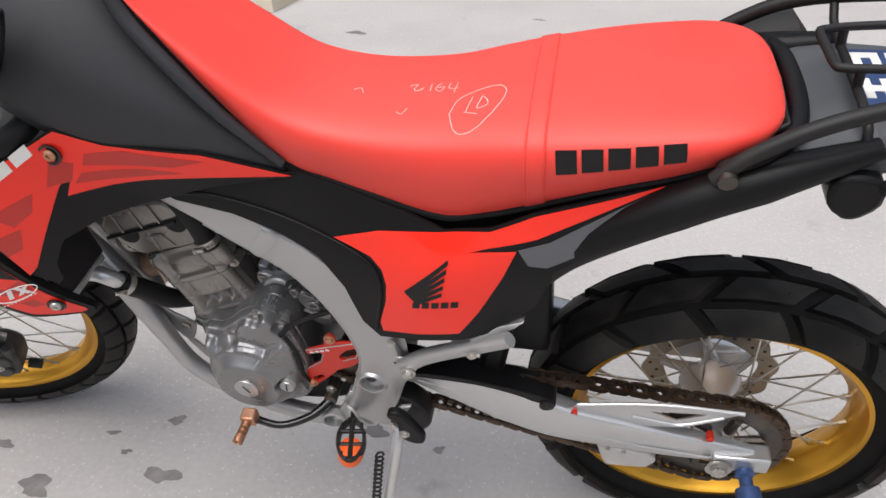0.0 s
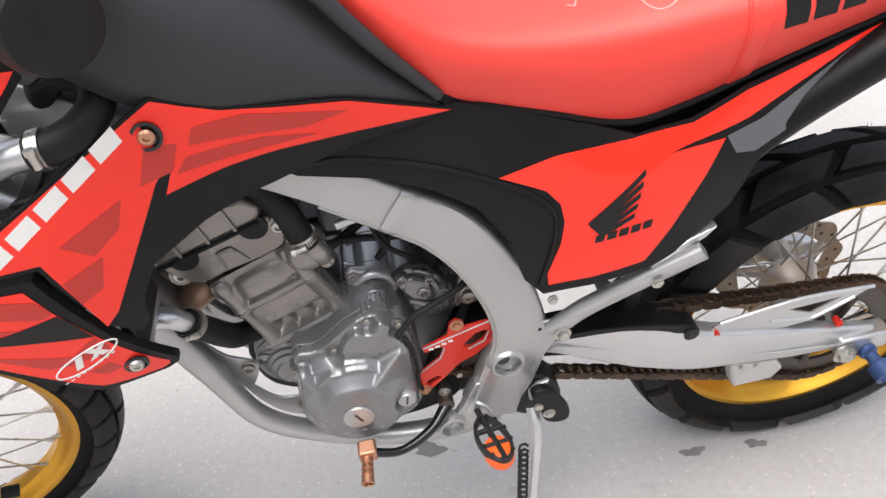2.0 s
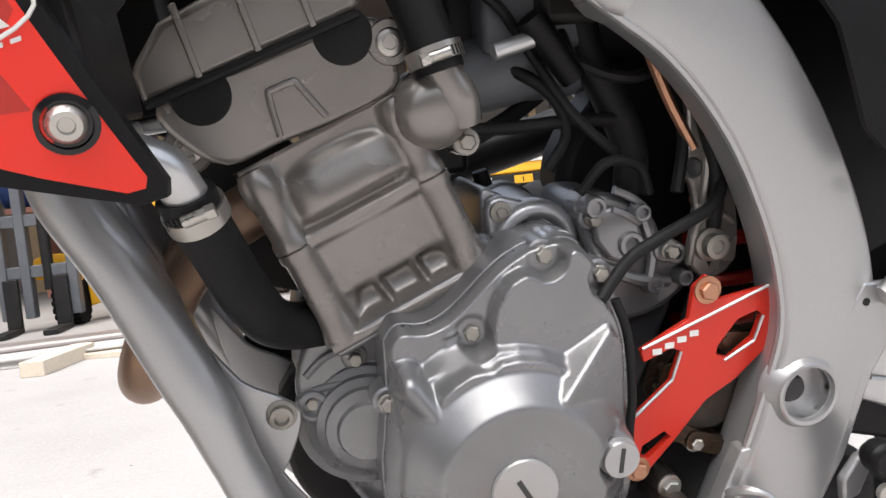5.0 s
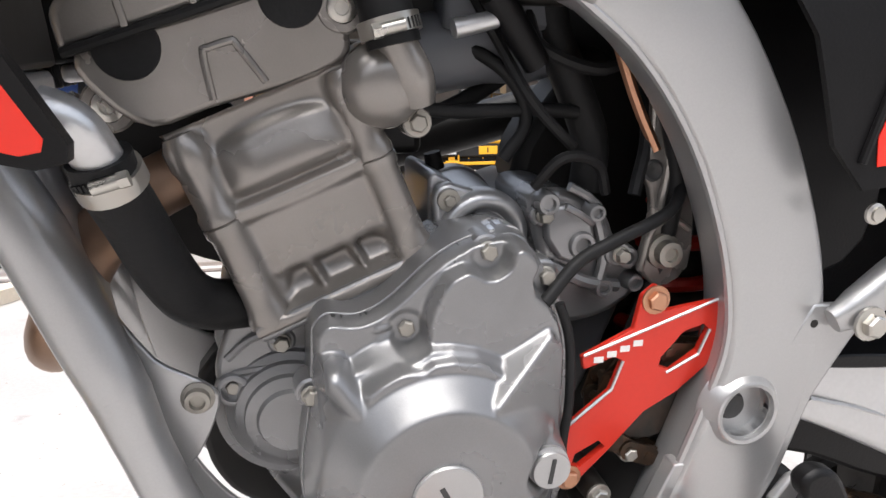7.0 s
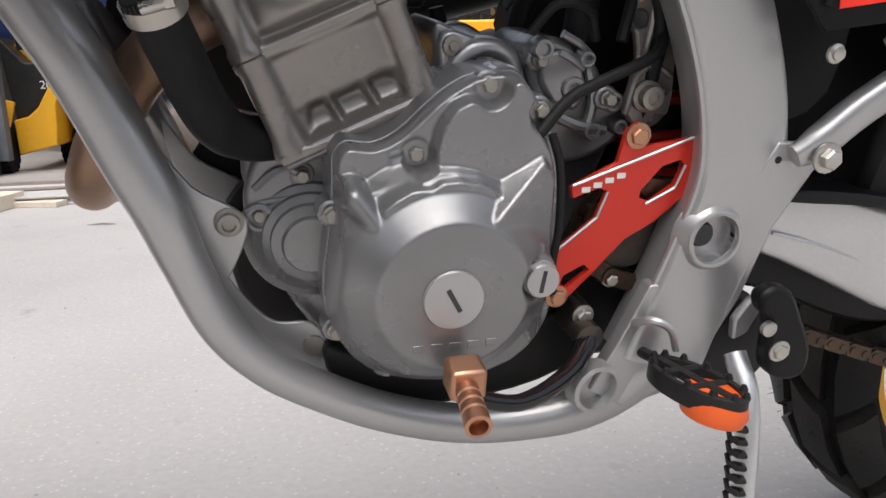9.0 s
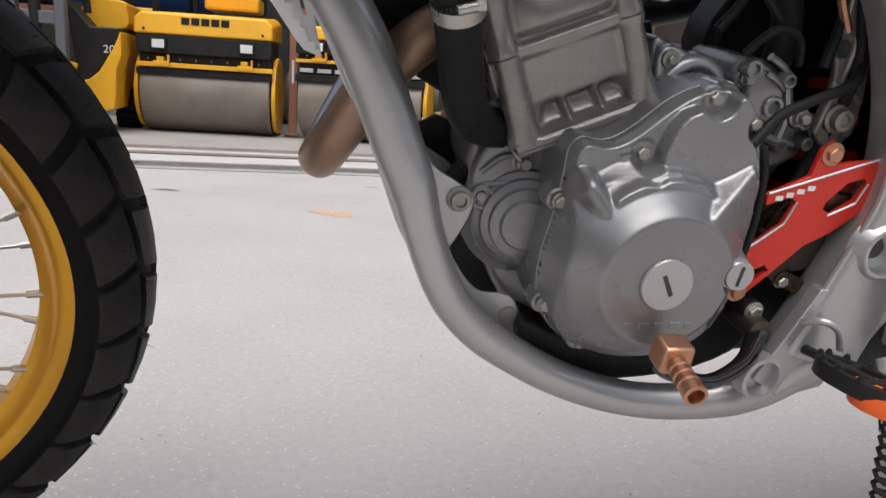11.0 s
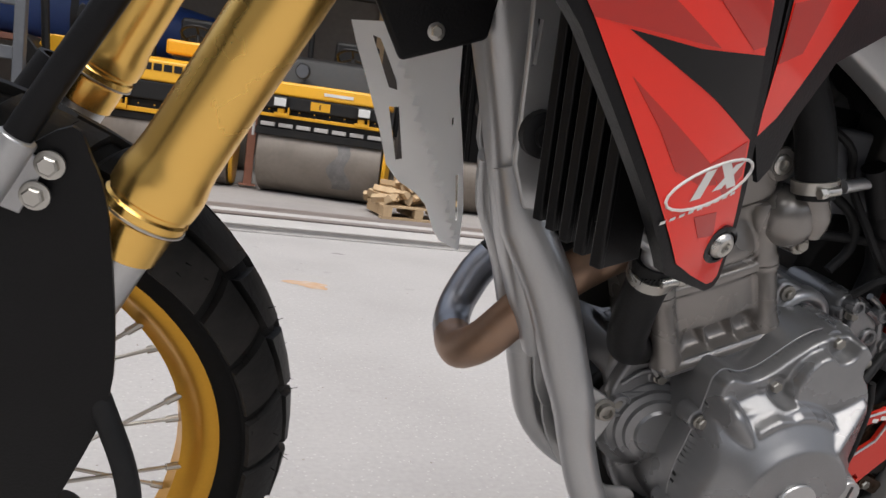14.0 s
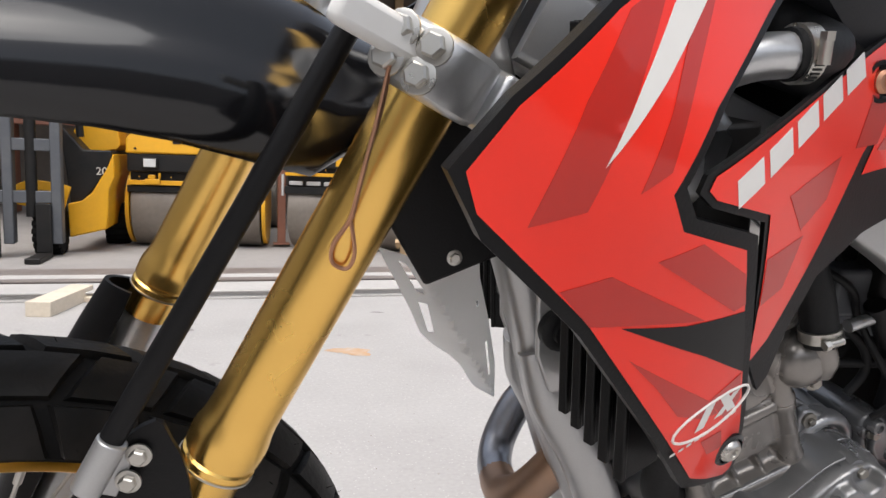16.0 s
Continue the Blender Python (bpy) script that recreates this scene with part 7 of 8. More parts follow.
# ---- radiators with louvre guards
for s in (-1, 1):
    bm = bmesh.new()
    R_ = pose(-0.2295, s * 0.124, 0.8235, 0, -6, 0)
    box(bm, (-0.012, -0.048, -0.150), (0.028, 0.048, 0.060), R_)
    rad = part("radiator", bm, "machine_black", bike, "black radiator with louvre guard", bevel=0.003)
    for i in range(5):
        bm = bmesh.new()
        box(bm, (-0.019, -0.0028, -0.167), (0.019, 0.0028, 0.118), R_ @ pose(-0.034, s * (-0.048 + i * 0.022), 0, 0, 0, 24 * -s))
        box(bm, (-0.021, -0.0040, -0.1665), (-0.0165, 0.0040, 0.1175), R_ @ pose(-0.034, s * (-0.048 + i * 0.022), 0, 0, 0, 24 * -s))
        part("louvre", bm, "black", rad, bevel=0.001)
    bm = bmesh.new()
    prism(bm, [(-0.288, 0.812), (-0.262, 0.812), (-0.2563, 0.7797), (-0.2518, 0.7297), (-0.2398, 0.6483), (-0.2585, 0.6485), (-0.2732, 0.6813), (-0.2798, 0.7451)], s * 0.040, s * 0.046)
    brk = part("radiator_bracket", bm, "silver", rad, "grey side bracket of the radiator", bevel=0.002)
    bm = bmesh.new()
    prism(bm, [(-0.2795, 0.782), (-0.2755, 0.782), (-0.2735, 0.752), (-0.2770, 0.750)], s * 0.030, s * 0.056)
    carve(brk, bm)
    bm = bmesh.new()
    box(bm, (-0.008, -0.046, -0.163), (0.026, 0.046, -0.1505), R_)
    part("tank_end", bm, "alu", rad, "bare aluminium end tank", bevel=0.004)
    bm = bmesh.new()
    box(bm, (-0.012, min(s * 0.0485, s * 0.054), -0.150), (0.020, max(s * 0.0485, s * 0.054), -0.07), R_)
    part("side_tank", bm, "alu", rad, "bare aluminium side tank", bevel=0.006)
    bm = bmesh.new()
    turned(bm, [(0, 0.0175), (0.008, 0.0170), (0.010, 0.013), (0.0102, 0.009), (0.016, 0.0085), (0.016, 0.0)], (-0.2585, s * 0.0465, 0.706), (0, s, 0), 18)
    part("mount", bm, "hose", rad, "black rubber mount")
bm = bmesh.new()
tube(bm, [(-0.262, -0.150, 0.880), (-0.243, -0.158, 0.908), (-0.2165, -0.163, 0.921), (-0.186, -0.165, 0.925)], 0.0135, 18, 5)
part("radiator_inlet", bm, "alu", bike, "bare aluminium radiator inlet")
bm = bmesh.new()
prism(bm, [(-0.295, 0.912), (-0.245, 0.905), (-0.218, 0.878), (-0.226, 0.835), (-0.270, 0.835)], -0.172, -0.085)
part("radiator_top", bm, "alu", bike, "bare aluminium radiator top tank", bevel=0.008, seg=3)
bm = bmesh.new()
tube(bm, [(-0.196, -0.1645, 0.9245), (-0.180, -0.164, 0.926), (-0.158, -0.152, 0.930), (-0.146, -0.125, 0.936), (-0.150, -0.100, 0.945), (-0.175, -0.085, 0.950), (-0.200, -0.070, 0.940), (-0.215, -0.05, 0.915)], 0.0155, 16, 5)
part("coolant_hose", bm, "hose", bike, "black rubber coolant hose looped beside the tank")
# hose stub, lower hose and clamps
bm = bmesh.new()
tube(bm, [(-0.226, -0.100, 0.668), (-0.205, -0.105, 0.6600), (-0.188, -0.105, 0.6580), (-0.1755, -0.103, 0.6500), (-0.1675, -0.095, 0.6320), (-0.165, -0.090, 0.622)], 0.0122, 18, 5)
part("radiator_outlet", bm, "alu", bike, "bare aluminium radiator outlet")
bm = bmesh.new()
tube(bm, [(-0.1685, -0.0955, 0.6360), (-0.1655, -0.0900, 0.6220), (-0.1579, -0.0750, 0.5974), (-0.1487, -0.0590, 0.5680), (-0.1385, -0.0460, 0.5460), (-0.125, -0.034, 0.5350), (-0.105, -0.022, 0.530)], [0.0162, 0.0162, 0.0162, 0.0165, 0.0165, 0.016, 0.016], 20, 5)
part("coolant_hose", bm, "hose", bike, "black rubber coolant hose")


def clamp(p, d_, r):
    p, d_ = V(p), V(d_).normalized()
    bm = bmesh.new()
    turned(bm, [(-0.005, r), (-0.005, r + 0.0018), (0.005, r + 0.0018), (0.005, r)], p, d_, 26)
    c = part("hose_clamp", bm, "steel", bike, "steel worm-drive hose clamp")
    bm = bmesh.new()
    o = d_.cross(V((0, 1, 0))).normalized()
    sp = p - V((0, r + 0.004, 0))
    rod(bm, sp + o * 0.008, sp - o * 0.005, 0.0036, n=10)
    rod(bm, sp + o * 0.013, sp + o * 0.008, 0.0044, n=6)
    part("clamp_screw", bm, "steel", c)
    bm = bmesh.new()
    for i in range(6):
        a = -0.15 - i * 0.16
        q = p + (V((0, -1, 0)) * math.cos(a) + o * math.sin(a)) * (r + 0.0019)
        rod(bm, q - d_ * 0.003, q + d_ * 0.003, 0.0008, n=4)
    part("clamp_slot", bm, "machine_black", c)


clamp((-0.1655, -0.0900, 0.6240), (0.25, 0.45, -0.86), 0.0164)
clamp((-0.187, -0.1645, 0.9255), (1.0, 0.0, 0.08), 0.0157)
bm = bmesh.new()
tube(bm, [(-0.017, -0.062, 0.690), (-0.022, -0.06, 0.71), (-0.034, -0.055, 0.745), (-0.06, -0.05, 0.79)], 0.0155, 16, 5)
part("coolant_hose", bm, "hose", bike, "black rubber coolant hose")
clamp((-0.0195, -0.0612, 0.700), (-0.25, 0.1, 0.95), 0.016)
# added black plates stand in for the shaded gaps round cylinder and crankcase
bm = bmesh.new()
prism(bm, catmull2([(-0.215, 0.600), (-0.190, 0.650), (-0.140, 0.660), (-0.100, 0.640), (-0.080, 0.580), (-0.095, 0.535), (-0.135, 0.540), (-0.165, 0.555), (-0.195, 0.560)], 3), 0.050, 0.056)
part("engine_side_plate", bm, "machine_black", bike, "black plate added for the dark gap behind the cylinder", bevel=0.002)
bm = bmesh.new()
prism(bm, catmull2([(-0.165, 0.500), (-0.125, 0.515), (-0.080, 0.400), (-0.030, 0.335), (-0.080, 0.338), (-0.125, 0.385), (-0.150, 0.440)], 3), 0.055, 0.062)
part("engine_side_plate", bm, "machine_black", bike, "black plate added for the dark gap before the crankcase", bevel=0.002)
# inlet side: carburettor hoses, cables, harness
bm = bmesh.new()
tube(bm, [(0.088, -0.02, 0.735), (0.094, -0.02, 0.700), (0.111, -0.021, 0.664), (0.125, -0.022, 0.629), (0.124, -0.022, 0.597)], 0.0125, 14, 5)
part("breather_hose", bm, "hose", bike, "black rubber breather hose")
bm = bmesh.new()
tube(bm, [(0.112, -0.052, 0.745), (0.120, -0.052, 0.707), (0.137, -0.054, 0.663), (0.155, -0.056, 0.628)], 0.0038, 8, 5)
part("copper_pipe", bm, "brass", bike, "thin copper-coloured pipe")
for pts, r in (([(0.066, -0.099, 0.545), (0.09, -0.09, 0.566), (0.115, -0.086, 0.577), (0.158, -0.075, 0.592), (0.175, -0.06, 0.61)], 0.0042),
               ([(0.075, -0.101, 0.545), (0.083, -0.101, 0.52), (0.086, -0.1, 0.48), (0.084, -0.099, 0.45), (0.088, -0.095, 0.425)], 0.003),
               ([(-0.02, -0.03, 0.655), (0.03, -0.02, 0.65), (0.08, -0.03, 0.652), (0.11, -0.03, 0.65)], 0.0048),
               ([(0.0, -0.02, 0.64), (0.05, 0.0, 0.66), (0.09, 0.01, 0.69), (0.10, 0.01, 0.74)], 0.006),
               ([(0.02, -0.01, 0.70), (0.06, -0.03, 0.675), (0.075, -0.03, 0.645), (0.06, -0.03, 0.62)], 0.0045),
               ([(0.16, -0.05, 0.72), (0.158, -0.06, 0.66), (0.17, -0.06, 0.60), (0.16, -0.05, 0.52), (0.13, -0.06, 0.46)], 0.006)):
    bm = bmesh.new()
    tube(bm, pts, r, 10, 6)
    part("cable", bm, "hose", bike, "black sheathed cable")
bm = bmesh.new()
prism(bm, catmull2([(0.146, 0.700), (0.1495, 0.655), (0.1490, 0.628), (0.1450, 0.6150), (0.1520, 0.604), (0.1555, 0.586), (0.1526, 0.566), (0.1500, 0.550), (0.1600, 0.538), (0.1725, 0.536), (0.1870, 0.5483), (0.1875, 0.5803), (0.1815, 0.6186), (0.176, 0.650), (0.168, 0.700)], 2), -0.058, -0.050)
hanger = part("engine_hanger", bm, "cylinder", bike, "grey engine hanger plate", bevel=0.002)
bm = bmesh.new()
turned(bm, [(-0.004, 0.0075), (0.001, 0.0072), (0.0015, 0.0055), (0.0008, 0.0042), (0.0006, 0.0)], (0.1530, -0.058, 0.6152), (0, -1, 0), 20)
part("eyelet", bm, "caliper", hanger, "dark bolt eye")
bm = bmesh.new()
turned(bm, [(0, 0.0120), (0.004, 0.0118), (0.005, 0.0088), (0.012, 0.0085), (0.0125, 0.005), (0.010, 0.0045), (0.010, 0.0)], (0.1655, -0.058, 0.5610), (0, -1, 0), 20)
part("bolt", bm, "bolt", hanger, "dull plated hanger bolt")
for pts, r in (([(0.160, -0.0585, 0.590), (0.163, -0.0590, 0.620), (0.160, -0.0585, 0.660)], 0.0030), ([(0.150, -0.0585, 0.548), (0.156, -0.059, 0.575), (0.170, -0.059, 0.583), (0.184, -0.0585, 0.575)], 0.0026)):
    bm = bmesh.new()
    tube(bm, pts, r, 8, 4)
    part("cast_rib", bm, "cylinder", hanger)
bm = bmesh.new()
turned(bm, [(-0.05, 0.024), (-0.03, 0.026), (0.0, 0.024), (0.03, 0.028), (0.05, 0.026)], (0.05, 0.0, 0.69), (1, 0, 0.15), 28)
box(bm, (0.02, -0.03, 0.70), (0.09, 0.03, 0.745))
part("throttle_body", bm, "machine_grey", bike, "dark throttle body", bevel=0.004)
bm = bmesh.new()
prism(bm, catmull2([(0.10, 0.72), (0.20, 0.72), (0.26, 0.66), (0.27, 0.57), (0.25, 0.50), (0.23, 0.55), (0.205, 0.64), (0.14, 0.70)], 3), -0.04, 0.075)
part("airbox", bm, "black", bike, "black airbox behind the engine", bevel=0.01)
bm = bmesh.new()
rod(bm, (0.215, 0.03, 0.42), (0.27, 0.03, 0.70), 0.032, 0.03, 20)
part("shock_body", bm, "machine_black", bike, "dark rear shock body")
bm = bmesh.new()
k = 60
tube(bm, [V((0.225, 0.03, 0.46)).lerp(V((0.262, 0.03, 0.66)), i / k) + V((math.cos(i * 0.63) * 0.04, math.sin(i * 0.63) * 0.04, 0)) for i in range(k + 1)], 0.006, 8, 2)
part("shock_spring", bm, "guard_red", bike, "red shock spring")

# ---- exhaust
bm = bmesh.new()
tube(bm, [(-0.130, 0.000, 0.615), (-0.165, -0.004, 0.597), (-0.192, 0.004, 0.570), (-0.2104, 0.0141, 0.5420), (-0.230, 0.030, 0.504), (-0.2400, 0.055, 0.480), (-0.2395, 0.078, 0.474), (-0.2365, 0.096, 0.474)], 0.0190, 22, 6)
part("exhaust_header", bm, "exhaust", bike, "heat-browned exhaust header pipe")
bm = bmesh.new()
tube(bm, [(-0.2370, 0.094, 0.474), (-0.2320, 0.118, 0.477), (-0.2215, 0.139, 0.492), (-0.2050, 0.148, 0.522), (-0.190, 0.150, 0.542)], 0.0189, 20, 6)
part("exhaust_bend", bm, "exhaust_blue", bike, "blued steel exhaust bend")
# middle pipe coloured black so that it hardly shows past the frame tubes
bm = bmesh.new()
tube(bm, [(-0.191, 0.150, 0.541), (-0.16, 0.152, 0.562), (-0.05, 0.145, 0.59), (0.15, 0.14, 0.64), (0.3, 0.15, 0.70), (0.42, 0.155, 0.76)], 0.0188, 18, 5)
part("exhaust_mid_pipe", bm, "machine_black", bike, "middle pipe coloured black to make it recede")
bm = bmesh.new()
turned(bm, [(0, 0.03), (0.03, 0.055), (0.36, 0.06), (0.39, 0.05), (0.40, 0.02)], (0.40, 0.165, 0.75), (0.93, 0.05, 0.36), 30)
part("silencer", bm, "machine_black", bike, "black silencer on the far side")
# ---- side stand, footpeg, lever
bm = bmesh.new()
tube(bm, [(0.236, -0.120, 0.37), (0.234, -0.150, 0.33), (0.208, -0.205, 0.19), (0.182, -0.262, 0.056)], [0.009, 0.0095, 0.0092, 0.009], 14, 4)
stand = part("side_stand", bm, "alu", bike, "silver side stand leg, folded out")
bm = bmesh.new()
prism(bm, [(0.155, 0.050), (0.215, 0.050), (0.205, 0.058), (0.165, 0.058)], -0.29, -0.235)
part("stand_foot", bm, "steel", stand)
bm = bmesh.new()
k = 96
tube(bm, [V((0.212, -0.165, 0.345)).lerp(V((0.196, -0.215, 0.205)), i / k) + V((math.cos(i * 1.05) * 0.0065, math.sin(i * 1.05) * 0.0065, 0)) for i in range(k + 1)], 0.0022, 6, 1)
part("spring", bm, "machine_black", stand, "black coil spring")
bm = bmesh.new()
prism(bm, catmull2([(0.230, 0.431), (0.241, 0.437), (0.256, 0.431), (0.269, 0.410), (0.283, 0.382), (0.282, 0.360), (0.264, 0.356), (0.247, 0.368), (0.243, 0.395), (0.240, 0.410), (0.231, 0.420)], 3), -0.130, -0.1455)
sw = part("stand_switch", bm, "black", bike, "black plastic stand switch", bevel=0.004)
bolts(sw, [((0.2535, -0.1455, 0.384), (0, -1, 0), 0.006, 0.005)])
bm = bmesh.new()
turned(bm, [(0, 0.006), (0.004, 0.006), (0.005, 0.004)], (0.2380, -0.1455, 0.4055), (0, -1, 0), 14)
part("bolt", bm, "steel", sw)
bm = bmesh.new()
prism(bm, [(0.232, 0.398), (0.244, 0.414), (0.262, 0.419), (0.254, 0.404), (0.246, 0.385), (0.234, 0.38)], -0.110, -0.118)
part("stand_bracket", bm, "silver", bike, "silver stand bracket", bevel=0.002)
# added black block fills the dark gap behind the stand switch
bm = bmesh.new()
prism(bm, catmull2([(0.205, 0.41), (0.245, 0.415), (0.275, 0.39), (0.285, 0.35), (0.262, 0.325), (0.225, 0.33), (0.205, 0.36)], 3), -0.062, -0.104)
part("stand_mount", bm, "machine_black", bike, "black block added to fill the dark gap by the stand", bevel=0.006)
# folding footpeg: open oval ring with cross bars over an orange pad
bm = bmesh.new()
PG = pose(0.170, -0.166, 0.378, -5, 8, 12) @ Matrix.Scale(0.80, 4)
ring = []
for i in range(33):
    a = 2 * math.pi * i / 32
    ring.append(PG @ V((0.026 * math.cos(a), 0.048 * math.sin(a), 0.0)))
tube(bm, ring, per=1, r=0.006, section=rounded(1.25, 0.42, 2, 0.5), side=(0, 0, 1))
rod(bm, PG @ V((0, -0.05, 0.004)), PG @ V((0, 0.075, 0.004)), 0.0045, n=8)
rod(bm, PG @ V((-0.027, -0.012, 0.004)), PG @ V((0.027, -0.012, 0.004)), 0.004, n=8)
rod(bm, PG @ V((-0.026, 0.02, 0.004)), PG @ V((0.026, 0.02, 0.004)), 0.004, n=8)
peg = part("footpeg", bm, "machine_black", bike, "black serrated footpeg with an orange pad")
bm = bmesh.new()
rings = []
for k, h in ((0.86, 0.006), (0.97, 0.004), (1.0, 0.0), (1.08, -0.010), (0.98, -0.018)):
    rings.append([PG @ V((0.024 * k * math.cos(a), 0.029 * k * math.sin(a) - 0.022, h)) for a in [2 * math.pi * i / 24 for i in range(24)]])
ring_loft(bm, rings)
part("pad", bm, "orange", peg, "orange plastic pad")
for i in range(12):
    a = 2 * math.pi * (i + 0.5) / 12
    bm = bmesh.new()
    c = PG @ V((0.026 * math.cos(a), 0.048 * math.sin(a), 0.009))
    rod(bm, c, c + V((0, 0, 0.004)), 0.0036, 0.0018, 6)
    part("tooth", bm, "machine_black", peg)
bm = bmesh.new()
prism(bm, [(0.120, 0.345), (0.140, 0.385), (0.160, 0.430), (0.19, 0.43), (0.21, 0.37), (0.19, 0.335), (0.15, 0.325)], -0.095, -0.109)
tube(bm, [(0.150, -0.108, 0.400), (0.158, -0.122, 0.408), (0.170, -0.128, 0.402), (0.176, -0.130, 0.385)], 0.0034, 8, 4)
part("peg_bracket", bm, "silver", bike, "silver footpeg bracket", bevel=0.005)
bm = bmesh.new()
tube(bm, [(0.118, -0.100, 0.385), (0.09, -0.128, 0.375), (0.045, -0.15, 0.372), (0.004, -0.152, 0.386), (0.002, -0.158, 0.398)], [0.009, 0.007, 0.006, 0.0065, 0.008], 12, 5)
lever = part("gear_lever", bm, "gloss_black", bike, "black gear lever with a copper-coloured tip")
bm = bmesh.new()
box(bm, (-0.012, -0.010, -0.010), (0.012, 0.012, 0.012), pose(0.002, -0.161, 0.403, 4, 0, 0))
part("tip_block", bm, "brass", lever, "copper-coloured block", bevel=0.003)
bm = bmesh.new()
turned(bm, [(0, 0.0075), (0.01, 0.0078), (0.011, 0.0066), (0.0125, 0.0078), (0.018, 0.008), (0.019, 0.0068), (0.0205, 0.008), (0.026, 0.0082), (0.027, 0.007), (0.0285, 0.0083), (0.038, 0.0085), (0.0385, 0.006), (0.03, 0.005)],
       (0.0005, -0.1680, 0.4025), (-0.09, -1.0, -0.10), 22)
part("tip", bm, "brass", lever, "grooved copper-coloured tip")
bm = bmesh.new()
turned(bm, [(-0.03, 0.011), (0.012, 0.011), (0.014, 0.006)], (0.118, -0.092, 0.388), (0, -1, 0), 20)
part("lever_pivot", bm, "chain_clean", bike, "dark gear lever pivot")
# passenger peg bracket
bm = bmesh.new()
tube(bm, [(0.256, -0.122, 0.520), (0.272, -0.124, 0.530), (0.30, -0.128, 0.556), (0.345, -0.14, 0.593), (0.39, -0.152, 0.627), (0.425, -0.160, 0.652)], [0.008, 0.0125, 0.0125, 0.0120, 0.0115, 0.011], per=4, section=rounded(0.8, 1.0, 3, 0.85))
pb = part("passenger_peg_bracket", bm, "silver", bike, "silver passenger peg bracket", 40, basis=Matrix.Translation((0, 0.005, 0.006)))
bm = bmesh.new()
prism(bm, [(0.318, 0.600), (0.352, 0.632), (0.372, 0.622), (0.366, 0.606), (0.338, 0.578)], -0.112, -0.116)
part("step_plate", bm, "alu", pb, "bare stepped plate", bevel=0.001)
bm = bmesh.new()
rod(bm, (0.345, -0.125, 0.598), (0.372, -0.13, 0.617), 0.006, 0.006, 12)
part("pin", bm, "alu", pb)
bm = bmesh.new()
prism(bm, [(0.368, 0.618), (0.43, 0.662), (0.442, 0.676), (0.41, 0.662), (0.372, 0.632)], -0.150, -0.138)
part("peg_blade", bm, "alu", pb, "thin bare blade", bevel=0.001)
bolts(pb, [((0.272, -0.134, 0.522), (0, -1, 0), 0.0078, 0.009), ((0.374, -0.163, 0.615), (0, -1, 0), 0.005, 0.004)])

# ---- tail, rails, rack
bm = bmesh.new()
rings = []
for x, zt, zl, w in ((0.56, 0.87, 0.80, 0.09), (0.62, 0.895, 0.84, 0.112), (0.66, 0.905, 0.865, 0.122), (0.70, 0.922, 0.88, 0.122), (0.735, 0.935, 0.885, 0.117), (0.78, 0.945, 0.89, 0.108), (0.84, 0.947, 0.90, 0.095), (0.92, 0.948, 0.91, 0.08), (1.0, 0.948, 0.92, 0.06)):
    rings.append([(x, -w, zl + 0.02), (x, -w, zt - 0.012), (x, -w * 0.85, zt), (x, 0, zt + 0.004), (x, w * 0.85, zt), (x, w, zt - 0.012), (x, w, zl + 0.02), (x, w * 0.8, zl), (x, -w * 0.8, zl)])
ring_loft(bm, rings)
tail = part("rear_fender", bm, "tail", bike, "black plastic rear fender", 30, 0.004)
# collar that closes round the seat's end
bm = bmesh.new()
pl_ = [(0.645, 0.131), (0.672, 0.122), (0.694, 0.104), (0.709, 0.074), (0.715, 0.03), (0.715, -0.03), (0.709, -0.074), (0.694, -0.104), (0.672, -0.122), (0.645, -0.131)]
tube(bm, [(x, y, 0.925 + 0.30 * (x - 0.645)) for x, y in pl_], [0.004, 0.007, 0.009, 0.010, 0.010, 0.010, 0.010, 0.009, 0.007, 0.004], per=3)
part("seat_collar", bm, "black", tail, "black collar round the seat's end")
for s in (-1, 1):
    bm = bmesh.new()
    tube(bm, [(0.45, s * 0.105, 0.72), (0.50, s * 0.115, 0.79), (0.60, s * 0.124, 0.868), (0.68, s * 0.124, 0.91), (0.78, s * 0.105, 0.94)], [0.016, 0.022, 0.026, 0.024, 0.012], 12, 5)
    part("tail_rail", bm, "black", bike, "black tail rail")
    bm = bmesh.new()
    tube(bm, [(0.628, s * 0.135, 0.915), (0.66, s * 0.132, 0.945), (0.72, s * 0.125, 0.978), (0.80, s * 0.11, 0.995), (0.92, s * 0.09, 1.005), (1.0, s * 0.06, 1.01)], 0.0085, 12, 5)
    rack = part("rack_rail", bm, "machine_black", bike, "black tubular rack rail")
    bm = bmesh.new()
    rod(bm, (0.640, s * 0.122, 0.924), (0.640, s * 0.147, 0.921), 0.0095)
    part("rail_stub", bm, "chain_clean", rack, "open tube stub")
bm = bmesh.new()
tube(bm, [(1.0, -0.045, 0.99), (0.80, -0.036, 0.986), (0.750, -0.034, 0.985), (0.741, -0.026, 0.985), (0.739, 0.006, 0.985), (0.738, 0.038, 0.985), (0.747, 0.047, 0.985), (0.80, 0.055, 0.986), (1.0, 0.065, 0.99)], 0.0048, 10, 4)
lug = part("luggage_rack", bm, "machine_black", bike, "black tubular steel luggage rack")
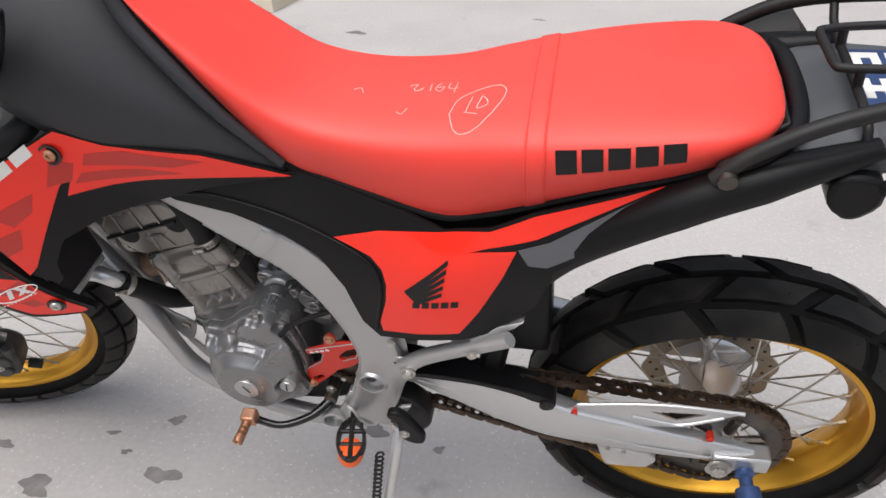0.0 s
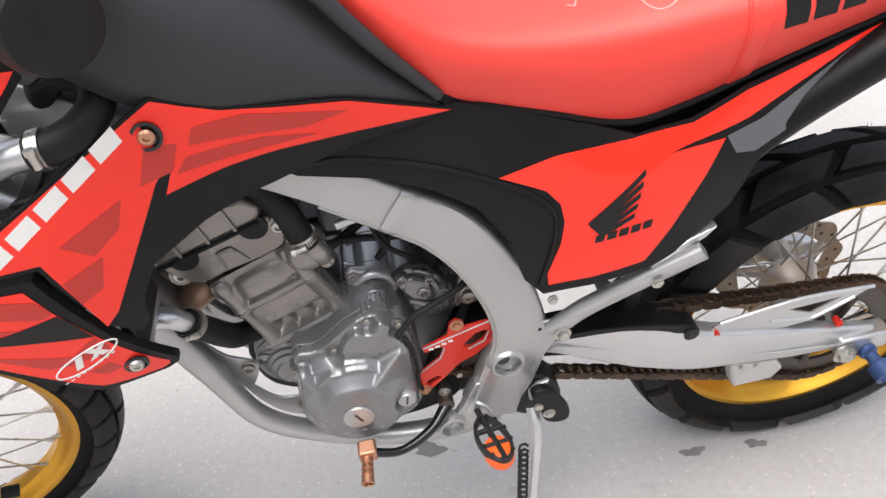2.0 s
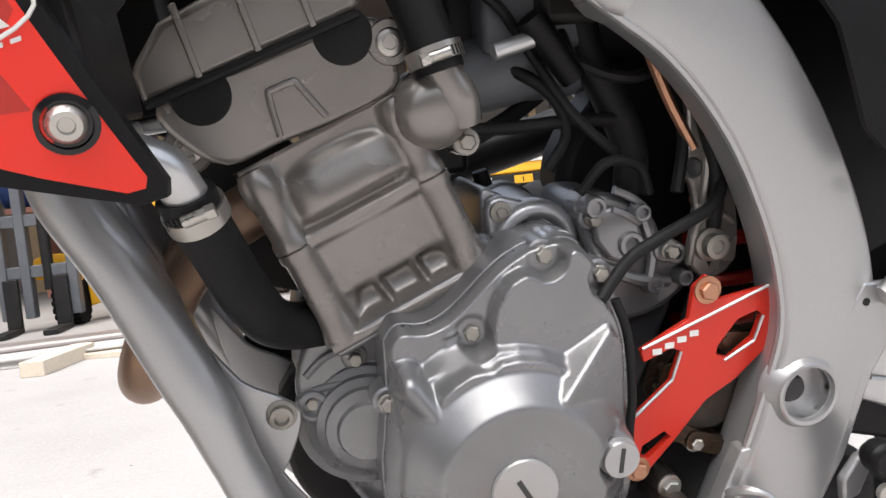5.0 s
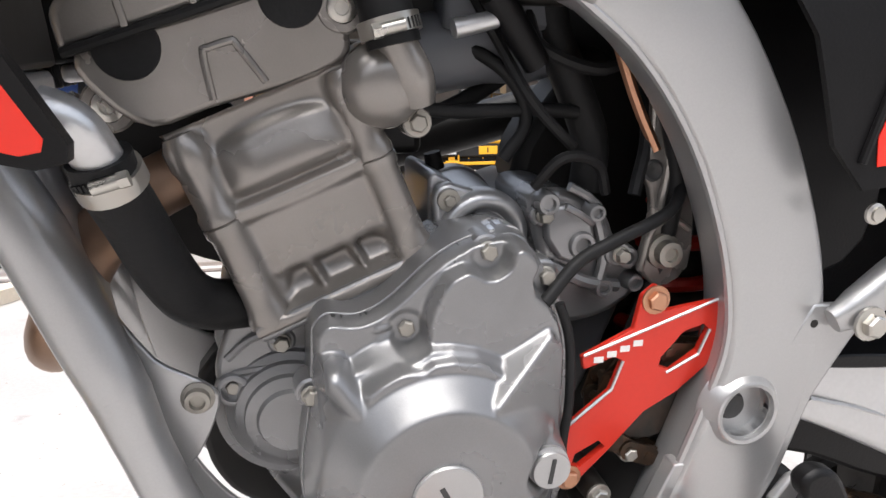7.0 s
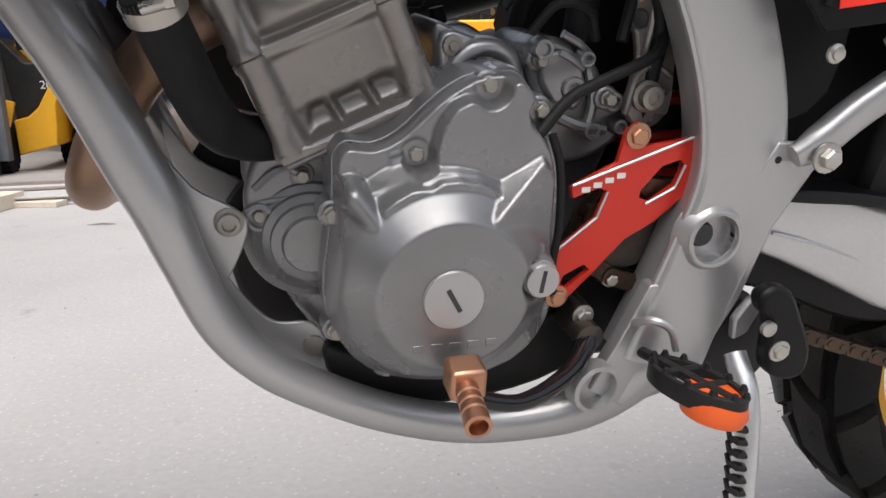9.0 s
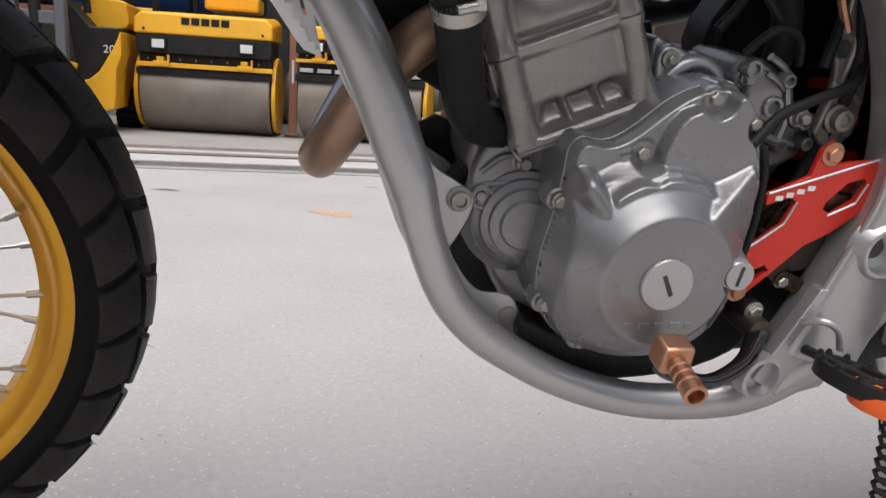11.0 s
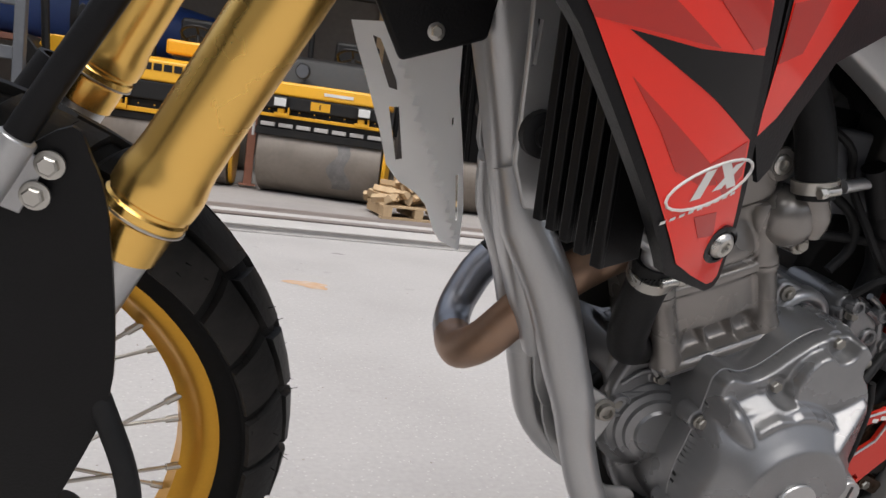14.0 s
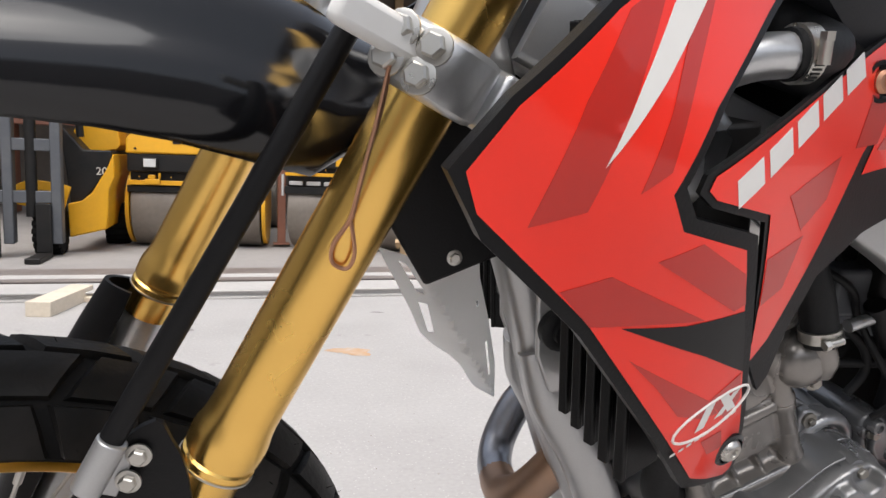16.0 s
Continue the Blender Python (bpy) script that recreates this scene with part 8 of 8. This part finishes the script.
for pts, r in [([(0.766, y, 0.962), (0.765, y, 0.974), (0.764, y, 0.985)], 0.005) for y in (-0.034, 0.049)] + \
              [([(x, -0.104, 0.945), (x, -0.085, 0.960), (x, 0.0, 0.964), (x, 0.085, 0.966), (x, 0.115, 0.985)], 0.0048) for x in (0.766, 0.90, 0.96)] + [([(0.60, 0.155, 0.985), (0.66, 0.16, 1.03), (0.74, 0.12, 1.06), (0.80, 0.09, 1.06)], 0.008)]:
    bm = bmesh.new()
    tube(bm, pts, r, 10, 3)
    part("rack_tube", bm, "machine_black", lug)
bm = bmesh.new()
box(bm, (0.772, -0.062, 0.9505), (0.9, 0.062, 0.9535))
pl = part("sticker_plate", bm, "blue", bike, "dark blue sticker with white shapes")
for i in range(2):
    for j in range(3):
        x0, y0 = 0.778 + j * 0.035, -0.037 + i * 0.054
        ym = y0 + 0.013 * (1 + i - j % 2)
        for ax, ay, bx, by in ((x0, y0, x0 + 0.009, y0 + 0.037), (x0 + 0.019, y0, x0 + 0.028, y0 + 0.037), (x0 + 0.009, ym, x0 + 0.019, ym + 0.011)):
            bm = bmesh.new()
            box(bm, (ax, ay, 0.9535), (bx, by, 0.9543))
            part("sticker_bar", bm, "white_film", pl)
bm = bmesh.new()
prism(bm, catmull2([(0.745, 0.915), (0.785, 0.915), (0.795, 0.885), (0.77, 0.862), (0.745, 0.88)], 3), -0.125, -0.085)
rod(bm, (0.785, -0.12, 0.905), (0.85, -0.13, 0.91), 0.008)
part("indicator", bm, "black", bike, "black indicator stalk", bevel=0.006)

# ---- white mud shield and its black holder
def shield_y(x, z):
    """Two flat leaves that meet in a crease."""
    return max(0.8022 * x - 0.2245 * z + 0.4375, -1.7893 * x - 1.9607 * z + 0.7781)


sh_out = [(-0.396, 0.757), (-0.388, 0.742), (-0.369, 0.710), (-0.346, 0.670), (-0.325, 0.630), (-0.311, 0.616), (-0.296, 0.610), (-0.284, 0.599), (-0.262, 0.565), (-0.254, 0.556), (-0.239, 0.554), (-0.251, 0.606), (-0.274, 0.665),
          (-0.298, 0.719), (-0.310, 0.766), (-0.334, 0.757), (-0.350, 0.750), (-0.366, 0.745), (-0.381, 0.761)]
shp = panel("mud_shield", sh_out, shield_y, "shield", "translucent white plastic mud shield with slots", 0.0025, 0, None, 0.007, 0)
for hole in ([(-0.382, 0.750), (-0.377, 0.749), (-0.357, 0.721), (-0.353, 0.713), (-0.358, 0.713)], [(-0.351, 0.696), (-0.346, 0.699), (-0.321, 0.646), (-0.3235, 0.641)],
             [(-0.2735, 0.640), (-0.270, 0.641), (-0.254, 0.592), (-0.2565, 0.591)], [(-0.297, 0.694), (-0.2945, 0.695), (-0.2925, 0.688), (-0.2950, 0.687)]):
    bm = bmesh.new()
    prism(bm, hole, -0.1, 0.3)
    carve(shp, bm)
bm = bmesh.new()
prism(bm, [(-0.402, 0.795), (-0.366, 0.738), (-0.350, 0.7445), (-0.308, 0.762), (-0.300, 0.86), (-0.34, 0.90)], -0.036, -0.028)
prism(bm, [(-0.398, 0.80), (-0.345, 0.80), (-0.305, 0.80), (-0.300, 0.86), (-0.34, 0.90)], -0.0275, 0.05)
part("shield_holder", bm, "black", bike, "black plastic shield holder", bevel=0.003)
bolts(bike, [((-0.3455, -0.0362, 0.7610), (0, -1, 0), 0.0042, 0.004)])

# ---- front fork


def F(a, b, c):
    """A place in the steered front end: forward, right, up the fork from the axle."""
    return WC + f * a + d * b + u * c


LEG = (V((-0.5305, -0.076, 0.598)) - WC)
la, lb, lc = LEG.dot(f), LEG.dot(d), LEG.dot(u)
for b in (lb, lb + 0.245):
    tag = b == lb
    bm = bmesh.new()
    turned(bm, [(-0.008, 0.0205), (-0.007, 0.0222), (0.0150, 0.0228), (0.0165, 0.0236), (0.0180, 0.0262), (0.0245, 0.0262), (0.0262, 0.0246), (0.0285, 0.0246), (0.0300, 0.0266), (0.0400, 0.0270), (0.0455, 0.0266), (0.0530, 0.0248), (0.0620, 0.0240), (0.075, 0.0238), (0.20, 0.0238), (0.30, 0.0240), (0.42, 0.0240)], F(la, b, lc + 0.015), u, 56)
    leg = part("fork_tube", bm, "gold", bike, "gold anodised upper fork tube", 40)
    bm = bmesh.new()
    turned(bm, [(0.0180, 0.0262), (0.0182, 0.0270), (0.0196, 0.0270), (0.0198, 0.0262)], F(la, b, lc + 0.015), u, 48)
    part("snap_ring", bm, "steel", leg)
    bm = bmesh.new()
    rod(bm, F(la, b, lc + 0.02), F(la, b, 0.02), 0.0195, 0.0195, 24)
    part("fork_stanchion", bm, "alu", bike, "bright fork stanchion", 40)
    # lower fork guard
    bm = bmesh.new()
    rings = []
    for c, w, front, wrap in ((lc + 0.06, 0.006, 0.040, 60), (lc + 0.03, 0.016, 0.044, 95), (lc - 0.02, 0.027, 0.048, 102), (lc - 0.06, 0.032, 0.050, 108), (lc - 0.10, 0.034, 0.050, 102), (lc - 0.16, 0.035, 0.050, 95), (0.06, 0.034, 0.045, 90), (-0.02, 0.034, 0.045, 90)):
        sgn = -1 if tag else 1
        rings.append([F(la + front * math.cos(radians(q)) + 0.005, b + sgn * (w + 0.004) * math.sin(radians(q)), c) for q in np.linspace(-60, wrap, 12)] +
                     [F(la + (front - 0.004) * math.cos(radians(q)) + 0.005, b + sgn * w * math.sin(radians(q)), c) for q in np.linspace(wrap, -60, 12)])
    if not tag:
        ring_loft(bm, rings[1:])
    else:
        bm.free()
        bm = sheet(catmull2([(-0.549, 0.684), (-0.540, 0.668), (-0.533, 0.645), (-0.5285, 0.60), (-0.526, 0.550), (-0.528, 0.508), (-0.542, 0.462), (-0.580, 0.385), (-0.64, 0.33), (-0.70, 0.36), (-0.672, 0.47), (-0.635, 0.56), (-0.60, 0.63), (-0.575, 0.665)], 3),
                   lambda x, z: -0.106 + 0.25 * (x + 0.545) - 0.14 * (z - 0.6) + 1.6 * max(0, -0.575 + 0.45 * (z - 0.6) - x) ** 1.5, 0.005, 0, 0.02)
    part("fork_guard", bm, "black", bike, "black plastic fork guard", 40)
    bm = bmesh.new()
    turned(bm, [(-0.021, 0.0300), (-0.020, 0.0345), (-0.017, 0.0360), (0.017, 0.0360), (0.020, 0.0345), (0.021, 0.0300)], F(la + 0.001, b, lc + 0.335), u, 40)
    box(bm, (-0.02, -0.035, -0.02), (0.05, 0.035, 0.02), Matrix.Translation(F(la - 0.045, b, lc + 0.335)) @ Matrix(((-f.x, d.x, u.x, 0), (-f.y, d.y, u.y, 0), (-f.z, d.z, u.z, 0), (0, 0, 0, 1))))
    yoke = part("lower_yoke_clamp", bm, "alu", bike, "grey cast lower yoke clamp", bevel=0.004)
    for k in (-0.009, 0.009):
        for g in (0.0, 0.03):
            bolts(yoke, [(F(la + 0.044 - g * 0.5, b - 0.02 - g * 0.5, lc + 0.335 + k), (f * 0.8 - d * 0.6), 0.0075, 0.008)])
bm = bmesh.new()
rod(bm, F(la - 0.03, lb + 0.02, lc + 0.335), F(la - 0.03, lb + 0.225, lc + 0.335), 0.02)
part("lower_yoke", bm, "alu", bike, "grey lower yoke")
# axle, caliper, hose, cable ties
bm = bmesh.new()
rod(bm, F(0, lb - 0.02, 0), F(0, lb + 0.265, 0), 0.012)
part("front_axle", bm, "steel", bike)
bm = bmesh.new()
FR = Matrix(((-f.x, d.x, u.x, WC.x), (-f.y, d.y, u.y, WC.y), (-f.z, d.z, u.z, WC.z), (0, 0, 0, 1)))


def front_prism(outline, b0, b1):
    """outline: (forward, up) from the axle, between two sideways distances."""
    bm = bmesh.new()
    prism(bm, [(-a, c) for a, c in outline], b0, b1)
    bmesh.ops.transform(bm, matrix=FR, verts=bm.verts)
    return bm


cal = part("brake_caliper", front_prism(catmull2([(-0.118, 0.075), (-0.145, 0.060), (-0.152, 0.025), (-0.150, -0.010), (-0.128, -0.018), (-0.100, -0.012), (-0.092, 0.03), (-0.10, 0.065)], 3), -0.118, -0.062), "caliper", bike, "dark grey brake caliper", 34, 0.007)
for a, c in ((-0.122, 0.040), (-0.124, 0.004)):
    bm = bmesh.new()
    turned(bm, [(-0.02, 0.019), (0.004, 0.018), (0.007, 0.015), (0.007, 0.0)], F(a, -0.118, c), -d, 24)
    part("piston_boss", bm, "caliper", cal)
for a, b, c, e, r in ((-0.104, -0.108, 0.120, 0.075, 0.013), (-0.130, -0.110, 0.085, 0.035, 0.0105), (-0.094, -0.10, 0.09, 0.0, 0.012)):
    bm = bmesh.new()
    rod(bm, F(a, b, c), F(a - 0.006, b, e), r, r * 0.95, 16)
    part("pin_boss", bm, "caliper", cal)
bolts(cal, [(F(-0.110, -0.108, 0.076), -u - d * 0.3, 0.0085, 0.010), (F(-0.118, -0.125, 0.022), -d, 0.006, 0.005), (F(-0.10, -0.118, 0.055), -d, 0.005, 0.004)])
bm = bmesh.new()
rod(bm, F(-0.16, -0.095, 0.0), F(-0.185, -0.095, 0.0), 0.010, 0.010, 12)
part("dust_cap", bm, "hose", cal, "black rubber cap")
part("caliper_bracket", front_prism([(-0.015, 0.02), (-0.10, 0.12), (-0.13, 0.11), (-0.12, 0.06), (-0.06, -0.02), (0.0, -0.03)], -0.100, -0.094), "alu", bike, "bare aluminium caliper bracket", 34, 0.001)
bm = bmesh.new()
tube(bm, [(-0.565, -0.070, 0.56), (-0.545, -0.076, 0.525), (-0.531, -0.085, 0.495), (-0.516, -0.093, 0.456), (-0.512, -0.096, 0.425), (-0.523, -0.095, 0.392), (-0.545, -0.09, 0.365)], 0.0078, 12, 6)
part("brake_hose", bm, "hose", bike, "black brake hose")
# black stay tube in front of the left leg with its bracket
bm = bmesh.new()
tube(bm, [(-0.580, -0.124, 0.662), (-0.567, -0.122, 0.688), (-0.506, -0.116, 0.80), (-0.441, -0.112, 0.921)], 0.0074, 16, 3)
stay = part("guard_stay", bm, "black", bike, "black sleeve tube beside the fork leg")
bm = bmesh.new()
turned(bm, [(0, 0.0076), (0, 0.0094), (0.036, 0.0094), (0.036, 0.0076)], (-0.588, -0.1252, 0.6455), (0.46, 0.03, 0.89), 24)
box(bm, (-0.004, -0.002, -0.016), (0.014, 0.002, 0.016), pose(-0.579, -0.118, 0.655, 0, 24, 10))
br = part("stay_bracket", bm, "silver", bike, "silver folded clamp bracket", bevel=0.001)
bolts(br, [((-0.5585, -0.118, 0.663), (-0.15, -1, 0.0), 0.0054, 0.006), ((-0.565, -0.119, 0.646), (-0.15, -1, 0.0), 0.0054, 0.006)], "steel", "zinc flange bolt")
bm = bmesh.new()
box(bm, (-0.03, -0.006, -0.011), (0.03, 0.006, 0.011), pose(-0.428, -0.130, 0.922, 0, 22, 20))
part("white_clip", bm, "white", bike, "white plastic clip at the stay's head", bevel=0.005)
bm = bmesh.new()
tube(bm, [(-0.418, -0.128, 0.92), (-0.424, -0.127, 0.88), (-0.432, -0.124, 0.84), (-0.437, -0.118, 0.812), (-0.446, -0.115, 0.795), (-0.446, -0.113, 0.783), (-0.437, -0.113, 0.779), (-0.433, -0.115, 0.79), (-0.437, -0.118, 0.812)], 0.0014, 6, 6)
tube(bm, [(-0.420, -0.129, 0.92), (-0.422, -0.126, 0.885), (-0.430, -0.126, 0.85), (-0.436, -0.118, 0.812)], 0.0014, 6, 6)
part("copper_wire", bm, "brass", bike, "twisted copper wire loop hanging from the yoke")
# front fender
bm = bmesh.new()
rings = []
for a, low, h, w in ((-0.085, 0.632, 0.020, 0.050), (-0.06, 0.600, 0.045, 0.058), (-0.034, 0.566, 0.072, 0.066), (-0.018, 0.549, 0.088, 0.074), (0.02, 0.545, 0.095, 0.082), (0.075, 0.538, 0.095, 0.086), (0.113, 0.529, 0.092, 0.086), (0.15, 0.517, 0.088, 0.085), (0.25, 0.48, 0.075, 0.078), (0.40, 0.42, 0.045, 0.055), (0.50, 0.375, 0.015, 0.025)):
    half = smooth_path([(w * 0.96, 0, 0), (w * 1.0, 0, h * 0.16), (w * 0.90, 0, h * 0.42), (w * 0.72, 0, h * 0.60), (w * 0.55, 0, h * 0.86), (w * 0.25, 0, h * 0.985), (0, 0, h)], 3)
    top = [F(a, -p.x, low + p.z) for p in half] + [F(a, p.x, low + p.z) for p in half[-2::-1]]
    rings.append(top + [F(a, (p.x - 0.003) * sg, low + p.z - 0.004) for sg, hh in ((1, half), (-1, half[-2::-1])) for p in hh])
ring_loft(bm, rings)
part("front_fender", bm, "gloss_black", bike, "glossy black front fender", 50)

# black sheet added for the dark gap between the frame spar and the side cover
bm = bmesh.new()
prism(bm, catmull2([(0.185, 0.725), (0.25, 0.73), (0.33, 0.66), (0.33, 0.56), (0.275, 0.535), (0.235, 0.58), (0.215, 0.65)], 3), -0.056, -0.050)
part("side_liner", bm, "black", bike, "black sheet added to fill the dark gap behind the frame spar", bevel=0.002)
# dark tray and rails under the seat
bm = bmesh.new()
prism(bm, [(0.10, 0.90), (0.17, 0.865), (0.25, 0.842), (0.345, 0.822), (0.45, 0.85), (0.62, 0.90), (0.70, 0.955), (0.70, 0.90), (0.55, 0.82), (0.42, 0.74), (0.30, 0.70), (0.20, 0.76), (0.12, 0.82)], -0.088, 0.088)
part("seat_tray", bm, "black", bike, "black tray under the seat", bevel=0.004)
# added dark backing block that fills the gap where shock and harness would be
bm = bmesh.new()
prism(bm, catmull2([(0.09, 0.60), (0.12, 0.66), (0.17, 0.70), (0.22, 0.66), (0.225, 0.56), (0.20, 0.48), (0.15, 0.47), (0.125, 0.53)], 3), 0.03, 0.085)
part("shock_tower", bm, "machine_black", bike, "black backing block added behind the engine", bevel=0.01)
# clutter of fuel and intake parts between the frame spars
for lo, hi in (((0.0, 0.0, 0.70), (0.07, 0.06, 0.76)), ((0.055, -0.045, 0.715), (0.10, -0.005, 0.765)), ((-0.03, 0.03, 0.615), (0.02, 0.08, 0.65))):
    bm = bmesh.new()
    box(bm, lo, hi)
    part("intake_block", bm, "machine_black", bike, "black intake component", bevel=0.006)
for a, b, r in (((0.045, -0.05, 0.72), (0.075, -0.045, 0.68), 0.010), ((0.02, -0.05, 0.70), (0.055, -0.048, 0.708), 0.006)):
    bm = bmesh.new()
    rod(bm, a, b, r, r * 0.85, 14)
    part("connector", bm, "alu" if r < 0.008 else "black", bike, "small intake connector")
for k, pts in enumerate(([(-0.03, -0.01, 0.76), (0.02, -0.04, 0.735), (0.05, -0.03, 0.70), (0.07, -0.05, 0.66), (0.10, -0.05, 0.63)], [(0.03, 0.01, 0.76), (0.07, -0.02, 0.72), (0.08, -0.04, 0.69), (0.13, -0.04, 0.68), (0.16, -0.03, 0.73)],
                         [(0.075, -0.05, 0.605), (0.09, -0.06, 0.625), (0.115, -0.055, 0.62), (0.125, -0.05, 0.60)], [(0.14, -0.06, 0.60), (0.15, -0.05, 0.645), (0.14, -0.03, 0.70)])):
    bm = bmesh.new()
    tube(bm, pts, 0.0036 + 0.0008 * (k % 2), 8, 6)
    part("cable", bm, "hose", bike, "black sheathed cable")
